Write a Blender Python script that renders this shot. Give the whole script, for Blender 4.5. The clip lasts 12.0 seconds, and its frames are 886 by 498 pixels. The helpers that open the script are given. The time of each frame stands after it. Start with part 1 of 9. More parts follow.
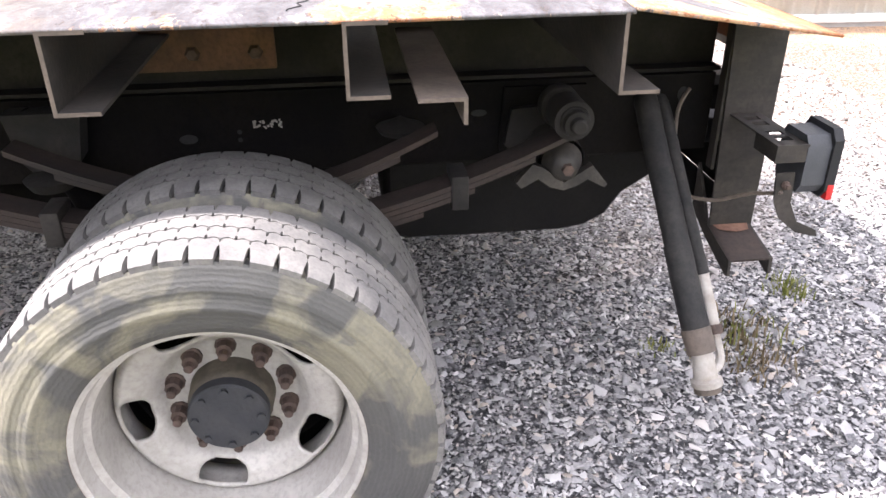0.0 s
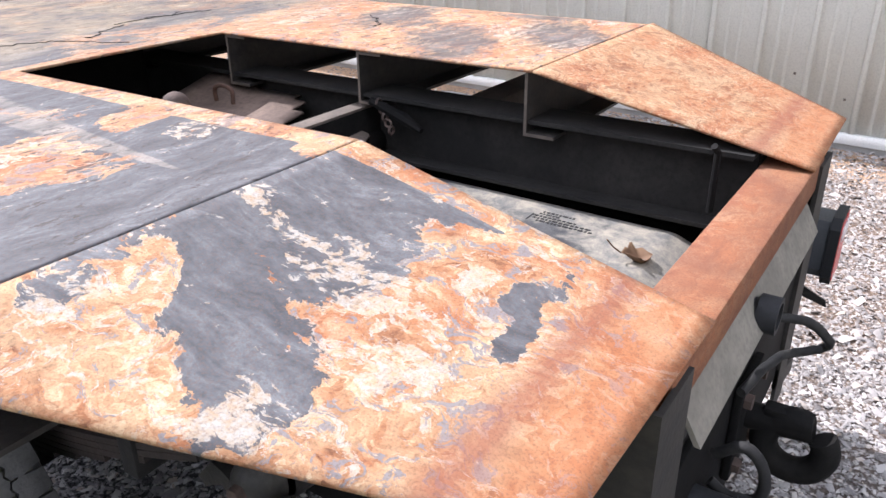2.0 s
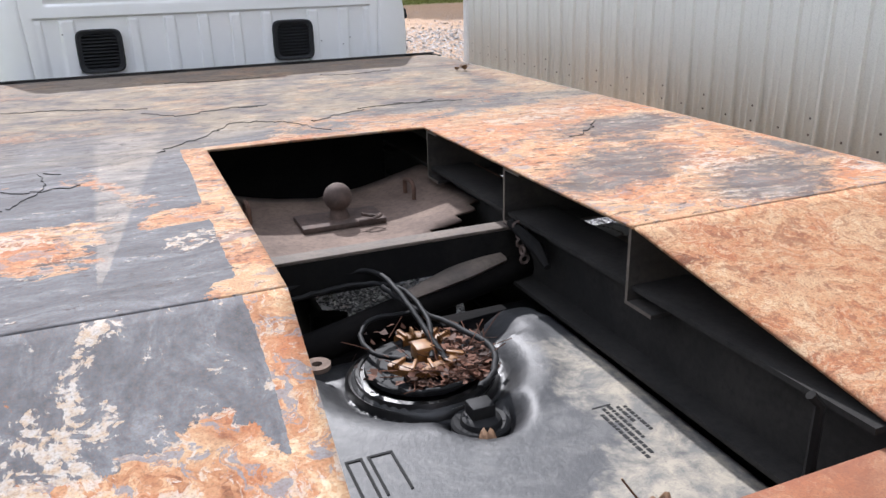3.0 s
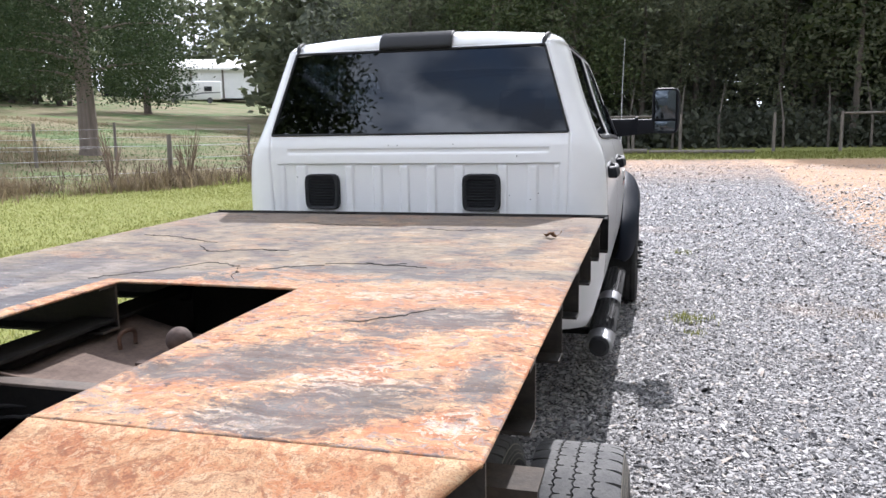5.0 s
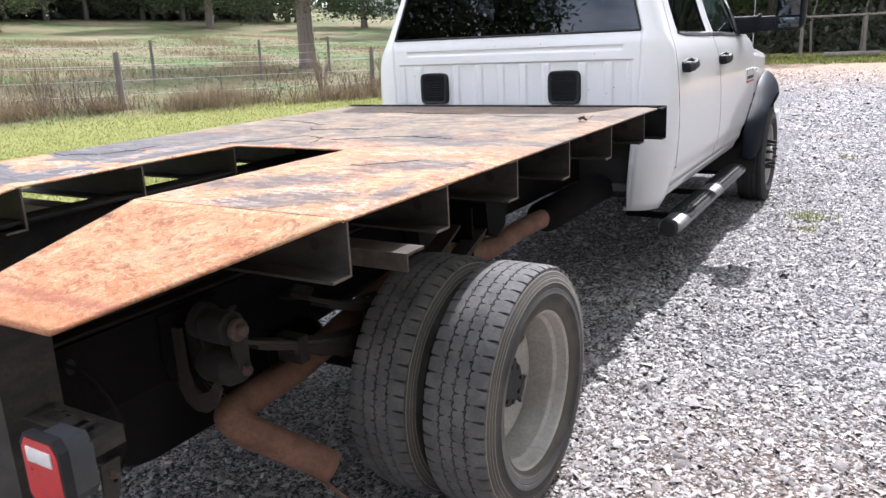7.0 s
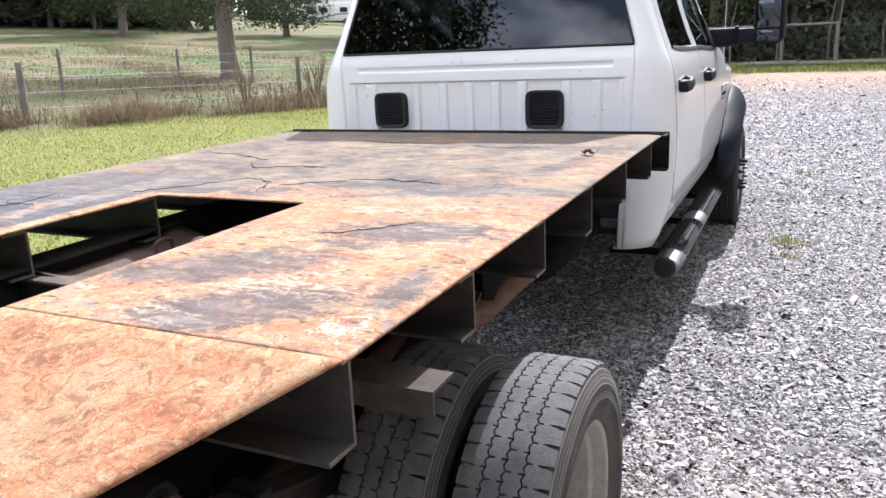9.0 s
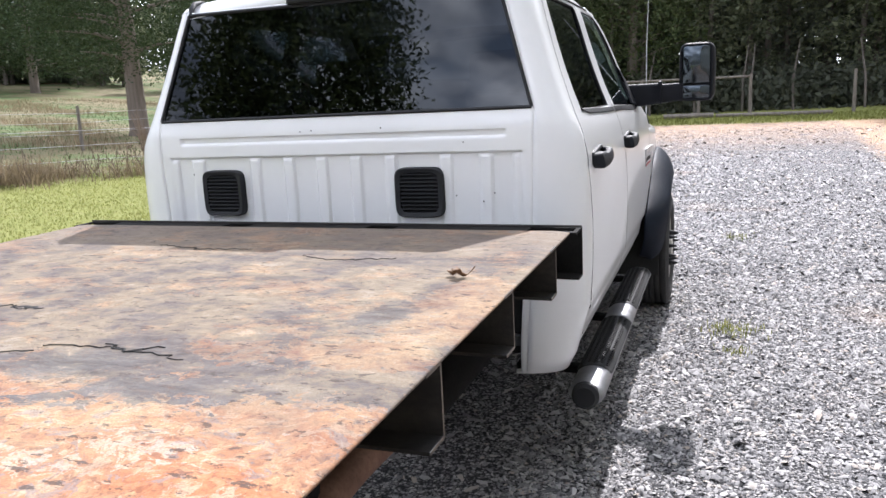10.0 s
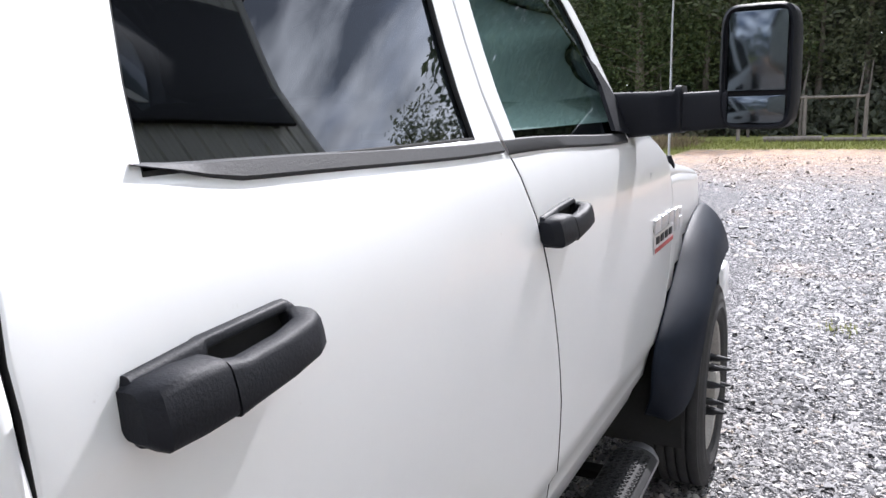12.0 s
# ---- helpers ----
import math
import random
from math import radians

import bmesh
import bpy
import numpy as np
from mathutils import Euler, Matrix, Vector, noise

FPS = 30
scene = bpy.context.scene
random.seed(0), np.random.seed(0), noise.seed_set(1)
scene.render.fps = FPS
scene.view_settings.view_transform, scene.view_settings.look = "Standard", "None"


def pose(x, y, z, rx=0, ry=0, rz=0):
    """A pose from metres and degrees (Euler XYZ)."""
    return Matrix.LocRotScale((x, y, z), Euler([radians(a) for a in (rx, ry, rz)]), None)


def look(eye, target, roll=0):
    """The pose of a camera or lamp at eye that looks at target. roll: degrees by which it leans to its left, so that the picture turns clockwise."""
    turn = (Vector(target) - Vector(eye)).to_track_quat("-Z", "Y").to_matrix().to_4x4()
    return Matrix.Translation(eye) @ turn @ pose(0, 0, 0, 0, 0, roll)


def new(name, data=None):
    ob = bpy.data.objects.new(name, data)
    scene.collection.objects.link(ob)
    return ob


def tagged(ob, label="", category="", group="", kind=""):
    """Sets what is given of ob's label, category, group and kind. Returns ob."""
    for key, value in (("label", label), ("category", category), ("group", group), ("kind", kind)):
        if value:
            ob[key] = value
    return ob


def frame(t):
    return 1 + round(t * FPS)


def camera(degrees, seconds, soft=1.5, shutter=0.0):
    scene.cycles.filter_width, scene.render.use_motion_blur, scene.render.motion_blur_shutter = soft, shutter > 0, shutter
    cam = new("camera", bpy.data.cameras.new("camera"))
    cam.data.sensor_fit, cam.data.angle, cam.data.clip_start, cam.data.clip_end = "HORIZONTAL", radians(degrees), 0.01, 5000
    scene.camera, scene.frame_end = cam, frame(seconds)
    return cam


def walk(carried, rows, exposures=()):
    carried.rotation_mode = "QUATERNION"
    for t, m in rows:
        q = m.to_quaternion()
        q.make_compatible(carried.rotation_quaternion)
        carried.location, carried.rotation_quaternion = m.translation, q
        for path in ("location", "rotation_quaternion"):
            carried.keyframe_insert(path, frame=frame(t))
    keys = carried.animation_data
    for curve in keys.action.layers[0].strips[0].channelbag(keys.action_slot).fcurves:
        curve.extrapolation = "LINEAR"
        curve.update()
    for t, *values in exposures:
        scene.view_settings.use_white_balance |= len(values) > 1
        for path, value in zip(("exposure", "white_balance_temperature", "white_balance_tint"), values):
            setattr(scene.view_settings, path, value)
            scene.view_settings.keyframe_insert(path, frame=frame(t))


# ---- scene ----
cam = camera(60.1, 12.0)
PATH = [
    (0, (-2.228, 0.474, 1.365), (-0.475, 0.257, 0.426), -0.4),
    (0.5, (-2.136, 0.086, 1.43), (-0.365, 0.007, 0.503), -0.3),
    (1, (-1.891, -0.215, 1.462), (-0.113, -0.032, 0.563), -0.6),
    (1.5, (-1.541, -0.526, 1.473), (0.162, 0.051, 0.598), -0.4),
    (2, (-1.154, -0.735, 1.476), (0.347, 0.272, 0.62), -0.6),
    (2.5, (-0.776, -0.849, 1.51), (0.4, 0.542, 0.684), -1.0),
    (3, (-0.449, -0.974, 1.534), (0.257, 0.763, 0.838), -1.5),
    (3.5, (-0.104, -1.033, 1.545), (0.12, 0.917, 1.163), -1.4),
    (3.7, (0.021, -1.035, 1.555), (0.146, 0.937, 1.246), -1.4),
    (5.3, (1.444, -0.903, 1.569), (0.801, 0.961, 1.233), -1.2),
    (5.5, (1.582, -0.902, 1.574), (0.865, 0.933, 1.232), -1.4),
    (6, (1.924, -1.003, 1.574), (1.034, 0.749, 1.2), -1.9),
    (6.5, (2.066, -1.274, 1.542), (1.085, 0.408, 1.085), -2.1),
    (6.7, (2.079, -1.342, 1.523), (1.078, 0.319, 1.034), -2.4),
    (8.3, (1.882, -1.34, 1.501), (0.905, 0.294, 0.888), -2.9),
    (8.5, (1.791, -1.229, 1.51), (0.848, 0.432, 0.918), -2.8),
    (9, (1.567, -0.841, 1.549), (0.733, 0.901, 1.031), -2.6),
    (9.5, (1.448, -0.38, 1.567), (0.722, 1.431, 1.129), -2.7),
    (10, (1.448, 0.23, 1.568), (0.767, 2.068, 1.171), -2.9),
    (10.5, (1.477, 0.937, 1.571), (0.774, 2.769, 1.184), -3.0),
    (11, (1.5, 1.588, 1.551), (0.735, 3.397, 1.174), -3.0),
    (11.5, (1.506, 2.206, 1.546), (0.684, 3.993, 1.185), -2.9),
    (12, (1.49, 2.715, 1.526), (0.593, 4.468, 1.173), -1.7),
]
walk(cam, [(t, look(e, g, r)) for t, e, g, r in PATH], exposures=[(0, 2.10, 6450, 20), (0.5, 1.96, 6450, 21), (1.0, 1.60, 6420, 21), (1.5, 1.29, 6330, 21), (2.0, 0.97, 5980, 17), (2.5, 0.77, 5950, 14), (3.0, 0.68, 5980, 14), (3.7, 0.81, 5930, 14), (5.5, 0.90, 6040, 15), (6.5, 1.13, 6040, 16), (8.5, 1.17, 6080, 17), (9.5, 0.99, 6080, 16), (10.5, 1.0, 6100, 15), (11.0, 1.07, 6100, 15), (12.0, 1.12, 6060, 15)])

# ---- world, sun and exposure ----
world = bpy.data.worlds.new("World")
scene.world = world
world.use_nodes = True
wn = world.node_tree
sky = wn.nodes.new("ShaderNodeTexSky")
sky.sky_type = "NISHITA"
sky.sun_disc = False
SUN_EL, SUN_AZ = 46.0, 1.5  # degrees; azimuth clockwise from +y
sky.sun_elevation = radians(SUN_EL)
sky.sun_rotation = radians(SUN_AZ)
# broken cloud over the whole sky
w_tc = wn.nodes.new("ShaderNodeTexCoord")
w_map = wn.nodes.new("ShaderNodeMapping")
w_map.inputs["Scale"].default_value = (1, 1, 2.4)
w_map.inputs["Location"].default_value = (0.35, 0.2, 0.0)
w_noise = wn.nodes.new("ShaderNodeTexNoise")
w_noise.inputs["Scale"].default_value = 2.6
w_noise.inputs["Detail"].default_value = 9
w_noise.inputs["Roughness"].default_value = 0.58
w_ramp = wn.nodes.new("ShaderNodeValToRGB")
w_ramp.color_ramp.elements[0].position, w_ramp.color_ramp.elements[1].position = 0.28, 0.48
w_mix = wn.nodes.new("ShaderNodeMix")
w_mix.data_type = "RGBA"
w_noise2 = wn.nodes.new("ShaderNodeTexNoise")
w_noise2.inputs["Scale"].default_value = 5.5
w_noise2.inputs["Detail"].default_value = 8
w_cloud = wn.nodes.new("ShaderNodeValToRGB")
w_cloud.color_ramp.elements[0].position, w_cloud.color_ramp.elements[0].color = 0.40, (1.9, 2.1, 2.5, 1)
w_cloud.color_ramp.elements[1].position, w_cloud.color_ramp.elements[1].color = 0.62, (13.0, 13.2, 13.5, 1)
wn.links.new(w_map.outputs["Vector"], w_noise2.inputs["Vector"])
wn.links.new(w_noise2.outputs["Fac"], w_cloud.inputs["Fac"])
wn.links.new(w_cloud.outputs["Color"], w_mix.inputs["B"])
wn.links.new(w_tc.outputs["Generated"], w_map.inputs["Vector"])
wn.links.new(w_map.outputs["Vector"], w_noise.inputs["Vector"])
wn.links.new(w_noise.outputs["Fac"], w_ramp.inputs["Fac"])
wn.links.new(w_ramp.outputs["Color"], w_mix.inputs["Factor"])
wn.links.new(sky.outputs["Color"], w_mix.inputs["A"])
wn.links.new(w_mix.outputs["Result"], wn.nodes["Background"].inputs["Color"])
wn.nodes["Background"].inputs["Strength"].default_value = 0.15

sun_data = bpy.data.lights.new("sun", "SUN")
sun_data.energy = 4.3
sun_data.angle = radians(0.6)
sun_data.color = (1.0, 0.965, 0.92)
sun = new("sun", sun_data)
sun_from = Vector((math.sin(radians(SUN_AZ)) * math.cos(radians(SUN_EL)), math.cos(radians(SUN_AZ)) * math.cos(radians(SUN_EL)), math.sin(radians(SUN_EL)))) * 50
sun.matrix_world = look(sun_from, (0, 0, 0))
scene.view_settings.exposure = 1.1


# ---- materials ----
def nodes_of(name):
    m = bpy.data.materials.new(name)
    m.use_nodes = True
    return m, m.node_tree, m.node_tree.nodes["Principled BSDF"]


def noise_node(nt, scale, detail=6, rough=0.6, vec=None, stretch=None, distort=0.0):
    n = nt.nodes.new("ShaderNodeTexNoise")
    n.inputs["Scale"].default_value = scale
    n.inputs["Detail"].default_value = detail
    n.inputs["Roughness"].default_value = rough
    n.inputs["Distortion"].default_value = distort
    if vec is None:
        tc = nt.nodes.new("ShaderNodeTexCoord")
        vec = tc.outputs["Object"]
    if stretch:
        mp = nt.nodes.new("ShaderNodeMapping")
        mp.inputs["Scale"].default_value = stretch
        nt.links.new(vec, mp.inputs["Vector"])
        vec = mp.outputs["Vector"]
    nt.links.new(vec, n.inputs["Vector"])
    return n.outputs["Fac"]


def ramp_node(nt, fac, stops):
    r = nt.nodes.new("ShaderNodeValToRGB")
    e = r.color_ramp.elements
    while len(e) < len(stops):
        e.new(0.5)
    for i, (p, c) in enumerate(stops):
        e[i].position = p
        e[i].color = (*c, 1) if len(c) == 3 else c
    nt.links.new(fac, r.inputs["Fac"])
    return r.outputs["Color"]


def mask(nt, fac, lo, hi):
    m = nt.nodes.new("ShaderNodeMapRange")
    m.inputs["From Min"].default_value, m.inputs["From Max"].default_value = lo, hi
    nt.links.new(fac, m.inputs["Value"])
    return m.outputs["Result"]


def mix(nt, fac, a, b):
    m = nt.nodes.new("ShaderNodeMix")
    m.data_type = "RGBA"
    if isinstance(fac, float):
        m.inputs["Factor"].default_value = fac
    else:
        nt.links.new(fac, m.inputs["Factor"])
    for k, v in (("A", a), ("B", b)):
        if isinstance(v, tuple):
            m.inputs[k].default_value = (*v, 1)
        else:
            nt.links.new(v, m.inputs[k])
    return m.outputs["Result"]


def calc(nt, op, a, b=0.0):
    m = nt.nodes.new("ShaderNodeMath")
    m.operation = op
    for i, v in enumerate((a, b)):
        if isinstance(v, (int, float)):
            m.inputs[i].default_value = v
        else:
            nt.links.new(v, m.inputs[i])
    return m.outputs["Value"]


def bump(nt, b, height, strength=0.3, dist=0.01):
    n = nt.nodes.new("ShaderNodeBump")
    n.inputs["Strength"].default_value = strength
    n.inputs["Distance"].default_value = dist
    nt.links.new(height, n.inputs["Height"])
    nt.links.new(n.outputs["Normal"], b.inputs["Normal"])


def plain(name, c1, c2, scale=6.0, rough=0.6, metal=0.0, relief=0.15, fine=90.0, stretch=None, rough2=None, spec=0.5):
    """Two-tone worn surface: broad stains of c2 on c1, fine grain, relief."""
    m, nt, b = nodes_of(name)
    big = noise_node(nt, scale, 8, 0.65, stretch=stretch)
    small = noise_node(nt, fine, 4, 0.6)
    col = mix(nt, mask(nt, big, 0.35, 0.68), c1, c2)
    dark = tuple(x * 0.72 for x in c1)
    col = mix(nt, calc(nt, "MULTIPLY", mask(nt, small, 0.45, 0.75), 0.55), col, dark)
    nt.links.new(col, b.inputs["Base Color"])
    r = nt.nodes.new("ShaderNodeMapRange")
    r.inputs["To Min"].default_value, r.inputs["To Max"].default_value = rough, rough2 if rough2 else min(1, rough + 0.2)
    nt.links.new(big, r.inputs["Value"])
    nt.links.new(r.outputs["Result"], b.inputs["Roughness"])
    b.inputs["Metallic"].default_value = metal
    b.inputs["Specular IOR Level"].default_value = spec
    bump(nt, b, small, relief, 0.004)
    return m


def vec_noise(nt, vec, scale, amp, add):
    """Shifts a vector by coloured noise."""
    n = nt.nodes.new("ShaderNodeTexNoise")
    n.inputs["Scale"].default_value = scale
    n.inputs["Detail"].default_value = 3
    nt.links.new(vec, n.inputs["Vector"])
    q = nt.nodes.new("ShaderNodeVectorMath")
    q.operation = "MULTIPLY_ADD"
    nt.links.new(n.outputs["Color"], q.inputs[0])
    q.inputs[1].default_value = (amp, amp, 0)
    nt.links.new(add, q.inputs[2])
    o = nt.nodes.new("ShaderNodeVectorMath")
    o.operation = "SUBTRACT"
    nt.links.new(q.outputs["Vector"], o.inputs[0])
    o.inputs[1].default_value = (amp / 2, amp / 2, 0)
    return o.outputs["Vector"]


def stain(nt, vec, cx, cy, rx, ry, turn=0.0, lo=1.45, hi=0.55):
    """1 inside a ragged oval stain, 0 outside."""
    mp = nt.nodes.new("ShaderNodeMapping")
    mp.vector_type = "TEXTURE"
    mp.inputs["Location"].default_value = (cx, cy, 0)
    mp.inputs["Rotation"].default_value = (0, 0, radians(turn))
    mp.inputs["Scale"].default_value = (rx, ry, 1000)
    nt.links.new(vec, mp.inputs["Vector"])
    ln = nt.nodes.new("ShaderNodeVectorMath")
    ln.operation = "LENGTH"
    nt.links.new(mp.outputs["Vector"], ln.inputs[0])
    return mask(nt, ln.outputs["Value"], lo, hi)


def stains(nt, vec, table):
    """Strongest of several stains: (x, y, half length, half width, turn)."""
    out = None
    for row in table:
        k = stain(nt, vec, *row)
        out = k if out is None else calc(nt, "MAXIMUM", out, k)
    return out


# where paint is left, where it is gone, where it is scraped white, where it is sooty
PAINT = {
    "flat": ((-0.43, 0.11, 0.13, 0.10), (-0.85, 0.12, 0.22, 0.10), (-0.40, 0.30, 0.10, 0.04, 20), (-0.80, 0.62, 0.22, 0.10), (-0.36, 0.70, 0.10, 0.12), (-0.62, 1.05, 0.40, 0.16)),
    "left": ((-0.43, -0.09, 0.17, 0.12, -20), (-0.52, -0.20, 0.10, 0.06), (-0.70, -0.17, 0.16, 0.045, 60), (-0.77, -0.27, 0.06, 0.05), (-0.52, -0.405, 0.06, 0.026, 15), (-0.83, -0.05, 0.05, 0.02)),
    "right": ((0.9, 0.5, 0.01, 0.01),)}
BARE = {
    "flat": ((-0.66, 0.36, 0.14, 0.08, 10), (-0.37, 0.40, 0.08, 0.05), (-0.355, 0.04, 0.07, 0.03), (-0.92, 0.42, 0.10, 0.12), (0.65, 0.45, 0.36, 0.50), (0.45, 0.85, 0.20, 0.14), (0.9, 0.95, 0.15, 0.20), (0.87, 1.38, 0.10, 0.05), (0.94, 1.70, 0.08, 0.22)),
    "left": ((-0.78, -0.085, 0.10, 0.045, 15), (-0.91, -0.08, 0.08, 0.07), (-0.44, -0.27, 0.12, 0.06, -60), (-0.73, -0.37, 0.13, 0.07), (-0.58, -0.33, 0.11, 0.07), (-0.86, -0.18, 0.05, 0.09, 30)),
    "right": ((0.6, -0.3, 1.0, 1.0),)}
WHITE = {
    "flat": ((-0.365, 0.262, 0.085, 0.035, 10), (-0.70, 0.36, 0.16, 0.05, 15), (0.72, 0.25, 0.12, 0.05, 10), (0.60, 0.055, 0.10, 0.04), (0.80, 0.74, 0.12, 0.05, 5), (0.70, 0.30, 0.05, 0.05), (0.58, 0.90, 0.12, 0.04, 8), (0.72, 0.97, 0.10, 0.05), (0.70, 0.32, 0.07, 0.035, 30), (0.93, 0.11, 0.06, 0.05)),
    "left": ((-0.548, -0.14, 0.17, 0.020, 80), (-0.585, -0.25, 0.12, 0.045, 76), (-0.63, -0.32, 0.10, 0.05, 30), (-0.81, -0.28, 0.05, 0.03, -20), (-0.55, -0.20, 0.06, 0.03, 40), (-0.83, -0.06, 0.06, 0.025, 10), (-0.48, -0.33, 0.05, 0.02, 40)),
    "right": ((0.9, 0.5, 0.01, 0.01),)}
SOOT = {
    "flat": ((0.52, 0.36, 0.20, 0.11, 30), (0.70, 0.13, 0.20, 0.10, 35), (0.44, 0.27, 0.15, 0.07, 10), (0.75, 0.70, 0.20, 0.10, 15), (0.36, 1.25, 0.17, 0.07, 25), (0.93, 0.30, 0.05, 0.12), (0.80, 1.61, 0.07, 0.08), (0.55, 1.15, 0.10, 0.04), (0.66, 0.56, 0.08, 0.03), (-0.75, 0.98, 0.14, 0.05, 20)),
    "left": ((-0.84, -0.05, 0.02, 0.02),),
    "right": ((0.9, 0.5, 0.01, 0.01),)}


def deck_plate(name, zone, deep=0.0):
    """Sheet steel: light rust under flaking grey paint, with scuffs, soot and pale scraped patches. zone: flat, left or right."""
    m, nt, b = nodes_of(name)
    tc = nt.nodes.new("ShaderNodeTexCoord")
    v = tc.outputs["Object"]
    sep = nt.nodes.new("ShaderNodeSeparateXYZ")
    nt.links.new(v, sep.inputs["Vector"])
    X, Y = sep.outputs["X"], sep.outputs["Y"]
    w1 = vec_noise(nt, v, 6.0, 0.10, v)
    w2 = vec_noise(nt, v, 26.0, 0.05, w1)
    patches = noise_node(nt, 3.2, 6, 0.6, w1)
    flow = {"flat": (0.55, 1.0, 1.0), "left": (1.0, 0.50, 1.0), "right": (0.6, 0.9, 1.0)}[zone]
    swirl = noise_node(nt, 13.0, 8, 0.68, w1, stretch=flow, distort=0.5)
    flake = noise_node(nt, 40.0, 7, 0.70, w1, stretch=flow, distort=0.3)
    fine = noise_node(nt, 95.0, 5, 0.7, v)
    streak = noise_node(nt, 20.0, 9, 0.72, w1, stretch=(0.35, 1.0, 1.0) if zone != "left" else (1.0, 0.30, 1.0), distort=0.3)
    grit = noise_node(nt, 330.0, 3, 0.6, v)
    cells = []
    for k, sc in enumerate((48.0, 120.0)):
        vo = nt.nodes.new("ShaderNodeTexVoronoi")
        vo.inputs["Scale"].default_value = sc
        nt.links.new(w2, vo.inputs["Vector"])
        sc_ = nt.nodes.new("ShaderNodeSeparateColor")
        nt.links.new(vo.outputs["Color"], sc_.inputs["Color"])
        cells.append(sc_.outputs["Red"])
    tone = calc(nt, "ADD", calc(nt, "MULTIPLY", mask(nt, swirl, 0.3, 0.7), 0.34), calc(nt, "ADD", calc(nt, "MULTIPLY", cells[0], 0.22), calc(nt, "ADD", calc(nt, "MULTIPLY", cells[1], 0.22), calc(nt, "MULTIPLY", mask(nt, fine, 0.3, 0.7), 0.22))))
    if zone == "right":
        rust = ramp_node(nt, tone, ((0.20, (0.15, 0.058, 0.030)), (0.36, (0.30, 0.130, 0.064)), (0.52, (0.35, 0.182, 0.094)), (0.66, (0.40, 0.240, 0.130)), (0.80, (0.46, 0.32, 0.20))))
    elif zone == "left":
        rust = ramp_node(nt, tone, ((0.20, (0.14, 0.058, 0.030)), (0.36, (0.30, 0.140, 0.070)), (0.52, (0.38, 0.205, 0.110)), (0.66, (0.46, 0.30, 0.175)), (0.80, (0.55, 0.43, 0.29))))
    else:
        rust = ramp_node(nt, tone, ((0.20, (0.16, 0.078, 0.050)), (0.36, (0.32, 0.160, 0.090)), (0.52, (0.40, 0.205, 0.108)), (0.66, (0.44, 0.270, 0.150)), (0.80, (0.50, 0.37, 0.25))))
    rust = mix(nt, calc(nt, "MULTIPLY", mask(nt, patches, 0.50, 0.68), 0.5), rust, (0.36, 0.145, 0.075))
    hue = noise_node(nt, 8.0, 5, 0.6, w2, distort=0.6)
    rust = mix(nt, calc(nt, "MULTIPLY", mask(nt, hue, 0.52, 0.60), 0.45), rust, (0.42, 0.30, 0.18))
    rust = mix(nt, calc(nt, "MULTIPLY", mask(nt, hue, 0.47, 0.40), 0.5), rust, (0.33, 0.115, 0.050))
    grey = ramp_node(nt, streak, ((0.34, (0.056, 0.056, 0.061)), (0.50, (0.098, 0.099, 0.106)), (0.68, (0.180, 0.180, 0.187))))
    grey = mix(nt, calc(nt, "MULTIPLY", mask(nt, fine, 0.48, 0.70), 0.55), grey, (0.045, 0.044, 0.047))
    grey = mix(nt, calc(nt, "MULTIPLY", mask(nt, grit, 0.55, 0.75), 0.35), grey, (0.17, 0.168, 0.172))
    pale = mix(nt, mask(nt, fine, 0.4, 0.62), (0.44, 0.405, 0.36), (0.42, 0.30, 0.19))
    level = calc(nt, "ADD", calc(nt, "MULTIPLY", calc(nt, "SUBTRACT", patches, 0.5), 1.0), calc(nt, "ADD", calc(nt, "MULTIPLY", calc(nt, "SUBTRACT", swirl, 0.5), 1.1), calc(nt, "MULTIPLY", calc(nt, "SUBTRACT", flake, 0.5), 0.6)))
    level = calc(nt, "ADD", level, calc(nt, "ADD", calc(nt, "MULTIPLY", calc(nt, "SUBTRACT", fine, 0.5), 0.30), calc(nt, "MULTIPLY", calc(nt, "SUBTRACT", cells[1], 0.5), 0.10)))
    level = calc(nt, "ADD", level, calc(nt, "SUBTRACT", calc(nt, "MULTIPLY", stains(nt, w2, PAINT[zone]), 0.60), calc(nt, "MULTIPLY", stains(nt, w2, BARE[zone]), 0.60)))
    if zone == "flat":
        lean = calc(nt, "MAXIMUM", mask(nt, X, 0.15, -0.45), calc(nt, "MULTIPLY", mask(nt, Y, 0.9, 1.2), 0.85))
        level = calc(nt, "ADD", level, calc(nt, "SUBTRACT", calc(nt, "MULTIPLY", lean, 0.26), 0.13))
    elif zone == "left":
        level = calc(nt, "ADD", level, calc(nt, "MULTIPLY", mask(nt, Y, -0.40, -0.44), -0.6))
    else:
        level = calc(nt, "SUBTRACT", level, 0.9)
    # bare rusty border along the opening
    absx = calc(nt, "ABSOLUTE", X)
    border = calc(nt, "MULTIPLY", mask(nt, calc(nt, "ADD", absx, calc(nt, "MULTIPLY", flake, 0.008)), 0.350, 0.345), mask(nt, Y, 0.99, 0.97))
    level = calc(nt, "SUBTRACT", level, calc(nt, "MULTIPLY", border, 0.7))
    painted = mask(nt, level, -0.015, 0.015)
    rim_ = calc(nt, "MULTIPLY", mask(nt, level, -0.09, -0.02), mask(nt, flake, 0.46, 0.56))
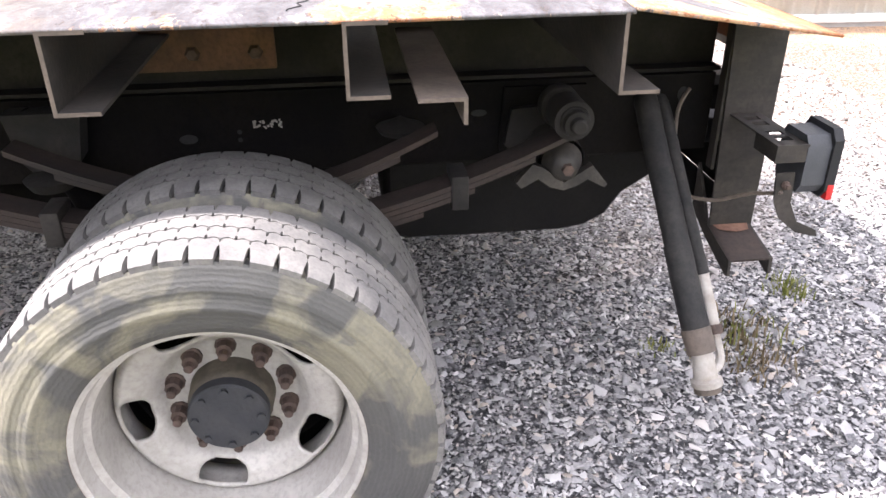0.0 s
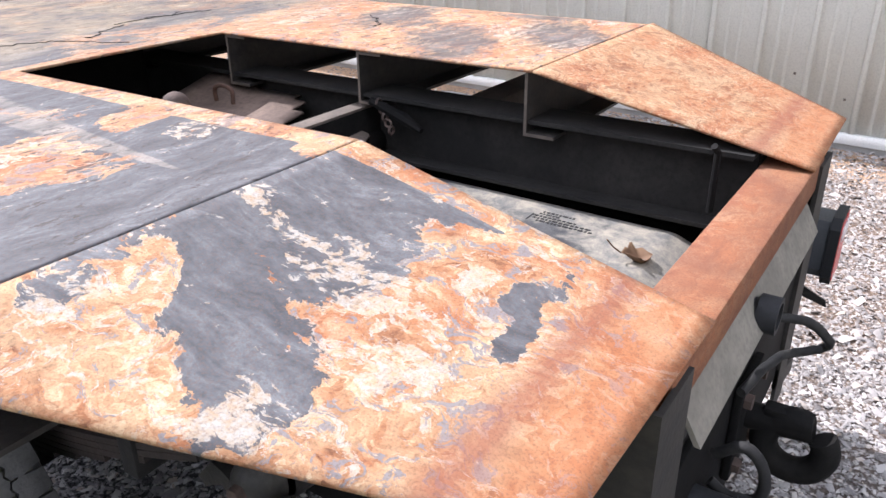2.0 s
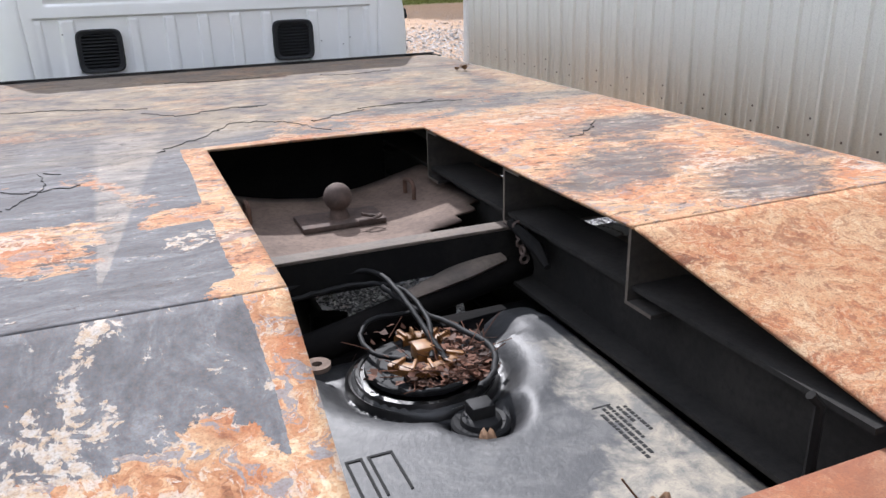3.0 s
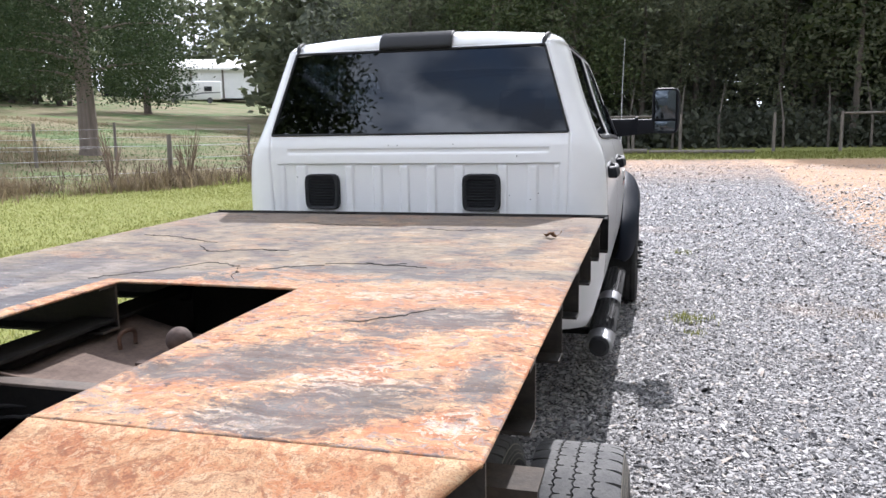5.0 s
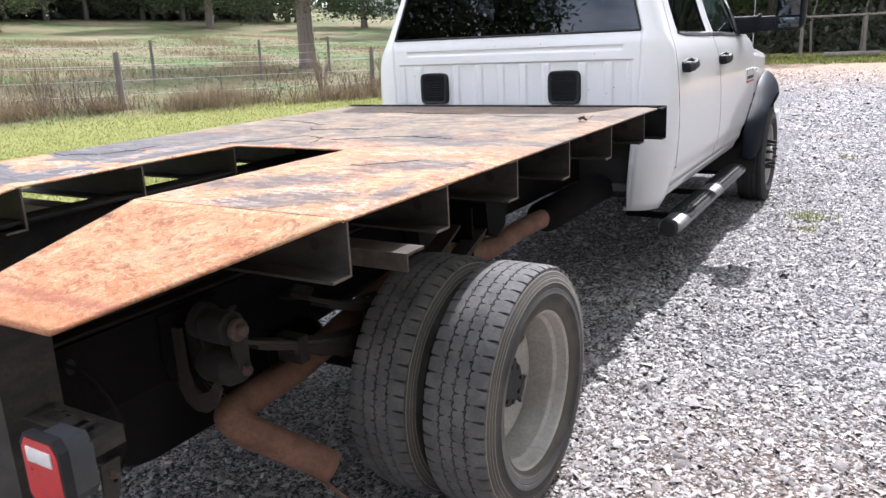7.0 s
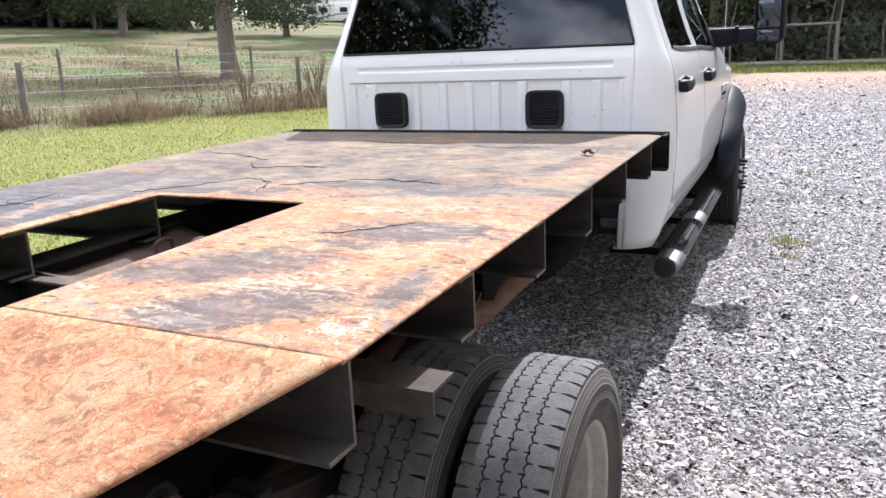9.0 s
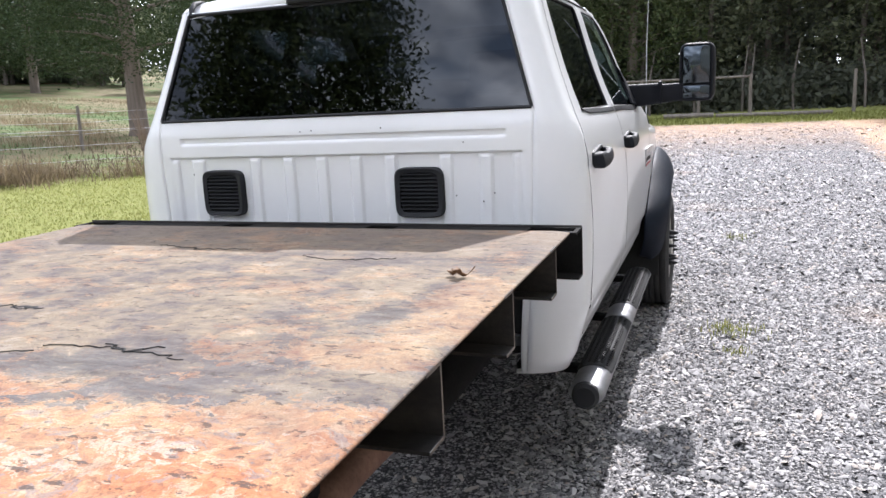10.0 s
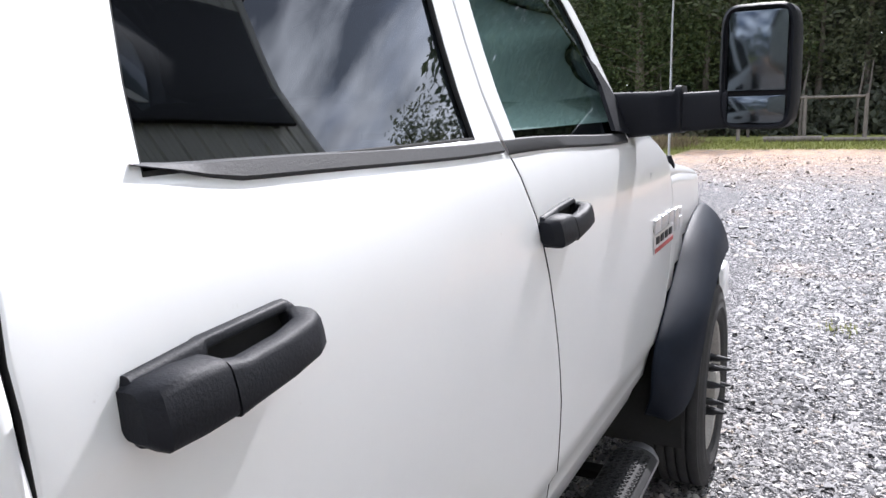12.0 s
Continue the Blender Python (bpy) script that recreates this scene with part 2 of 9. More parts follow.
    ragged = calc(nt, "ADD", calc(nt, "MULTIPLY", calc(nt, "SUBTRACT", flake, 0.5), 2.2), calc(nt, "ADD", calc(nt, "MULTIPLY", calc(nt, "SUBTRACT", streak, 0.5), 1.6), calc(nt, "MULTIPLY", calc(nt, "SUBTRACT", cells[1], 0.5), 0.45)))
    scr = mask(nt, calc(nt, "ADD", calc(nt, "MULTIPLY", stains(nt, w2, WHITE[zone]), 0.85), calc(nt, "MULTIPLY", ragged, 1.6)), 0.68, 0.86)
    mott = noise_node(nt, 44.0 if zone != "right" else 85.0, 6, 0.72, vec_noise(nt, v, 9.0, 0.12, w2), stretch=flow, distort=0.4)
    mott2 = noise_node(nt, 34.0 if zone != "right" else 60.0, 7, 0.72, vec_noise(nt, v, 13.0, 0.10, w2), stretch=flow)
    col = rust
    if zone != "right":
        col = mix(nt, calc(nt, "MULTIPLY", mask(nt, mott, 0.555, 0.585), 0.72 if zone == "left" else 0.5), col, pale if zone == "left" else (0.46, 0.375, 0.275))
        col = mix(nt, calc(nt, "MULTIPLY", mask(nt, mott2, 0.555, 0.58), 0.85 if zone == "left" else 0.6), col, (0.18, 0.18, 0.192))
    else:
        col = mix(nt, calc(nt, "MULTIPLY", calc(nt, "MULTIPLY", mask(nt, mott, 0.52, 0.57), mask(nt, patches, 0.36, 0.52)), 0.50), col, (0.47, 0.355, 0.23))
        col = mix(nt, calc(nt, "MULTIPLY", mask(nt, mott2, 0.545, 0.575), 0.60), col, (0.17, 0.072, 0.040))
    if zone != "right":
        col = mix(nt, calc(nt, "MULTIPLY", rim_, 0.7), col, pale)
    col = mix(nt, painted, col, grey)
    if zone != "right":
        col = mix(nt, calc(nt, "MULTIPLY", scr, 0.74), col, pale)
        col = mix(nt, calc(nt, "MULTIPLY", mask(nt, streak, 0.68, 0.71), 0.7), col, pale)
    if zone == "flat":
        # long pale wipe marks on the west side
        ratio = calc(nt, "DIVIDE", calc(nt, "ADD", X, calc(nt, "ADD", 0.525, calc(nt, "MULTIPLY", calc(nt, "SUBTRACT", flake, 0.5), 0.02))), calc(nt, "MAXIMUM", calc(nt, "SUBTRACT", Y, 0.08), 0.01))
        wipe = calc(nt, "MULTIPLY", calc(nt, "MULTIPLY", mask(nt, ratio, -0.02, 0.0), mask(nt, ratio, 0.150, 0.130)), calc(nt, "MULTIPLY", mask(nt, Y, 0.10, 0.16), mask(nt, Y, 1.38, 1.22)))
        col = mix(nt, calc(nt, "MULTIPLY", wipe, calc(nt, "ADD", 0.10, calc(nt, "MULTIPLY", mask(nt, streak, 0.35, 0.62), 0.55))), col, mix(nt, patches, (0.26, 0.235, 0.22), (0.40, 0.33, 0.245)))
        col = mix(nt, calc(nt, "MULTIPLY", mask(nt, calc(nt, "ADD", ragged, calc(nt, "MULTIPLY", calc(nt, "SUBTRACT", patches, 0.5), 1.5)), 0.62, 0.75), 0.7), col, pale)
        # brown dust film over the front half
        film = calc(nt, "MULTIPLY", mask(nt, calc(nt, "ADD", Y, calc(nt, "MULTIPLY", calc(nt, "SUBTRACT", patches, 0.5), 0.8)), 0.85, 1.30), 0.72)
        blot = noise_node(nt, 7.5, 12, 0.74, v, stretch=(0.75, 1.0, 1.0), distort=0.1)
        dust = ramp_node(nt, blot, ((0.36, (0.070, 0.061, 0.057)), (0.44, (0.130, 0.110, 0.097)), (0.50, (0.190, 0.152, 0.112)), (0.57, (0.265, 0.210, 0.138)), (0.66, (0.35, 0.30, 0.23))))
        dust = mix(nt, calc(nt, "MULTIPLY", mask(nt, Y, 2.1, 2.45), 0.7), dust, (0.205, 0.160, 0.120))
        col = mix(nt, film, col, dust)
        chips = noise_node(nt, 50.0, 7, 0.70, v, stretch=(0.45, 1.0, 1.0))
        col = mix(nt, calc(nt, "MULTIPLY", mask(nt, chips, 0.590, 0.615), 0.8), col, (0.050, 0.042, 0.039))
        soot = mask(nt, calc(nt, "SUBTRACT", calc(nt, "MULTIPLY", stains(nt, w1, SOOT[zone]), 1.1), calc(nt, "MULTIPLY", ragged, 1.15)), 0.15, 1.0)
        col = mix(nt, calc(nt, "MULTIPLY", soot, 0.88), col, mix(nt, mask(nt, streak, 0.35, 0.65), (0.045, 0.044, 0.045), (0.150, 0.145, 0.142)))
    else:
        # stained band above the rear beam
        yb = calc(nt, "ADD", Y, calc(nt, "MULTIPLY", calc(nt, "SUBTRACT", flake, 0.5), 0.05))
        band = calc(nt, "MULTIPLY", mask(nt, yb, -0.425, -0.455), mask(nt, yb, -0.490, -0.462))
        col = mix(nt, calc(nt, "MULTIPLY", band, 0.75), col, (0.24, 0.090, 0.055))
        col = mix(nt, calc(nt, "MULTIPLY", mask(nt, yb, -0.47, -0.50), 0.55), col, (0.35, 0.135, 0.060))
    col = mix(nt, calc(nt, "MULTIPLY", mask(nt, grit, 0.48, 0.66), 0.42 if zone != "right" else 0.60), col, (0.12, 0.068, 0.048))
    if deep > 0:
        col = mix(nt, calc(nt, "MULTIPLY", calc(nt, "ADD", 0.5, mask(nt, swirl, 0.35, 0.65)), deep), col, (0.150, 0.062, 0.040))
    nt.links.new(col, b.inputs["Base Color"])
    rr = nt.nodes.new("ShaderNodeMapRange")
    rr.inputs["To Min"].default_value, rr.inputs["To Max"].default_value = 0.88, 0.74
    nt.links.new(painted if zone != "flat" else calc(nt, "MULTIPLY", painted, calc(nt, "SUBTRACT", 1.0, film)), rr.inputs["Value"])
    nt.links.new(rr.outputs["Result"], b.inputs["Roughness"])
    b.inputs["Specular IOR Level"].default_value = 0.20
    bump(nt, b, calc(nt, "ADD", calc(nt, "MULTIPLY", painted, 0.8), calc(nt, "ADD", calc(nt, "MULTIPLY", flake, 0.7), calc(nt, "MULTIPLY", fine, 0.4))), 0.45, 0.003)
    return m


def glass_tint(name, tint, clear):
    """Tinted pane: a mirror coat over a dark see-through body."""
    m, nt, b = nodes_of(name)
    nt.nodes.remove(b)
    out = nt.nodes["Material Output"]
    gl = nt.nodes.new("ShaderNodeBsdfGlossy")
    gl.inputs["Roughness"].default_value = 0.015
    gl.inputs["Color"].default_value = (0.82, 0.86, 0.90, 1)
    tr = nt.nodes.new("ShaderNodeBsdfTransparent")
    tr.inputs["Color"].default_value = (*tint, 1)
    fr = nt.nodes.new("ShaderNodeFresnel")
    fr.inputs["IOR"].default_value = clear
    mx = nt.nodes.new("ShaderNodeMixShader")
    nt.links.new(fr.outputs["Fac"], mx.inputs["Fac"])
    nt.links.new(tr.outputs["BSDF"], mx.inputs[1])
    nt.links.new(gl.outputs["BSDF"], mx.inputs[2])
    nt.links.new(mx.outputs["Shader"], out.inputs["Surface"])
    return m


def leafy(name, dark, light, through_light=0.25, rough=0.6, spec=0.15):
    m, nt, b = nodes_of(name)
    g = nt.nodes.new("ShaderNodeNewGeometry")
    col = mix(nt, g.outputs["Random Per Island"], dark, light)
    n = noise_node(nt, 0.35, 4, 0.6)
    col = mix(nt, calc(nt, "MULTIPLY", mask(nt, n, 0.4, 0.7), 0.5), col, tuple(x * 0.6 for x in dark))
    nt.links.new(col, b.inputs["Base Color"])
    b.inputs["Roughness"].default_value = rough
    b.inputs["Specular IOR Level"].default_value = spec
    if through_light:
        out = nt.nodes["Material Output"]
        t = nt.nodes.new("ShaderNodeBsdfTranslucent")
        nt.links.new(col, t.inputs["Color"])
        mx = nt.nodes.new("ShaderNodeMixShader")
        mx.inputs["Fac"].default_value = through_light
        nt.links.new(b.outputs["BSDF"], mx.inputs[1])
        nt.links.new(t.outputs["BSDF"], mx.inputs[2])
        nt.links.new(mx.outputs["Shader"], out.inputs["Surface"])
    return m


def stone_mat():
    m, nt, b = nodes_of("gravel_stone")
    g = nt.nodes.new("ShaderNodeNewGeometry")
    col = ramp_node(nt, g.outputs["Random Per Island"], ((0.0, (0.060, 0.061, 0.067)), (0.20, (0.170, 0.169, 0.176)), (0.6, (0.310, 0.302, 0.303)), (0.88, (0.50, 0.487, 0.480)), (0.985, (0.40, 0.34, 0.29))))
    n = noise_node(nt, 140, 5, 0.7)
    col = mix(nt, calc(nt, "MULTIPLY", mask(nt, n, 0.4, 0.7), 0.35), col, (0.5, 0.48, 0.46))
    tc = nt.nodes.new("ShaderNodeTexCoord")
    sep = nt.nodes.new("ShaderNodeSeparateXYZ")
    nt.links.new(tc.outputs["Object"], sep.inputs["Vector"])
    wob = noise_node(nt, 0.55, 6, 0.6, tc.outputs["Object"])
    far = mask(nt, calc(nt, "ADD", sep.outputs["Y"], calc(nt, "MULTIPLY", wob, 9.0)), 20.0, 31.0)
    clay = calc(nt, "MAXIMUM", calc(nt, "MULTIPLY", mask(nt, wob, 0.57, 0.66), 0.22), calc(nt, "MULTIPLY", far, 0.8))
    # clay tracked over the strip behind the truck, towards the building
    east = calc(nt, "MULTIPLY", mask(nt, calc(nt, "ADD", sep.outputs["X"], calc(nt, "MULTIPLY", wob, 1.6)), 1.1, 2.6), mask(nt, sep.outputs["Y"], 2.4, 0.2))
    clay = calc(nt, "MAXIMUM", clay, calc(nt, "MULTIPLY", east, 0.22))
    col = mix(nt, clay, col, (0.40, 0.285, 0.20))
    nt.links.new(col, b.inputs["Base Color"])
    b.inputs["Roughness"].default_value = 0.85
    bump(nt, b, n, 0.3, 0.004)
    return m


def ground_mat():
    """Gravel yard, clay showing through, mown grass to the west, rough pasture beyond the fence, verge to the north."""
    m, nt, b = nodes_of("ground_cover")
    tc = nt.nodes.new("ShaderNodeTexCoord")
    v = tc.outputs["Object"]
    sep = nt.nodes.new("ShaderNodeSeparateXYZ")
    nt.links.new(v, sep.inputs["Vector"])
    X, Y = sep.outputs["X"], sep.outputs["Y"]
    wob = noise_node(nt, 0.55, 6, 0.6, v)
    wob2 = noise_node(nt, 3.0, 6, 0.65, v)
    vor = nt.nodes.new("ShaderNodeTexVoronoi")
    vor.inputs["Scale"].default_value = 70
    vor.distance = "MANHATTAN"
    nt.links.new(vec_noise(nt, v, 45.0, 0.02, v), vor.inputs["Vector"])
    sepc = nt.nodes.new("ShaderNodeSeparateColor")
    nt.links.new(vor.outputs["Color"], sepc.inputs["Color"])
    grav = ramp_node(nt, sepc.outputs["Red"], ((0.0, (0.12, 0.118, 0.122)), (0.35, (0.25, 0.243, 0.247)), (0.7, (0.40, 0.388, 0.385)), (1.0, (0.55, 0.53, 0.51))))
    # near-black towards the stone edges: shade of the gaps painted into the colour
    grav = mix(nt, mask(nt, vor.outputs["Distance"], 0.45, 0.95), grav, (0.045, 0.045, 0.048))
    clay = mix(nt, wob2, (0.42, 0.24, 0.13), (0.50, 0.36, 0.25))
    claym = calc(nt, "MULTIPLY", mask(nt, wob, 0.60, 0.72), mask(nt, wob2, 0.42, 0.62))
    # clay bank along the shed wall and where the yard ends
    shed = calc(nt, "SUBTRACT", X, calc(nt, "MULTIPLY", Y, 0.058))
    bank = calc(nt, "MULTIPLY", mask(nt, calc(nt, "ADD", shed, calc(nt, "MULTIPLY", wob2, 1.2)), 3.75, 4.15), mask(nt, sepc.outputs["Green"], 0.10, 0.35))
    yard_end = mask(nt, calc(nt, "ADD", Y, calc(nt, "MULTIPLY", wob, 9.0)), 22.0, 33.0)
    claym = calc(nt, "MAXIMUM", calc(nt, "MULTIPLY", claym, 0.55), calc(nt, "MAXIMUM", bank, calc(nt, "MULTIPLY", yard_end, mask(nt, wob2, 0.35, 0.6))))
    east = calc(nt, "MULTIPLY", mask(nt, calc(nt, "ADD", X, calc(nt, "MULTIPLY", wob, 1.6)), 1.1, 2.6), mask(nt, Y, 2.4, 0.2))
    claym = calc(nt, "MAXIMUM", claym, calc(nt, "MULTIPLY", east, 0.3))
    yard = mix(nt, claym, grav, clay)
    g1 = noise_node(nt, 26, 6, 0.75, v)
    lawn = ramp_node(nt, g1, ((0.25, (0.110, 0.130, 0.032)), (0.5, (0.19, 0.205, 0.058)), (0.75, (0.28, 0.280, 0.095))))
    lawn = mix(nt, calc(nt, "MULTIPLY", mask(nt, wob2, 0.5, 0.75), 0.5), lawn, (0.25, 0.22, 0.10))
    p1 = noise_node(nt, 0.30, 8, 0.7, v, stretch=(0.5, 1.0, 1.0))
    past = ramp_node(nt, p1, ((0.30, (0.055, 0.095, 0.032)), (0.42, (0.095, 0.140, 0.050)), (0.52, (0.165, 0.145, 0.082)), (0.64, (0.23, 0.185, 0.12)), (0.8, (0.085, 0.120, 0.042))))
    past = mix(nt, calc(nt, "MULTIPLY", mask(nt, g1, 0.45, 0.7), 0.45), past, (0.12, 0.125, 0.065))
    green = mix(nt, mask(nt, calc(nt, "ADD", X, calc(nt, "MULTIPLY", Y, -0.22)), -16.5, -14.8), past, lawn)
    west = mask(nt, calc(nt, "ADD", X, calc(nt, "MULTIPLY", calc(nt, "SUBTRACT", wob2, 0.5), 1.6)), -2.75, -3.15)
    north = mask(nt, calc(nt, "ADD", Y, calc(nt, "MULTIPLY", calc(nt, "SUBTRACT", wob2, 0.5), 2.5)), 29.5, 31.5)
    col = mix(nt, calc(nt, "MAXIMUM", west, north), yard, green)
    nt.links.new(col, b.inputs["Base Color"])
    b.inputs["Roughness"].default_value = 0.92
    b.inputs["Specular IOR Level"].default_value = 0.2
    bump(nt, b, calc(nt, "SUBTRACT", 1.0, vor.outputs["Distance"]), 0.6, 0.02)
    return m


def sidewall_mat():
    """Black rubber with wiped swirls of pale yellow dust."""
    m, nt, b = nodes_of("sidewall_rubber")
    tc = nt.nodes.new("ShaderNodeTexCoord")
    w = vec_noise(nt, tc.outputs["Object"], 5.0, 0.30, tc.outputs["Object"])
    big = noise_node(nt, 4.5, 4, 0.5, w, distort=1.4)
    small = noise_node(nt, 120, 5, 0.7)
    film = noise_node(nt, 2.2, 5, 0.6)
    col = mix(nt, small, (0.036, 0.037, 0.038), (0.070, 0.070, 0.068))
    col = mix(nt, calc(nt, "MULTIPLY", mask(nt, film, 0.35, 0.65), 0.3), col, (0.15, 0.148, 0.135))
    dust = calc(nt, "MULTIPLY", mask(nt, big, 0.45, 0.58), calc(nt, "ADD", 0.26, calc(nt, "MULTIPLY", small, 0.5)))
    col = mix(nt, dust, col, (0.27, 0.25, 0.175))
    wiped = noise_node(nt, 6.0, 3, 0.45, w, distort=2.2)
    col = mix(nt, calc(nt, "MULTIPLY", mask(nt, wiped, 0.62, 0.66), 0.5), col, (0.075, 0.077, 0.080))
    wv = nt.nodes.new("ShaderNodeTexWave")
    wv.wave_type, wv.rings_direction = "RINGS", "X"
    wv.inputs["Scale"].default_value = 34
    wv.inputs["Distortion"].default_value = 3.5
    wv.inputs["Detail"].default_value = 4
    wv.inputs["Detail Scale"].default_value = 3
    nt.links.new(tc.outputs["Object"], wv.inputs["Vector"])
    col = mix(nt, calc(nt, "MULTIPLY", mask(nt, wv.outputs["Fac"], 0.55, 0.9), 0.05), col, (0.20, 0.195, 0.18))
    nt.links.new(col, b.inputs["Base Color"])
    b.inputs["Roughness"].default_value = 0.8
    b.inputs["Specular IOR Level"].default_value = 0.3
    bump(nt, b, calc(nt, "ADD", small, calc(nt, "MULTIPLY", wv.outputs["Fac"], 0.5)), 0.3, 0.003)
    return m


def ring_sidewall():
    """Black rubber, pale scuffed rings towards the tread, a darker band below and cream dust by the bead."""
    m, nt, b = nodes_of("ringed_sidewall")
    tc = nt.nodes.new("ShaderNodeTexCoord")
    sep = nt.nodes.new("ShaderNodeSeparateXYZ")
    nt.links.new(tc.outputs["Object"], sep.inputs["Vector"])
    rad = calc(nt, "SQRT", calc(nt, "ADD", calc(nt, "MULTIPLY", sep.outputs["Y"], sep.outputs["Y"]), calc(nt, "MULTIPLY", sep.outputs["Z"], sep.outputs["Z"])))
    big = noise_node(nt, 7.0, 6, 0.6, tc.outputs["Object"])
    small = noise_node(nt, 120, 5, 0.7)
    r2 = calc(nt, "ADD", rad, calc(nt, "MULTIPLY", calc(nt, "SUBTRACT", big, 0.5), 0.012))
    rings = calc(nt, "MULTIPLY", calc(nt, "ADD", calc(nt, "SINE", calc(nt, "MULTIPLY", r2, 900.0)), calc(nt, "SINE", calc(nt, "MULTIPLY", r2, 541.0))), 0.5)
    col = mix(nt, small, (0.030, 0.030, 0.031), (0.070, 0.068, 0.066))
    outer = mask(nt, r2, 0.340, 0.352)
    col = mix(nt, calc(nt, "MULTIPLY", outer, calc(nt, "ADD", 0.45, calc(nt, "MULTIPLY", mask(nt, rings, -0.2, 0.6), 0.5))), col, mix(nt, mask(nt, rings, 0.3, 0.9), (0.105, 0.100, 0.094), (0.27, 0.25, 0.205)))
    col = mix(nt, calc(nt, "MULTIPLY", mask(nt, big, 0.48, 0.66), 0.35), col, (0.15, 0.14, 0.12))
    col = mix(nt, calc(nt, "MULTIPLY", mask(nt, r2, 0.292, 0.270), 0.5), col, (0.14, 0.125, 0.10))
    nt.links.new(col, b.inputs["Base Color"])
    b.inputs["Roughness"].default_value = 0.8
    b.inputs["Specular IOR Level"].default_value = 0.3
    bump(nt, b, calc(nt, "ADD", small, calc(nt, "MULTIPLY", rings, 0.4)), 0.35, 0.003)
    return m


def car_paint():
    m, nt, b = nodes_of("white_paint")
    n = noise_node(nt, 1.7, 8, 0.7)
    grime = noise_node(nt, 14, 8, 0.75)
    col = mix(nt, calc(nt, "MULTIPLY", mask(nt, n, 0.45, 0.75), 0.35), (0.80, 0.81, 0.82), (0.70, 0.71, 0.72))
    tc = nt.nodes.new("ShaderNodeTexCoord")
    col = mix(nt, calc(nt, "MULTIPLY", mask(nt, grime, 0.66, 0.72), 0.35), col, (0.45, 0.42, 0.38))
    nt.links.new(col, b.inputs["Base Color"])
    b.inputs["Roughness"].default_value = 0.32
    b.inputs["Coat Weight"].default_value = 0.6
    b.inputs["Coat Roughness"].default_value = 0.06
    return m


def tank_top_mat():
    """Black moulded plastic: pale dust, and oily wet patches round the pump and valve."""
    m, nt, b = nodes_of("tank_top_dust")
    tc = nt.nodes.new("ShaderNodeTexCoord")
    v = tc.outputs["Object"]
    w = vec_noise(nt, v, 7.0, 0.10, v)
    big = noise_node(nt, 5.0, 8, 0.65, w, stretch=(1.0, 0.7, 1.0))
    small = noise_node(nt, 60.0, 6, 0.7, v)
    grit = noise_node(nt, 240.0, 3, 0.6, v)
    wet = stains(nt, w, ((-0.015, 0.215, 0.185, 0.185), (0.02, 0.03, 0.085, 0.075), (0.10, 0.22, 0.09, 0.15)))
    damp = stains(nt, w, ((-0.16, 0.02, 0.22, 0.26), (0.0, -0.12, 0.16, 0.10)))
    sep = nt.nodes.new("ShaderNodeSeparateXYZ")
    nt.links.new(v, sep.inputs["Vector"])
    lvl = calc(nt, "ADD", calc(nt, "MULTIPLY", big, 1.3), calc(nt, "ADD", calc(nt, "MULTIPLY", small, 0.35), calc(nt, "MULTIPLY", mask(nt, calc(nt, "SUBTRACT", sep.outputs["X"], calc(nt, "MULTIPLY", sep.outputs["Y"], 0.8)), -0.05, 0.30), 0.34)))
    lvl = calc(nt, "SUBTRACT", lvl, calc(nt, "MULTIPLY", damp, 0.22))
    dusty = calc(nt, "MULTIPLY", mask(nt, lvl, 0.95, 1.10), calc(nt, "SUBTRACT", 1.0, calc(nt, "MULTIPLY", wet, 0.95)))
    flecks = noise_node(nt, 22.0, 7, 0.72, w)
    cream = mix(nt, mask(nt, flecks, 0.40, 0.62), (0.15, 0.145, 0.135), (0.34, 0.30, 0.235))
    base = mix(nt, mask(nt, flecks, 0.45, 0.65), (0.040, 0.041, 0.044), (0.085, 0.084, 0.084))
    col = mix(nt, calc(nt, "MULTIPLY", dusty, 0.85), mix(nt, wet, base, (0.006, 0.006, 0.007)), cream)
    col = mix(nt, calc(nt, "MULTIPLY", mask(nt, grit, 0.55, 0.75), 0.4), col, (0.04, 0.036, 0.032))
    nt.links.new(col, b.inputs["Base Color"])
    nt.links.new(calc(nt, "ADD", calc(nt, "SUBTRACT", 0.54, calc(nt, "MULTIPLY", wet, 0.16)), calc(nt, "MULTIPLY", dusty, 0.26)), b.inputs["Roughness"])
    b.inputs["Specular IOR Level"].default_value = 0.45
    bump(nt, b, calc(nt, "ADD", small, calc(nt, "MULTIPLY", big, 2.0)), 0.25, 0.006)
    return m


M = {}
M["ground"] = ground_mat()
M["stone"] = stone_mat()
M["paint"] = car_paint()
M["deck"] = deck_plate("weathered_deck", "flat")
M["tail_l"] = deck_plate("flaking_tail", "left")
M["tail_r"] = deck_plate("orange_tail", "right")
M["beam"] = deck_plate("rusted_beam", "right", 0.55)
M["rail"] = plain("dusty_rail", (0.014, 0.0135, 0.013), (0.036, 0.033, 0.030), 5, 0.7, relief=0.25, spec=0.2)
M["vent"] = plain("vent_black", (0.014, 0.014, 0.015), (0.024, 0.024, 0.025), 9, 0.6, relief=0.1, spec=0.3)
M["shackle"] = plain("dirty_casting", (0.006, 0.0055, 0.005), (0.021, 0.018, 0.016), 14, 0.75, relief=0.35)
# lighter copy of the casting for the left boss and saddle, light put into colour
M["boss"] = plain("lit_casting", (0.012, 0.011, 0.010), (0.060, 0.052, 0.044), 12, 0.5, relief=0.35)
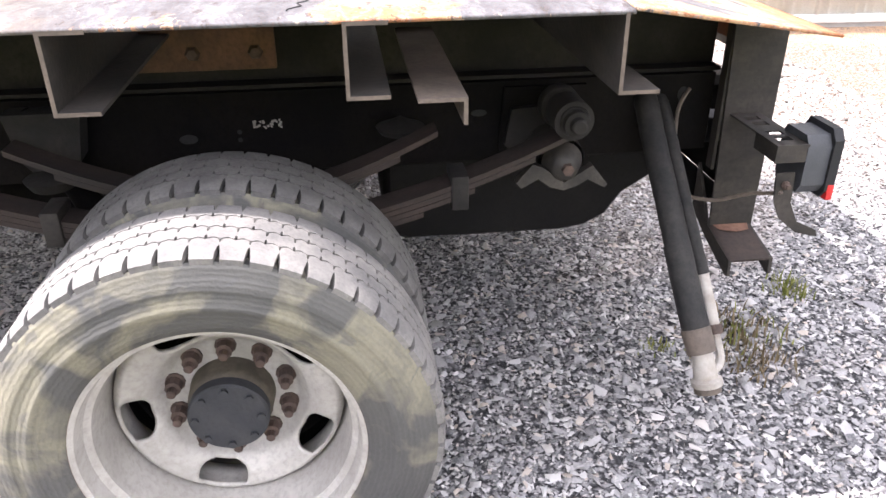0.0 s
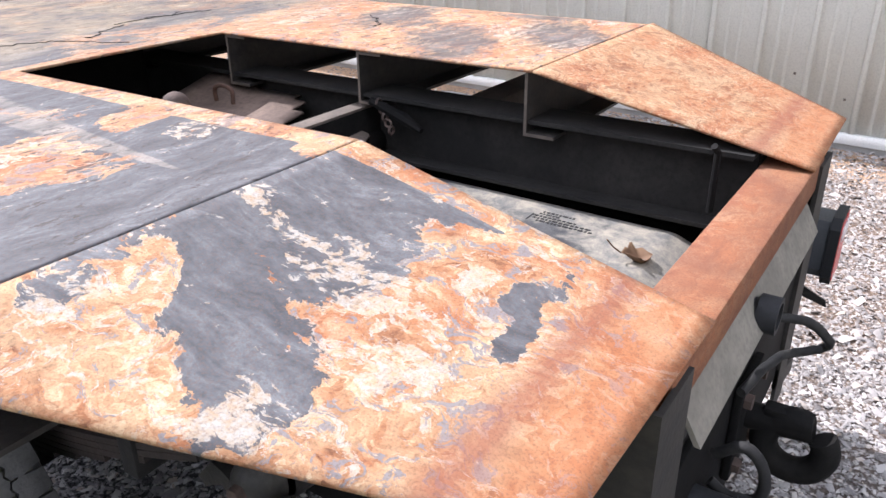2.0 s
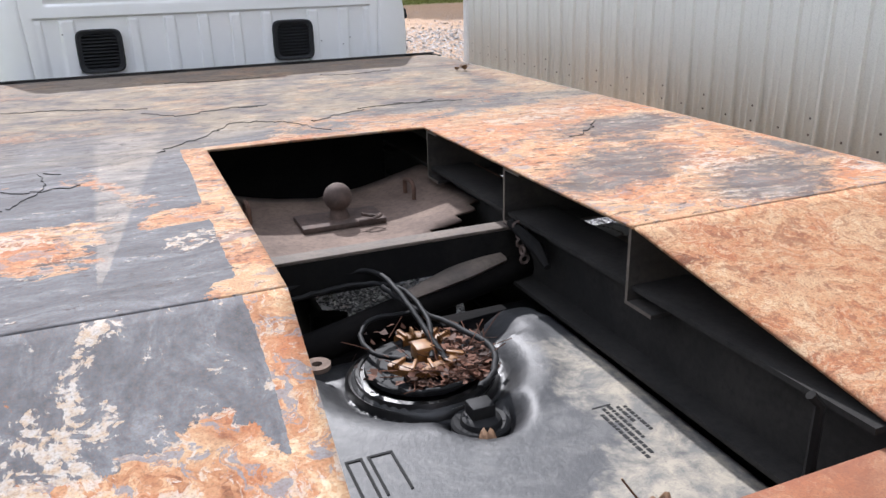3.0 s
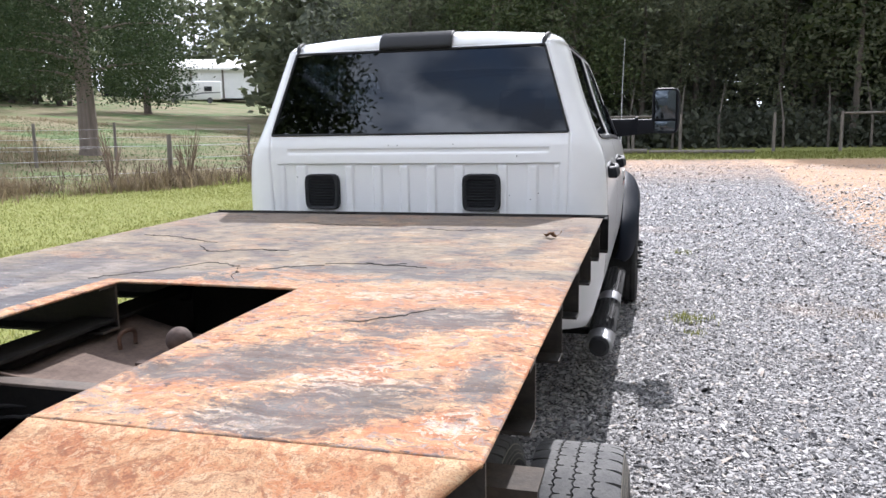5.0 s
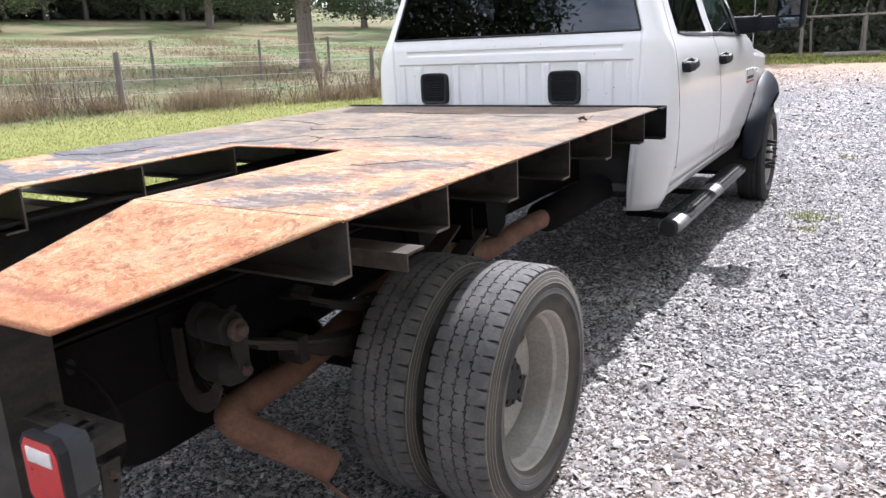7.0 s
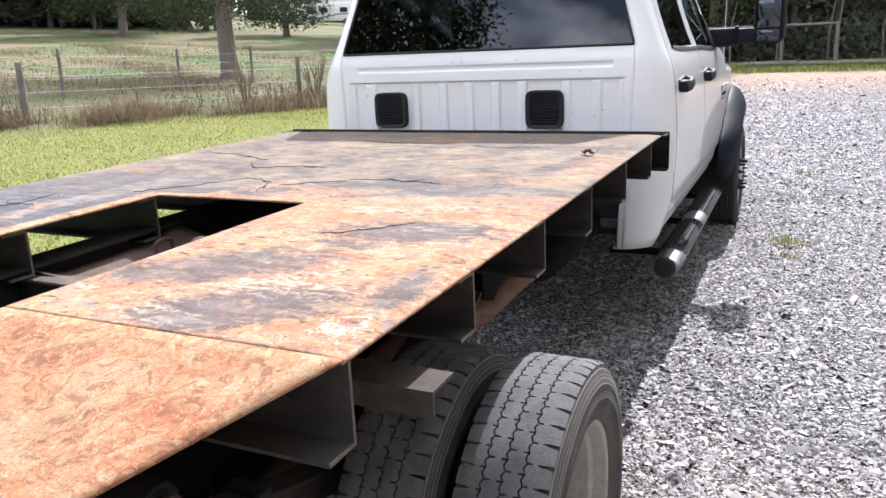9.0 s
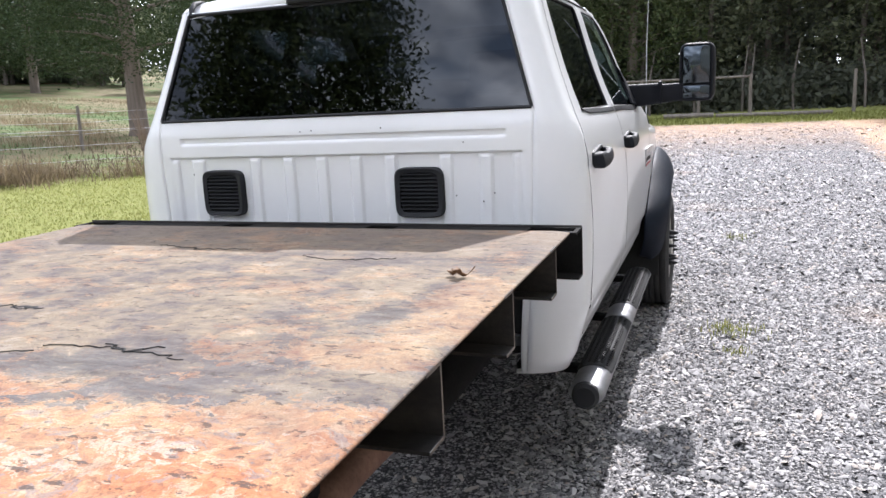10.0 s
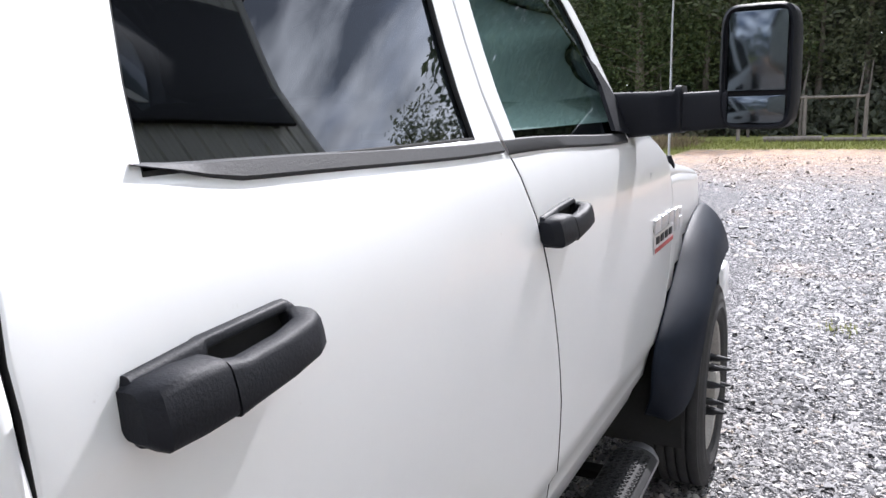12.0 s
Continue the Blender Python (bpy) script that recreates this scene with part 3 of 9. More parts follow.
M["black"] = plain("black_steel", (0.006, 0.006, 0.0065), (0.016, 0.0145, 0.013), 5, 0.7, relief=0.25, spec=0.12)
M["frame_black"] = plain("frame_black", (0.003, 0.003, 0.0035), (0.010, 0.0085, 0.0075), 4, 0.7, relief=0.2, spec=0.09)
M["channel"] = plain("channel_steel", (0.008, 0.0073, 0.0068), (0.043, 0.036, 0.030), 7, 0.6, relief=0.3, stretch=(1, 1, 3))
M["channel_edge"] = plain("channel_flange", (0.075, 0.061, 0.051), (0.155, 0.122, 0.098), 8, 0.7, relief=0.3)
M["angle_brown"] = plain("brown_angle", (0.030, 0.024, 0.019), (0.095, 0.072, 0.054), 8, 0.75, relief=0.3)
M["rust_dark"] = plain("dark_rust", (0.055, 0.031, 0.022), (0.14, 0.072, 0.046), 9, 0.85, relief=0.4)
M["spring"] = plain("spring_steel", (0.014, 0.0115, 0.010), (0.046, 0.030, 0.024), 8, 0.7, relief=0.3, stretch=(1, 0.2, 1))
M["pale_sheet"] = plain("dusty_sheet", (0.16, 0.145, 0.12), (0.27, 0.245, 0.205), 7, 0.8, relief=0.3)
M["exhaust"] = plain("rusty_pipe", (0.115, 0.056, 0.037), (0.215, 0.118, 0.080), 10, 0.8, relief=0.35)
M["pan"] = plain("dusty_pan", (0.085, 0.058, 0.046), (0.21, 0.15, 0.118), 6, 0.85, relief=0.3)
M["tank"] = plain("tank_plastic", (0.004, 0.004, 0.0045), (0.010, 0.009, 0.009), 4.5, 0.45, relief=0.1, rough2=0.7, spec=0.15)
M["tank_dust"] = tank_top_mat()
M["pump_ring"] = plain("oily_ring", (0.006, 0.006, 0.007), (0.016, 0.015, 0.014), 12, 0.22, relief=0.15, rough2=0.4, spec=0.5)
M["rubber_dark"] = plain("dark_tyre_rubber", (0.020, 0.020, 0.021), (0.042, 0.041, 0.041), 12, 0.75, relief=0.4, fine=150)
M["rubber"] = plain("tyre_rubber", (0.070, 0.070, 0.072), (0.145, 0.142, 0.139), 12, 0.75, relief=0.4, fine=150)
M["rubber_dusty"] = plain("dusty_tyre_rubber", (0.115, 0.112, 0.110), (0.22, 0.210, 0.195), 10, 0.85, relief=0.4, fine=150)
M["rubber_mid"] = plain("half_dusty_tyre_rubber", (0.075, 0.073, 0.072), (0.15, 0.145, 0.138), 10, 0.85, relief=0.4, fine=150)
M["sidewall"] = sidewall_mat()
M["sidewall_plain"] = ring_sidewall()
M["rim"] = plain("wheel_silver", (0.33, 0.315, 0.29), (0.48, 0.465, 0.435), 7, 0.5, 0.2, relief=0.12)
M["hub"] = plain("hub_black", (0.014, 0.017, 0.022), (0.034, 0.035, 0.038), 12, 0.6, relief=0.2)
M["hub_dirt"] = plain("hub_grease", (0.045, 0.038, 0.028), (0.115, 0.098, 0.072), 14, 0.6, relief=0.3)
M["nut"] = plain("rusty_nut", (0.055, 0.040, 0.034), (0.125, 0.085, 0.07), 30, 0.7, 0.3, relief=0.3)
M["plastic"] = plain("black_plastic", (0.014, 0.015, 0.017), (0.022, 0.023, 0.026), 9, 0.5, relief=0.2, fine=300, spec=0.3)
M["handle"] = plain("handle_plastic", (0.005, 0.006, 0.009), (0.009, 0.010, 0.014), 9, 0.45, relief=0.2, fine=300, spec=0.22)
M["flare"] = plain("flare_plastic", (0.008, 0.011, 0.019), (0.014, 0.019, 0.029), 5, 0.45, relief=0.12, fine=300, spec=0.12)
M["hose"] = plain("hose_rubber", (0.012, 0.012, 0.013), (0.036, 0.034, 0.032), 16, 0.65, relief=0.25, spec=0.3)
M["white_plastic"] = plain("dirty_white_plastic", (0.40, 0.38, 0.35), (0.22, 0.195, 0.165), 18, 0.6)
M["step_metal"] = plain("brushed_step", (0.20, 0.20, 0.21), (0.34, 0.34, 0.35), 6, 0.34, 0.9, relief=0.1, fine=200)
M["lens"] = plain("red_lens", (0.42, 0.012, 0.014), (0.55, 0.03, 0.03), 30, 0.2, relief=0.3, fine=220)
M["lens_clear"] = plain("clear_lens", (0.62, 0.60, 0.60), (0.75, 0.72, 0.72), 40, 0.2, relief=0.3, fine=200)
M["mirror"] = plain("mirror_silver", (0.085, 0.10, 0.115), (0.08, 0.095, 0.11), 2, 0.09, 1.0, relief=0.0, rough2=0.12)
M["glass_dark"] = glass_tint("tinted_glass", (0.014, 0.016, 0.019), 1.66)
M["glass_side"] = glass_tint("light_tint_glass", (0.30, 0.38, 0.36), 1.48)
M["inner"] = plain("cab_trim", (0.045, 0.047, 0.05), (0.075, 0.075, 0.078), 6, 0.8)
M["seat"] = plain("seat_cloth", (0.08, 0.082, 0.088), (0.12, 0.12, 0.125), 10, 0.9, fine=300)
M["gap"] = plain("shut_line", (0.012, 0.012, 0.012), (0.02, 0.02, 0.02), 9, 0.9)
M["wall"] = plain("beige_sheet_metal", (0.645, 0.645, 0.585), (0.69, 0.685, 0.625), 1.5, 0.42, relief=0.06, stretch=(1, 1, 0.25))
M["wall_trim"] = plain("white_trim", (0.72, 0.72, 0.70), (0.62, 0.61, 0.58), 3, 0.45, relief=0.06)
M["roof_metal"] = plain("roof_sheet", (0.42, 0.43, 0.44), (0.5, 0.5, 0.5), 2, 0.45)
M["concrete"] = plain("concrete", (0.42, 0.41, 0.39), (0.32, 0.31, 0.29), 3, 0.9, relief=0.4)
M["post"] = plain("grey_post", (0.12, 0.105, 0.09), (0.22, 0.195, 0.17), 9, 0.9, relief=0.5, stretch=(1, 1, 0.15))
M["wire"] = plain("galvanised_wire", (0.42, 0.43, 0.44), (0.35, 0.34, 0.33), 20, 0.5, 0.6)
M["wood_bark"] = plain("dark_bark", (0.075, 0.062, 0.052), (0.15, 0.13, 0.11), 5, 0.95, relief=0.8, stretch=(1, 1, 0.12))
M["stem"] = plain("grey_stem", (0.075, 0.064, 0.055), (0.135, 0.117, 0.10), 5, 0.95, relief=0.6, stretch=(1, 1, 0.12))
M["lamp_box"] = plain("lamp_box_plastic", (0.035, 0.039, 0.046), (0.060, 0.064, 0.072), 9, 0.45, relief=0.2, fine=300)
M["bark"] = plain("bark", (0.12, 0.097, 0.078), (0.25, 0.21, 0.18), 5, 0.95, relief=0.8, stretch=(1, 1, 0.12))
M["cedar"] = leafy("cedar_leaf", (0.026, 0.045, 0.020), (0.070, 0.095, 0.040), 0.25, spec=0.08)
M["broad"] = leafy("broad_leaf", (0.040, 0.062, 0.028), (0.11, 0.135, 0.052), 0.3)
# woods and undergrowth paler and greyer than nearer trees: haze put into the colour
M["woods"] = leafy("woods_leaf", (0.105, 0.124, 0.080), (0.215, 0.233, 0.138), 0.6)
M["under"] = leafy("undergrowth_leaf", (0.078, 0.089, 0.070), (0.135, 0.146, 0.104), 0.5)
M["grass"] = leafy("grass_blade", (0.155, 0.180, 0.046), (0.31, 0.31, 0.105), 0.5)
M["pasture"] = leafy("pasture_blade", (0.060, 0.095, 0.034), (0.14, 0.165, 0.075), 0.3)
M["dry"] = leafy("dry_grass", (0.13, 0.100, 0.058), (0.31, 0.245, 0.155), 0.4)
M["dead_leaf"] = leafy("dead_leaf", (0.11, 0.058, 0.036), (0.30, 0.19, 0.115), 0.2)
M["litter"] = leafy("leaf_crumbs", (0.030, 0.018, 0.014), (0.20, 0.095, 0.062), 0.1)
M["bramble"] = plain("bramble_cane", (0.085, 0.058, 0.042), (0.17, 0.12, 0.09), 6, 0.9)
M["twig"] = plain("twig", (0.16, 0.11, 0.08), (0.25, 0.19, 0.14), 30, 0.9)
M["wire_loom"] = plain("wire_loom", (0.008, 0.008, 0.009), (0.016, 0.016, 0.016), 30, 0.55, spec=0.25)
M["amber"] = plain("amber_plastic", (0.12, 0.048, 0.010), (0.27, 0.120, 0.028), 30, 0.4)
M["sign"] = plain("dark_sign", (0.02, 0.024, 0.035), (0.03, 0.034, 0.045), 3, 0.5)
M["white_far"] = plain("white_siding", (0.74, 0.74, 0.73), (0.66, 0.66, 0.64), 1.2, 0.6)
M["grey_roof"] = plain("grey_shingle", (0.16, 0.165, 0.18), (0.22, 0.22, 0.23), 2, 0.85)
M["window_far"] = plain("dark_window", (0.02, 0.022, 0.025), (0.03, 0.03, 0.033), 2, 0.15)
M["decal_red"] = plain("red_badge", (0.35, 0.03, 0.03), (0.4, 0.05, 0.05), 10, 0.4)
M["badge"] = plain("chrome_badge", (0.6, 0.6, 0.62), (0.7, 0.7, 0.72), 10, 0.25, 0.8)


# ---- mesh helpers ----
class Geo:
    """Collects vertices and faces of one part."""

    def __init__(self):
        self.v, self.f, self.mi = [], [], []
        self.cur = 0

    def add(self, vs, fs):
        o = len(self.v)
        self.v.extend(tuple(p) for p in vs)
        for q in fs:
            self.f.append(tuple(i + o for i in q))
            self.mi.append(self.cur)
        return self

    def box(self, x0, x1, y0, y1, z0, z1, bevel=0.0, m=None):
        if bevel <= 0:
            vs = [(x, y, z) for x in (x0, x1) for y in (y0, y1) for z in (z0, z1)]
            fs = [(0, 1, 3, 2), (4, 6, 7, 5), (0, 4, 5, 1), (2, 3, 7, 6), (0, 2, 6, 4), (1, 5, 7, 3)]
        else:
            b = bmesh.new()
            bmesh.ops.create_cube(b, size=1)
            for w in b.verts:
                w.co = Vector(((x0 + x1) / 2 + w.co.x * (x1 - x0), (y0 + y1) / 2 + w.co.y * (y1 - y0), (z0 + z1) / 2 + w.co.z * (z1 - z0)))
            bmesh.ops.bevel(b, geom=list(b.edges), offset=bevel, segments=2, affect="EDGES", profile=0.5)
            b.verts.index_update()
            vs = [tuple(w.co) for w in b.verts]
            fs = [tuple(w.index for w in q.verts) for q in b.faces]
            b.free()
        if m is not None:
            vs = [tuple(m @ Vector(p)) for p in vs]
        return self.add(vs, fs)

    def tube(self, path, r, n=10, caps=True, flat=None):
        """A pipe along points; r: one radius or one for each point."""
        pts = [Vector(p) for p in path]
        rs = r if isinstance(r, (list, tuple)) else [r] * len(pts)
        vs, fs = [], []
        up = None
        for i, p in enumerate(pts):
            d = (pts[min(i + 1, len(pts) - 1)] - pts[max(i - 1, 0)]).normalized()
            if up is None:
                up = Vector((0, 0, 1)) if abs(d.z) < 0.9 else Vector((1, 0, 0))
            a = d.cross(up).normalized()
            b = a.cross(d).normalized()
            up = b
            for k in range(n):
                t = 2 * math.pi * k / n
                vs.append(p + a * math.cos(t) * rs[i] + b * math.sin(t) * rs[i] * (flat or 1.0))
        for i in range(len(pts) - 1):
            for k in range(n):
                k2 = (k + 1) % n
                fs.append((i * n + k, i * n + k2, (i + 1) * n + k2, (i + 1) * n + k))
        if caps:
            fs.append(tuple(range(n))[::-1])
            fs.append(tuple((len(pts) - 1) * n + k for k in range(n)))
        return self.add(vs, fs)

    def lathe(self, prof, n=48, axis="x", at=(0, 0, 0), closed=False):
        """Turns (along, radius) pairs about an axis through at."""
        vs, fs = [], []
        for a, r in prof:
            for k in range(n):
                t = 2 * math.pi * k / n
                c, s = r * math.cos(t), r * math.sin(t)
                p = (a, c, s) if axis == "x" else (s, a, c) if axis == "y" else (c, s, a)
                vs.append((p[0] + at[0], p[1] + at[1], p[2] + at[2]))
        m = len(prof)
        for i in range(m if closed else m - 1):
            j = (i + 1) % m
            for k in range(n):
                k2 = (k + 1) % n
                fs.append((i * n + k, i * n + k2, j * n + k2, j * n + k))
        return self.add(vs, fs)

    def prism(self, poly, axis, a, b):
        """Extrudes a polygon of two coordinates along an axis from a to b."""
        def put(p, h):
            return (h, p[0], p[1]) if axis == "x" else (p[0], h, p[1]) if axis == "y" else (p[0], p[1], h)
        n = len(poly)
        vs = [put(p, a) for p in poly] + [put(p, b) for p in poly]
        fs = [tuple(range(n))[::-1], tuple(range(n, 2 * n))]
        fs += [(i, (i + 1) % n, n + (i + 1) % n, n + i) for i in range(n)]
        return self.add(vs, fs)

    def grid(self, rows, skip=None, wrap=False):
        """Rows of equally many points; skip(i, j) leaves a cell out."""
        n = len(rows[0])
        vs = [p for r in rows for p in r]
        fs = []
        for i in range(len(rows) - 1):
            for j in range(n if wrap else n - 1):
                if skip and skip(i, j):
                    continue
                j2 = (j + 1) % n
                fs.append((i * n + j, i * n + j2, (i + 1) * n + j2, (i + 1) * n + j))
        return self.add(vs, fs)

    def ball(self, at, r, n=12, squash=1.0):
        prof = [(-r * math.cos(math.pi * i / n) * squash, max(1e-5, r * math.sin(math.pi * i / n))) for i in range(n + 1)]
        return self.lathe(prof, 2 * n, "z", at)

    def mesh(self, name, smooth=None):
        me = bpy.data.meshes.new(name)
        me.from_pydata([tuple(p) for p in self.v], [], self.f)
        if any(self.mi):
            me.polygons.foreach_set("material_index", self.mi)
        b = bmesh.new()
        b.from_mesh(me)
        bmesh.ops.recalc_face_normals(b, faces=b.faces)
        b.to_mesh(me)
        b.free()
        if smooth is not None:
            me.polygons.foreach_set("use_smooth", [True] * len(me.polygons))
            me.set_sharp_from_angle(angle=radians(smooth))
        me.update()
        return me


SHELLS = {"cab_body", "roof", "roof_rail", "corner_cap", "rear_window", "rear_door", "front_door", "door_frame", "door_glass", "a_pillar", "front_fender", "fender_top", "windscreen", "hood", "rocker_panel"}


def face_out(me, c):
    """Turns the faces of a shell away from a point inside it."""
    b = bmesh.new()
    b.from_mesh(me)
    b.normal_update()
    inward = [f for f in b.faces if f.normal.dot(f.calc_center_median() - Vector(c)) < 0]
    bmesh.ops.reverse_faces(b, faces=inward)
    b.to_mesh(me)
    b.free()


def part(name, geo, material, parent=None, label="", smooth=35, m=None):
    """Links one mesh object: a part under a thing, or a thing when no parent is given."""
    me = geo.mesh(name, smooth) if isinstance(geo, Geo) else geo
    if isinstance(geo, Geo):
        for mm in material if isinstance(material, (list, tuple)) else [material]:
            me.materials.append(mm)
    if name in SHELLS and parent is not None and parent.name.startswith(("flatbed", "rear_door", "front_door", "front_fender")):
        face_out(me, (0, 4.0, 1.0))
    ob = new(name, me)
    if m is not None:
        ob.matrix_basis = m
    if parent is not None:
        ob.parent = parent
    if label:
        ob["label"] = label
    return ob


def solid(ob, t, offset=-1.0):
    md = ob.modifiers.new("thickness", "SOLIDIFY")
    md.thickness, md.offset, md.use_even_offset = t, offset, True
    return ob


def lerp(table, x):
    return float(np.interp(x, [p[0] for p in table], [p[1] for p in table]))


def terrain(x, y):
    rise = max(0.0, -x - 10.5 - 0.15 * max(0.0, 20 - y) * 0)
    z = 0.072 * (math.sqrt(rise * rise + 4) - 2)
    z = min(z, 6.0 + 0.01 * rise) + 0.022 * max(0.0, -0.55 * x + 0.83 * y - 60.0)
    z = min(z, 9.0)
    z += 0.05 * noise.noise(Vector((x * 0.11, y * 0.11, 3.1))) * min(1, max(0, (abs(x) + abs(y) - 12) / 20))
    return z


# ---- the truck ----
truck = tagged(new("flatbed_truck"), "white crew cab flatbed truck with rusty steel deck parked on gravel", "truck")

# -- deck plates --
DZ = 1.127          # top of the flat deck
TZ = 1.004          # top of the tail's rear edge
OX, OY = 0.284, 0.946   # half width and front edge of the opening
T = 0.006


def plate(name, corners, material, label, inset=0.0015, cuts=24):
    """A bent-edge steel sheet between four corners (x, y, z), slightly wavy."""
    a, b, c, d = (Vector(p) for p in corners)
    rows = []
    for i in range(cuts + 1):
        u = i / cuts
        r = []
        for j in range(cuts + 1):
            w = j / cuts
            p = (a * (1 - u) + d * u) * (1 - w) + (b * (1 - u) + c * u) * w
            wav = 0.0022 * noise.noise(p * 2.7) * min(1, 6 * min(u, 1 - u)) * min(1, 6 * min(w, 1 - w))
            r.append((p.x, p.y, p.z + wav))
        rows.append(r)
    ob = part(name, Geo().grid(rows), material, truck, label, 40)
    # edges turned down so that the sheet has its thickness
    return solid(ob, T, 0.0 if False else -1.0)


g = 0.002
# the flat deck is one sheet with the opening cut in from behind
xs_d = sorted(set([-1.0, -0.995, 1.0, 0.995, -OX, OX] + [round(-0.95 + 0.05 * i, 3) for i in range(39)]))
ys_d = sorted(set([g, 0.01, OY, 2.60, 2.59] + [round(0.05 + 0.05 * i, 3) for i in range(51)]))
rows = []
for y in ys_d:
    r = []
    for x in xs_d:
        wav = 0.0025 * noise.noise(Vector((x * 2.3, y * 2.3, 1.0))) * min(1, 8 * min(1 - abs(x), y, 2.6 - y) + 0.02)
        r.append((x, y, DZ + wav - 0.0015 * y - (0.006 * max(0, 1 - (1 - abs(x)) / 0.03) ** 2)))
    rows.append(r)
deck_ob = part("deck_plate", Geo().grid(rows, lambda i, j: ys_d[i + 1] <= OY + 1e-6 and abs(xs_d[j] + xs_d[j + 1]) / 2 < OX), M["deck"], truck, "weathered steel deck sheet, rust and flaking grey paint", 40)
solid(deck_ob, T)


def crack(points, w, seed, top=DZ):
    """A dark jagged split in the paint film, lying on the sheet."""
    r = random.Random(seed)
    q = Geo()
    pts = []
    for i in range(len(points) - 1):
        (x0, y0), (x1, y1) = points[i], points[i + 1]
        k = max(2, int(math.hypot(x1 - x0, y1 - y0) / 0.014))
        for j in range(k):
            pts.append((x0 + (x1 - x0) * j / k + r.uniform(-0.009, 0.009), y0 + (y1 - y0) * j / k + r.uniform(-0.011, 0.011)))
    pts.append(points[-1])
    rows = []
    for i, (x, y) in enumerate(pts):
        ww = 0.72 * w * r.uniform(0.3, 1.3) * min(1, 4 * min(i, len(pts) - 1 - i) / len(pts) + 0.15)
        z = top - 0.0015 * y + 0.0025 * noise.noise(Vector((x * 2.3, y * 2.3, 1.0)))
        rows.append([(x, y - ww, z + 0.0008), (x, y, z + 0.0025), (x, y + ww, z + 0.0008)])
    q.grid(rows)
    part("paint_crack", q, M["gap"], deck_ob)


crack(((-0.82, 1.80), (-0.64, 1.78), (-0.46, 1.67), (-0.387, 1.646)), 0.003, 1)
crack(((-0.403, 1.557), (-0.303, 1.46), (-0.148, 1.53), (-0.063, 1.505)), 0.0028, 21)
crack(((0.027, 1.16), (0.133, 1.244), (0.218, 1.272)), 0.0025, 22)
crack(((-0.693, 0.587), (-0.651, 0.653), (-0.633, 0.708), (-0.636, 0.816), (-0.651, 0.862)), 0.003, 23)
crack(((-0.643, 0.857), (-0.601, 0.835)), 0.0028, 24)
crack(((-0.95, 0.57), (-0.85, 0.53), (-0.76, 0.58), (-0.69, 0.585)), 0.0025, 26)
crack(((-0.72, 0.74), (-0.66, 0.70), (-0.56, 0.715)), 0.0022, 27)
crack(((-0.13, 1.525), (-0.08, 1.53), (-0.03, 1.527)), 0.010, 2)
crack(((-0.394, 0.955), (-0.359, 1.019), (-0.27, 1.107), (-0.187, 1.249), (-0.119, 1.244), (-0.036, 1.196), (0.016, 1.067), (0.048, 1.018)), 0.0030, 3)
crack(((0.33, 1.33), (0.40, 1.31), (0.47, 1.34)), 0.009, 5)
crack(((0.20, 1.30), (0.35, 1.32), (0.55, 1.29)), 0.003, 6)
crack(((0.55, 0.62), (0.66, 0.70), (0.72, 0.78)), 0.0025, 8)
crack(((0.30, 2.15), (0.42, 2.10), (0.60, 2.14)), 0.0025, 9)
crack(((-0.30, 2.25), (-0.12, 2.20), (0.08, 2.22)), 0.0025, 10)
plate("tail_plate", ((-0.725, -0.560, TZ), (-0.318, -0.566, TZ), (-OX, -g, DZ), (-1.0, -g, DZ)), M["tail_l"], "sloping tail sheet with flaking paint over rust")
plate("tail_plate", ((0.318, -0.566, TZ), (0.715, -0.560, TZ), (1.0, -g, DZ), (OX, -g, DZ)), M["tail_r"], "sloping tail sheet, evenly orange with rust")

# rear cross beam, a square tube between the tail sheets
gb = Geo().box(-0.455, 0.455, -0.562, -0.466, 0.930, TZ - 0.010, 0.007)
part("rear_beam", gb, M["beam"], truck, "rusted square steel tube")
# front tube with stake pockets
ft = Geo()
z0, z1 = 0.955, 1.118
slots = [(-0.93, 0.075), (-0.275, 0.055), (0.324, 0.055), (0.93, 0.075)]
xs = [-1.02]
for cx, hw in slots:
    xs += [cx - hw, cx + hw]
xs += [1.02]
for i in range(0, len(xs), 2):
    ft.box(xs[i], xs[i + 1], 2.601, 2.712, z1 - 0.008, z1)
for cx, hw in slots:
    ft.box(cx - hw, cx + hw, 2.601, 2.628, z1 - 0.008, z1)
    ft.box(cx - hw, cx + hw, 2.685, 2.712, z1 - 0.008, z1)
ft.box(-1.02, 1.02, 2.704, 2.712, z0, z1 - 0.008)
ft.box(-1.02, 1.02, 2.640, 2.712, z0, z0 + 0.006)
part("front_tube", ft, M["black"], truck, "dark steel front rail with stake slots")
pl = Geo().tube([(-1.02, 2.700, 1.121), (-0.4, 2.700, 1.121), (0.2, 2.700, 1.121), (1.02, 2.700, 1.121)], 0.004, 6)
part("edge_rod", pl, M["channel"], truck)

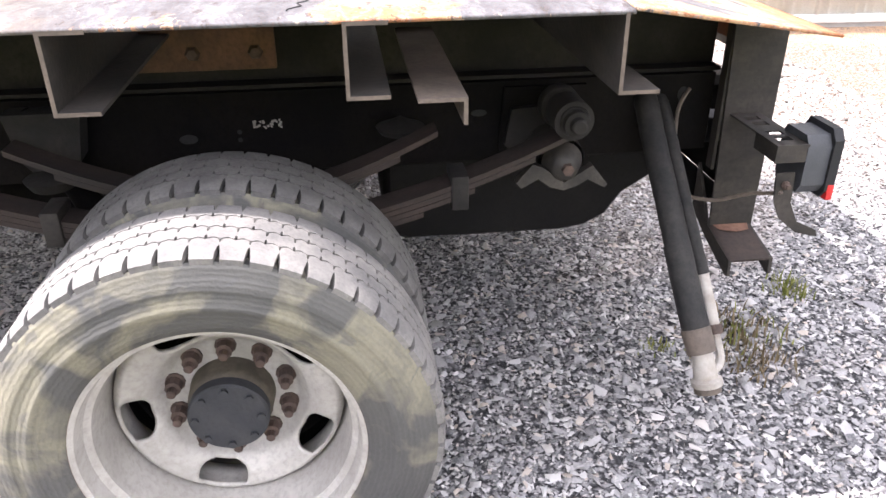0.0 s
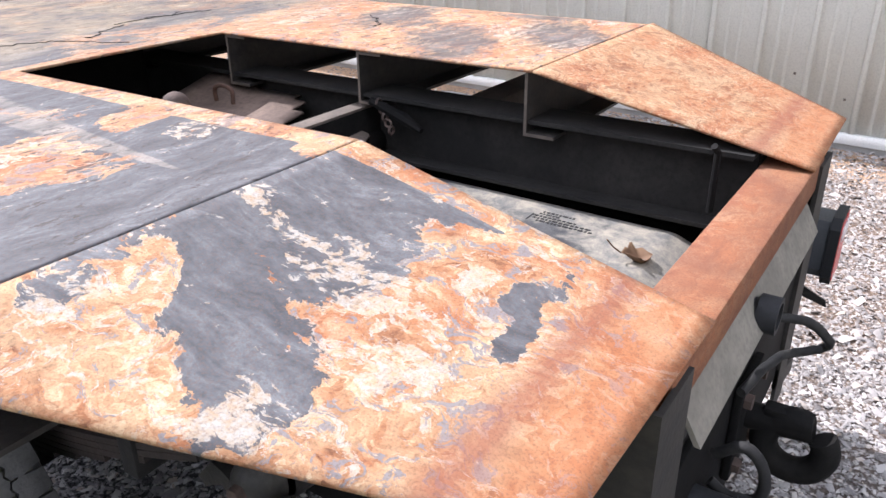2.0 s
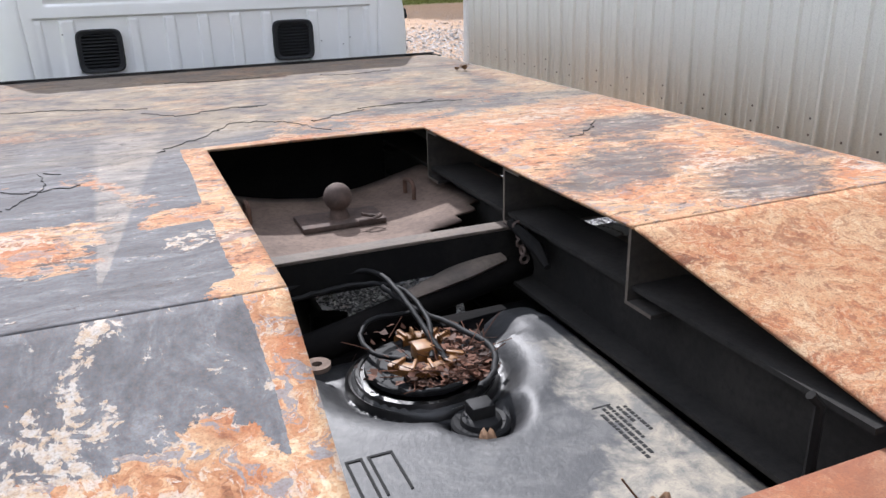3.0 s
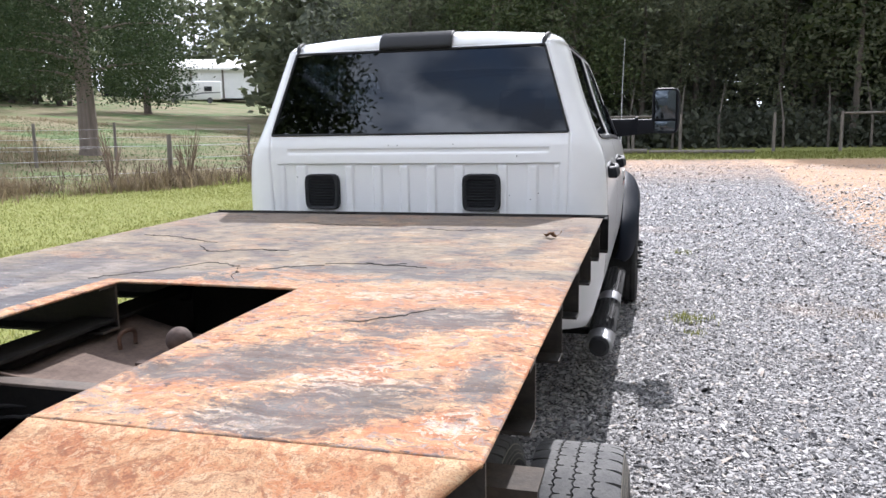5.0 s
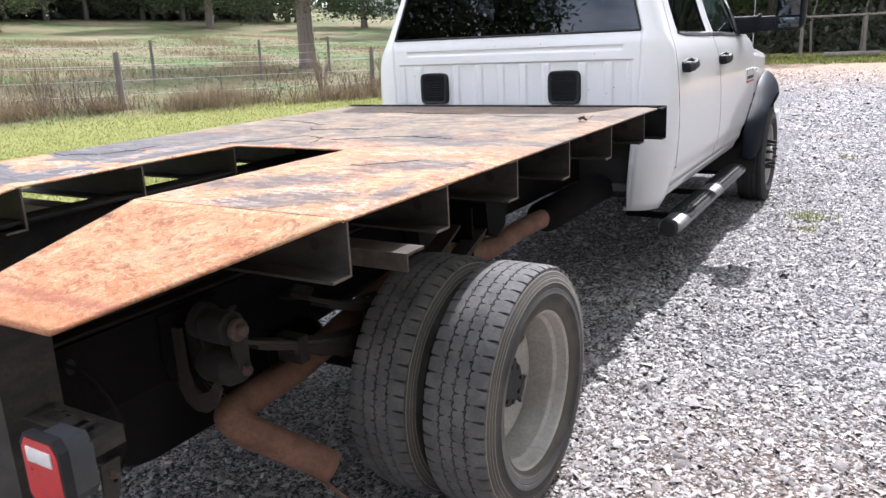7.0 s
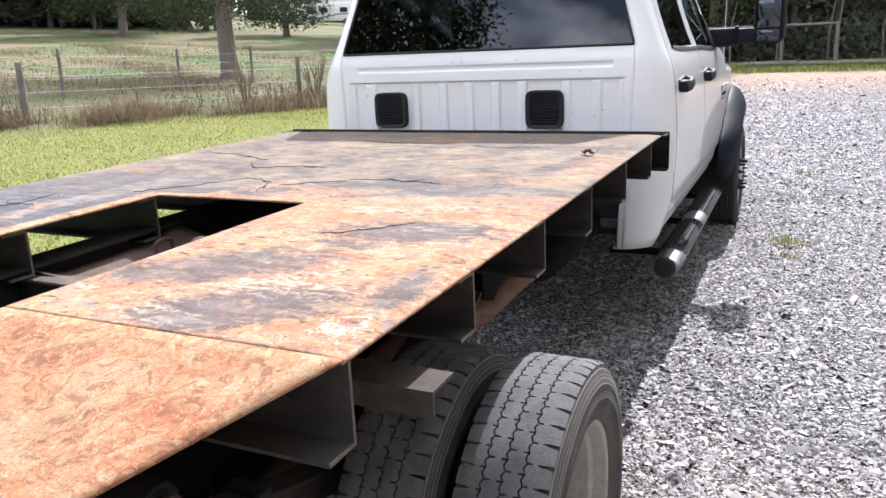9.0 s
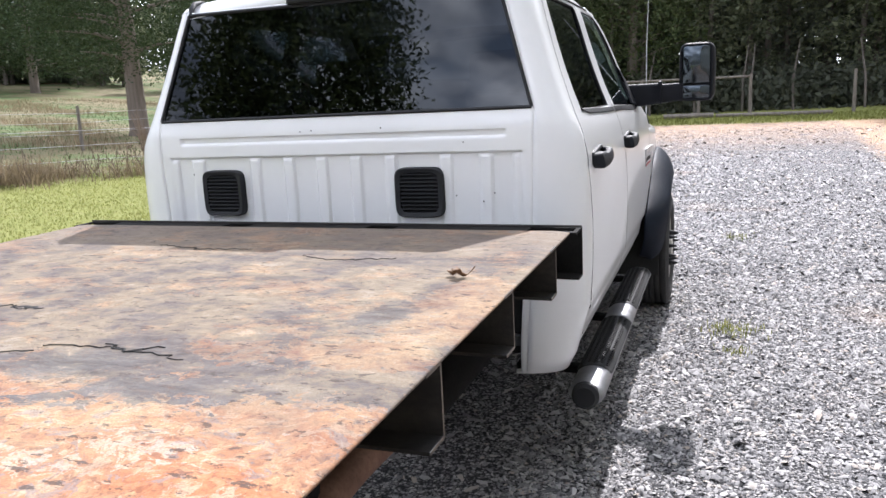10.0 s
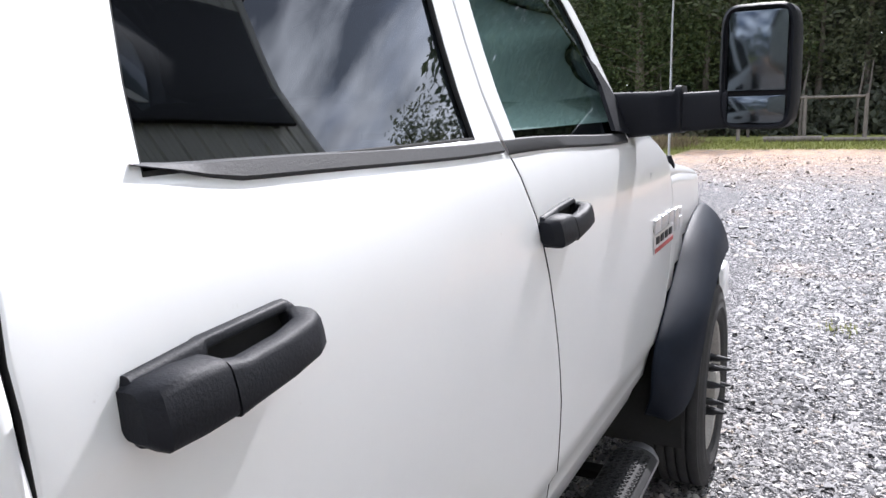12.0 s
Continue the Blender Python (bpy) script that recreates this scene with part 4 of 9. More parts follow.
# -- cross channels under the deck --
CH = [(0.012, 0.982), (0.472, 0.992), (0.930, 0.985), (1.395, 0.975), (1.885, 0.975), (2.375, 0.975)]
for cy, cz in CH:
    for s in (-1, 1):
        c = Geo()
        a, b = (-1.0, -OX - 0.004) if s < 0 else (OX + 0.004, 1.0)
        top = DZ - 0.008
        t_ = 0.007
        if cy > 0.1:
            prof = [(cy + t_, cz), (cy + t_, top), (cy - 0.066, top), (cy - 0.066, top - t_), (cy, top - t_), (cy, cz + t_), (cy - 0.066, cz + t_), (cy - 0.066, cz)]
        else:
            prof = [(cy + t_, cz), (cy + t_, top), (cy, top), (cy, cz + t_), (cy - 0.066, cz + t_), (cy - 0.066, cz)]
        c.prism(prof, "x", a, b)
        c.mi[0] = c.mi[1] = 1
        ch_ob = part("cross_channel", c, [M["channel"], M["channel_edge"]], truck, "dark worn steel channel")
        if s > 0:
            part("bolt_hole", Geo().lathe([(cy - 0.0015, 0.0001), (cy - 0.0015, 0.016)], 16, "y", (0.90, 0, 1.055)), M["gap"], ch_ob)

# added plate that blocks view and light at the front of the opening
part("opening_blocker", Geo().box(-0.282, 0.282, 1.30, 1.312, 0.70, 1.115), M["black"], truck, "added black plate blocking the view and light through the opening")
# short angle bars between the channels
for s in (-1, 1):
    a = Geo()
    x0, x1 = (-0.985, -0.42) if s < 0 else (0.42, 1.045)
    zt = 0.985 if s < 0 else 0.998
    y0 = 0.275 if s < 0 else 0.185
    a.prism([(y0, zt), (y0 + 0.085, zt), (y0 + 0.085, zt - 0.007), (y0 + 0.007, zt - 0.007), (y0 + 0.007, zt - 0.048), (y0, zt - 0.048)], "x", x0, x1)
    part("angle_bar", a, M["channel_edge"] if s < 0 else M["angle_brown"], truck, "weathered steel angle" if s < 0 else "brown rusted steel angle")

# -- bed rails: I section beams --
for s in (-1, 1):
    r = Geo()
    xc = s * 0.355
    y0, y1 = -0.46, 2.60
    zb, zt = 0.862, 1.016
    r.prism([(xc - 0.058, zb - 0.009), (xc + 0.058, zb - 0.009), (xc + 0.058, zb), (xc + 0.006, zb), (xc + 0.006, zt - 0.009), (xc + 0.058, zt - 0.009), (xc + 0.058, zt), (xc - 0.058, zt), (xc - 0.058, zt - 0.009), (xc - 0.006, zt - 0.009), (xc - 0.006, zb), (xc - 0.058, zb)], "y", y0, y1)
    part("bed_rail", r, M["rail"], truck, "dusty black steel beam")
part("hook_rod", Geo().tube([(0.275, -0.40, 0.90), (0.275, -0.40, 1.02), (0.262, -0.395, 1.035)], 0.007, 8), M["black"], truck)

# -- chassis --
for s in (-1, 1):
    r = Geo()
    xo, xi = s * 0.43, s * 0.36
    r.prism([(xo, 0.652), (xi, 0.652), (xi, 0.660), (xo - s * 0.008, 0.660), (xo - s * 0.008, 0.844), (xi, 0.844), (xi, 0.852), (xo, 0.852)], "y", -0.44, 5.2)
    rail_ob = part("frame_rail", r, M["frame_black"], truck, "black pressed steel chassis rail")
    for yy, zz, ry, rz in ((0.16, 0.775, 0.020, 0.009), (0.86, 0.742, 0.022, 0.012), (0.74, 0.755, 0.006, 0.006), (0.74, 0.735, 0.006, 0.006), (-0.36, 0.80, 0.014, 0.020), (1.62, 0.75, 0.02, 0.012)):
        d = Geo().add([(xo + s * 0.001, yy + ry * math.cos(t), zz + rz * math.sin(t)) for t in [i * math.pi / 8 for i in range(16)]], [tuple(range(16))])
        part("frame_hole", d, M["gap"], rail_ob)
for yy in (0.42, 1.9, 3.3):
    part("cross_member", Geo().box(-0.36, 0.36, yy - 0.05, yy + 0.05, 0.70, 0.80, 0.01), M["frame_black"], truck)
# bolted plate and bolts on the near rail
for s in (-1, 1):
    part("mount_plate", Geo().box(s * 0.428 - 0.006, s * 0.428 + 0.006, 0.635, 1.02, 0.905, 1.01, 0.003), M["rust_dark"], truck, "rusty bolted plate")
    for yy in (0.68, 0.82, 0.96):
        b = Geo().lathe([(0, 0.0001), (s * 0.012, 0.0001), (s * 0.012, 0.012), (0, 0.018)][1:], 6, "x", (s * 0.434, yy, 0.945))
        part("bolt", b, M["nut"], truck)

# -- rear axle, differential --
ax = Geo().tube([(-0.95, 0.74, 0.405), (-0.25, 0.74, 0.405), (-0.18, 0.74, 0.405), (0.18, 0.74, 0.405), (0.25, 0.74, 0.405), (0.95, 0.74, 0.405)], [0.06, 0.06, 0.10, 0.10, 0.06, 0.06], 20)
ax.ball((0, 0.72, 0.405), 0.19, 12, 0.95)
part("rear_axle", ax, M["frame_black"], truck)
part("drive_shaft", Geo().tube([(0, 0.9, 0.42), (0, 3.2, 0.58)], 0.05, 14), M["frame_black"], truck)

# -- leaf springs, hangers, shackles --
def spring_z(y):
    t = (y - 0.74)
    return 0.560 + 0.205 * (abs(t) / 0.76) ** 1.7


for s in (-1, 1):
    xs_ = s * 0.585
    leaves = [(-0.02, 1.50, 0.0), (0.06, 1.40, 0.014), (0.20, 1.26, 0.028), (0.32, 1.14, 0.042), (0.42, 1.05, 0.056), (0.50, 0.98, 0.070)]
    pack = None
    for n_, (ya, yb, dz) in enumerate(leaves):
        rows = []
        for i in range(25):
            y = ya + (yb - ya) * i / 24
            z = spring_z(y) - dz + 0.012
            rows.append([(xs_ - 0.038, y, z), (xs_ + 0.038, y, z), (xs_ + 0.038, y, z - 0.0125), (xs_ - 0.038, y, z - 0.0125)])
        L = Geo().grid(rows, wrap=True)
        L.add(rows[0], [(0, 1, 2, 3)])
        L.add(rows[-1], [(3, 2, 1, 0)])
        if pack is None:
            pack = part("leaf_spring", L, M["spring"], truck, "rusty leaf spring pack", 30)
        else:
            part("leaf", L, M["spring"], pack, smooth=30)
    # helper leaves above
    for n_, (ya, yb, dz) in enumerate(((0.285, 1.20, 0.0), (0.37, 1.11, -0.014))):
        rows = []
        for i in range(21):
            y = ya + (yb - ya) * i / 20
            z = 0.655 + dz + 0.145 * (abs(y - 0.74) / 0.455) ** 1.6
            rows.append([(xs_ - 0.036, y, z), (xs_ + 0.036, y, z), (xs_ + 0.036, y, z - 0.013), (xs_ - 0.036, y, z - 0.013)])
        L = Geo().grid(rows, wrap=True)
        L.add(rows[0], [(0, 1, 2, 3)])
        L.add(rows[-1], [(3, 2, 1, 0)])
        part("helper_leaf", L, M["spring"], truck, smooth=30)
    # clip
    zc = spring_z(0.235)
    part("spring_clip", Geo().box(xs_ - 0.046, xs_ + 0.046, 0.215, 0.255, zc - 0.055, zc + 0.03, 0.004), M["shackle"], truck)
    part("spring_clip", Geo().box(xs_ - 0.046, xs_ + 0.046, 1.12, 1.16, spring_z(1.14) - 0.055, spring_z(1.14) + 0.03, 0.004), M["channel"], truck)
    # axle seat and U bolts
    part("axle_seat", Geo().box(xs_ - 0.06, xs_ + 0.06, 0.64, 0.84, 0.44, 0.50, 0.01).box(xs_ - 0.05, xs_ + 0.05, 0.66, 0.82, 0.565, 0.66, 0.01), M["frame_black"], truck)
    for yy in (0.66, 0.82):
        part("u_bolt", Geo().tube([(xs_ - 0.05, yy, 0.40), (xs_ - 0.05, yy, 0.67), (xs_, yy, 0.685), (xs_ + 0.05, yy, 0.67), (xs_ + 0.05, yy, 0.40)], 0.009, 8), M["channel"], truck)
    # shackle: rubber-bushed eye above, conical boss below
    eye = Geo().lathe([(xs_ - s * 0.045, 0.020), (xs_ - s * 0.045, 0.046), (xs_ + s * 0.038, 0.046), (xs_ + s * 0.040, 0.036), (xs_ + s * 0.046, 0.034), (xs_ + s * 0.046, 0.020)], 28, "x", (0, -0.025, 0.808))
    part("spring_eye", eye, M["shackle"], pack, smooth=40)
    ring = Geo().lathe([(s * 0.50, 0.050), (s * 0.523, 0.050), (s * 0.530, 0.046), (s * 0.530, 0.030)], 30, "x", (0, -0.018, 0.812))
    part("bushing_ring", ring, M["shackle"], truck)
    for o in ((-0.056, 0.056) if s > 0 else (0.056,)):
        pts = []
        for i in range(28):
            t = 2 * math.pi * i / 28
            r, cz, cy = (0.029, 0.808, -0.025) if math.sin(t) >= 0 else (0.021, 0.715, -0.020)
            pts.append((cy + r * math.cos(t), cz + r * math.sin(t)))
        part("shackle", Geo().prism(pts, "x", xs_ + o - 0.007, xs_ + o + 0.007), M["shackle"], truck)
    bo = Geo().lathe([(xs_ + s * 0.055, 0.032), (xs_ + s * 0.066, 0.030), (xs_ + s * 0.068, 0.020), (xs_ + s * 0.082, 0.018), (xs_ + s * 0.086, 0.014), (xs_ + s * 0.086, 0.0001)], 20, "x", (0, -0.025, 0.808))
    part("pivot_bolt", bo, M["nut"] if s > 0 else M["shackle"], truck)
    boss = Geo().lathe([(s * 0.44, 0.066), (s * 0.52, 0.060), (s * 0.56, 0.056)] if s < 0 else [(s * 0.50, 0.040), (s * 0.52, 0.048), (s * 0.56, 0.052), (s * 0.60, 0.048)], 32, "x", (0, -0.018, 0.690))
    tip = 0.0 if s > 0 else 0.032
    boss.lathe([(s * (0.60 - tip), 0.050), (s * (0.635 - tip), 0.034), (s * (0.648 - tip), 0.022), (s * (0.650 - tip), 0.0001)], 32, "x", (0, -0.018, 0.690))
    part("hanger_boss", boss, M["shackle"] if s > 0 else M["boss"], truck, "dirty conical cast boss", 45)
    part("pivot_bolt", Geo().lathe([(s * (0.648 - tip), 0.015), (s * (0.662 - tip), 0.014), (s * (0.662 - tip), 0.0001)], 6, "x", (0, -0.018, 0.692)), M["nut"], truck)
    # winged saddle below the boss and the plate behind it
    wing = Geo().prism([(-0.125, 0.640), (-0.118, 0.632), (-0.075, 0.655), (-0.050, 0.640), (-0.018, 0.630), (0.016, 0.640), (0.045, 0.662), (0.085, 0.640), (0.098, 0.655), (0.060, 0.700), (0.035, 0.690), (-0.018, 0.650), (-0.062, 0.676), (-0.085, 0.690)], "x", min(s * 0.575, s * 0.600), max(s * 0.575, s * 0.600))
    if s < 0:
        part("saddle", wing, M["boss"], truck)
    else:
        cp = Geo().prism([(0.432, 0.80), (0.432, 0.68), (0.440, 0.625), (0.462, 0.585), (0.500, 0.565), (0.540, 0.568), (0.578, 0.595), (0.602, 0.650), (0.585, 0.668), (0.556, 0.632), (0.522, 0.618), (0.492, 0.634), (0.478, 0.680), (0.474, 0.80)], "y", -0.072, -0.060)
        part("curved_hanger", cp, M["spring"], truck, "rusty curved hanger plate")
    hg = Geo().prism([(-0.105, 0.84), (0.10, 0.84), (0.11, 0.69), (0.095, 0.640), (0.05, 0.660), (-0.02, 0.625), (-0.095, 0.650), (-0.110, 0.72)], "x", s * 0.438 - 0.006, s * 0.438 + 0.006)
    part("spring_hanger", hg, M["frame_black"], truck)
    part("spring_hanger", Geo().prism([(-0.03, 0.80), (0.085, 0.79), (0.10, 0.70), (0.06, 0.66), (-0.02, 0.66)], "x", min(s * 0.445, s * 0.465), max(s * 0.445, s * 0.465)), M["shackle"], truck)
    fh = Geo().prism([(1.40, 0.85), (1.60, 0.85), (1.58, 0.72), (1.50, 0.68), (1.42, 0.72)], "x", min(s * 0.44, s * 0.63), max(s * 0.44, s * 0.63))
    part("spring_hanger", fh, M["frame_black"], truck)
    # bump stop bracket on the rail
    bs = Geo().prism([(1.07, 0.84), (1.24, 0.84), (1.22, 0.73), (1.20, 0.705), (1.11, 0.705), (1.09, 0.73)], "x", min(s * 0.44, s * 0.50), max(s * 0.44, s * 0.50))
    bs.lathe([(0.675, 0.0001), (0.675, 0.045), (0.70, 0.060), (0.705, 0.040), (0.715, 0.0001)], 20, "z", (s * 0.52, 1.155, 0))
    part("bump_stop", bs, M["shackle"], truck)
    bs2 = Geo().lathe([(0.76, 0.0001), (0.76, 0.048), (0.775, 0.058), (0.785, 0.03), (0.80, 0.0001)], 20, "z", (s * 0.50, 0.36, 0))
    part("bump_stop", bs2, M["shackle"], truck)
    # shock absorber
    part("shock_absorber", Geo().tube([(s * 0.50, 0.98, 0.36), (s * 0.47, 1.10, 0.60), (s * 0.47, 1.12, 0.64), (s * 0.45, 1.22, 0.83)], [0.035, 0.035, 0.028, 0.028], 14), M["frame_black"], truck)

# white sticker remains on the rail
st = Geo()
rs = random.Random(5)
for i in range(26):
    y = 0.637 + rs.random() * 0.065
    z = 0.762 + rs.random() * 0.018
    st.add([(-0.4385, y, z), (-0.4385, y + 0.006 * rs.random() + 0.002, z), (-0.4385, y + 0.006, z + 0.005), (-0.4385, y, z + 0.006)], [(0, 1, 2, 3)])
part("sticker_scrap", st, M["white_plastic"], truck, "torn white label")

def smooth01(t):
    t = min(1, max(0, t))
    return t * t * (3 - 2 * t)


# -- fuel tank --
tk = Geo()
rows = []
tank_prof = [(0.40, 0.435), (0.385, 0.40), (0.35, 0.384), (-0.10, 0.382), (-0.17, 0.393), (-0.23, 0.425), (-0.275, 0.490), (-0.385, 0.56), (-0.40, 0.63), (-0.40, 0.745), (-0.385, 0.770), (-0.33, 0.782), (0.30, 0.784), (0.37, 0.778), (0.40, 0.750)]
for x in (-0.335, -0.325, -0.30, 0.30, 0.325, 0.335):
    k = {0.335: 0.95, 0.325: 0.98, 0.30: 1.0}[abs(x)]
    rows.append([(x, y * k, 0.63 + (z - 0.63) * k) for y, z in tank_prof])
tk.grid(rows, wrap=True)
tk.add(rows[0], [tuple(range(len(tank_prof)))])
tk.add(rows[-1], [tuple(range(len(tank_prof)))[::-1]])
tank = part("fuel_tank", tk, M["tank"], truck, "dusty black plastic fuel tank", 40)
part("tank_seam", Geo().box(-0.345, 0.345, -0.41, 0.41, 0.612, 0.622, 0.003), M["tank"], tank)
def tank_z(x, y):
    """Moulded top: falls off at the edges, a moat round the pump that runs out to the valve."""
    z = lerp([(-0.385, 0.812), (-0.33, 0.834), (0.30, 0.841), (0.365, 0.826)], y) - 0.012 * max(0, (abs(x) - 0.27) / 0.045) ** 2
    d = math.hypot(x + 0.015, y - 0.215)
    e = math.hypot(x - 0.020, y - 0.030)
    dip = max(smooth01((0.205 - d) / 0.065), smooth01((0.095 - e) / 0.05), smooth01((0.27 - math.hypot(x + 0.02, (y - 0.30) * 0.8)) / 0.08) * (y > 0.24))
    dip *= 0.40 + 0.60 * smooth01((d - 0.120) / 0.030)
    swell = smooth01(1 - abs(d - 0.235) / 0.05) * (y < 0.30)
    return z - 0.040 * dip + 0.007 * swell


rows = []
for i in range(61):
    y = -0.385 + 0.765 * i / 60
    rows.append([(x, y, tank_z(x, y)) for x in [-0.315 + 0.63 * j / 50 for j in range(51)]])
rows = [[(p[0], p[1] - 0.006, 0.775) for p in rows[0]]] + rows + [[(p[0], p[1] + 0.006, 0.775) for p in rows[-1]]]
rows = [[(r[0][0] - 0.006, r[0][1], 0.775)] + r + [(r[-1][0] + 0.006, r[-1][1], 0.775)] for r in rows]
part("tank_top", Geo().grid(rows), M["tank_dust"], tank, "dust-streaked black plastic tank top", 60)
PC = (-0.015, 0.215)
ring = Geo().lathe([(0.795, 0.146), (0.812, 0.144), (0.818, 0.138), (0.814, 0.132), (0.808, 0.131), (0.816, 0.128), (0.826, 0.124), (0.828, 0.117), (0.815, 0.110)], 48, "z", (PC[0], PC[1], 0))
part("pump_ring", ring, M["pump_ring"], tank, "oily black locking ring", 50)
pump = Geo().lathe([(0.832, 0.108), (0.840, 0.106), (0.842, 0.085), (0.838, 0.078), (0.842, 0.060), (0.852, 0.055), (0.852, 0.0001)], 40, "z", (PC[0], PC[1], 0))
part("fuel_pump_cap", pump, M["wire_loom"], tank, "dirty black pump cap")
for a0, a1 in ((200, 330), (20, 110)):
    clip = Geo()
    rows = []
    for i in range(13):
        t = math.radians(a0 + (a1 - a0) * i / 12)
        rows.append([(PC[0] + q * math.cos(t), PC[1] + q * math.sin(t), z) for q, z in ((0.052, 0.853), (0.052, 0.866), (0.058, 0.869), (0.074, 0.869), (0.080, 0.866), (0.080, 0.853))])
    clip.grid(rows)
    for i in range(5):
        t = math.radians(a0 + (a1 - a0) * (i + 0.5) / 5)
        clip.box(-0.003, 0.003, 0.05, 0.084, 0.866, 0.875, 0.001, Matrix.Translation((PC[0], PC[1], 0)) @ Matrix.Rotation(t - math.pi / 2, 4, "Z"))
    part("retainer_clip", clip, M["amber"], tank, "amber plastic retainer")
part("pump_connector", Geo().box(PC[0] - 0.018, PC[0] + 0.022, PC[1] - 0.03, PC[1] + 0.010, 0.852, 0.885, 0.004), M["amber"], tank, "dirty amber plug")
rv = Geo().lathe([(0.808, 0.050), (0.818, 0.050), (0.822, 0.046), (0.820, 0.036), (0.828, 0.033), (0.834, 0.024), (0.834, 0.0001)], 28, "z", (0.015, 0.02, 0))
rv.box(-0.006, 0.036, 0.004, 0.040, 0.830, 0.856, 0.004)
part("vent_valve", rv, M["wire_loom"], tank)
wr = Geo().lathe([(0.829, 0.034), (0.840, 0.034), (0.840, 0.013), (0.829, 0.013)], 32, "z", (0.0, -0.285, 0), True)
part("washer", wr, M["pan"], tank, "loose round washer")
ws = Geo().lathe([(0.833, 0.026), (0.842, 0.026), (0.842, 0.010), (0.833, 0.010)], 24, "z", (-0.195, 0.29, 0), True)
part("washer", ws, M["pan"], tank)
# two channel-shaped grooves, their shade drawn as black strips, and lines of unreadable print
em = Geo()
for xa, xb, ye in ((-0.228, -0.205, -0.125), (-0.193, -0.157, -0.118)):
    for xc, y0, y1, hx in ((xa, ye, -0.024, 0.0022), (xb, ye, -0.024, 0.0022)):
        n = 8
        for i in range(n):
            u, q = y0 + (y1 - y0) * i / n, y0 + (y1 - y0) * (i + 1) / n
            em.box(xc - hx, xc + hx, u, q, tank_z(xc, u) - 0.001, tank_z(xc, u) + 0.0018)
    em.box(xa - 0.0022, xb + 0.0022, -0.026, -0.021, tank_z(xa, -0.024) - 0.001, tank_z(xa, -0.024) + 0.0018)
part("groove_strip", em, M["gap"], tank, "black strip standing in for a shaded groove")
pr = Geo()
rp = random.Random(8)
for xc, y0, y1 in ((0.240, -0.063, -0.140), (0.228, -0.060, -0.100), (0.215, -0.052, -0.150), (0.203, -0.056, -0.185), (0.191, -0.070, -0.196)):
    y = y0
    while y > y1:
        L_ = rp.choice((0.005, 0.008, 0.012))
        pr.box(xc - 0.0032, xc + 0.0032, y - L_, y, tank_z(xc, y) - 0.001, tank_z(xc, y) + 0.0008)
        y -= L_ + 0.003
pr.box(0.186, 0.222, -0.051, -0.048, tank_z(0.2, -0.05) - 0.001, tank_z(0.2, -0.05) + 0.0008)
part("printed_line", pr, M["gap"], tank, "small unreadable black print")


def wavy(points, seed, amp=0.006, n=6):
    """A smooth cable through points with small wander."""
    r = random.Random(seed)
    pts = [Vector(p) for p in points]
    out = []
    for i in range(len(pts) - 1):
        p0, p1, p2, p3 = pts[max(i - 1, 0)], pts[i], pts[i + 1], pts[min(i + 2, len(pts) - 1)]
        for k in range(n):
            t = k / n
            q = 0.5 * ((2 * p1) + (p2 - p0) * t + (2 * p0 - 5 * p1 + 4 * p2 - p3) * t * t + (3 * p1 - p0 - 3 * p2 + p3) * t ** 3)
            out.append(q + Vector((r.uniform(-amp, amp), r.uniform(-amp, amp), r.uniform(-amp, amp))) * 0.5)
    out.append(pts[-1])
    return out


for i, (pts, rad) in enumerate((
        (((0.01, 0.15, 0.87), (0.0, 0.24, 0.90), (-0.01, 0.34, 0.93), (-0.03, 0.45, 0.94), (-0.12, 0.47, 0.935), (-0.27, 0.46, 0.925)), 0.0055),
        (((-0.01, 0.17, 0.87), (0.02, 0.27, 0.90), (0.015, 0.38, 0.915), (-0.05, 0.44, 0.92), (-0.16, 0.445, 0.915), (-0.28, 0.43, 0.905)), 0.005),
        (((0.015, 0.02, 0.885), (0.06, 0.06, 0.885), (0.095, 0.15, 0.88), (0.06, 0.26, 0.885), (0.01, 0.33, 0.90), (-0.03, 0.39, 0.93)), 0.006),
        (((-0.04, 0.19, 0.865), (-0.09, 0.24, 0.86), (-0.10, 0.32, 0.86), (-0.06, 0.37, 0.87), (0.02, 0.36, 0.875)), 0.005),
        (((-0.10, 0.13, 0.85), (-0.06, 0.10, 0.85), (0.02, 0.10, 0.85), (0.08, 0.14, 0.85), (0.10, 0.22, 0.85)), 0.005))):
    part("fuel_line", Geo().tube(wavy(pts, i, 0.003), rad, 8), M["wire_loom"], tank, smooth=60)

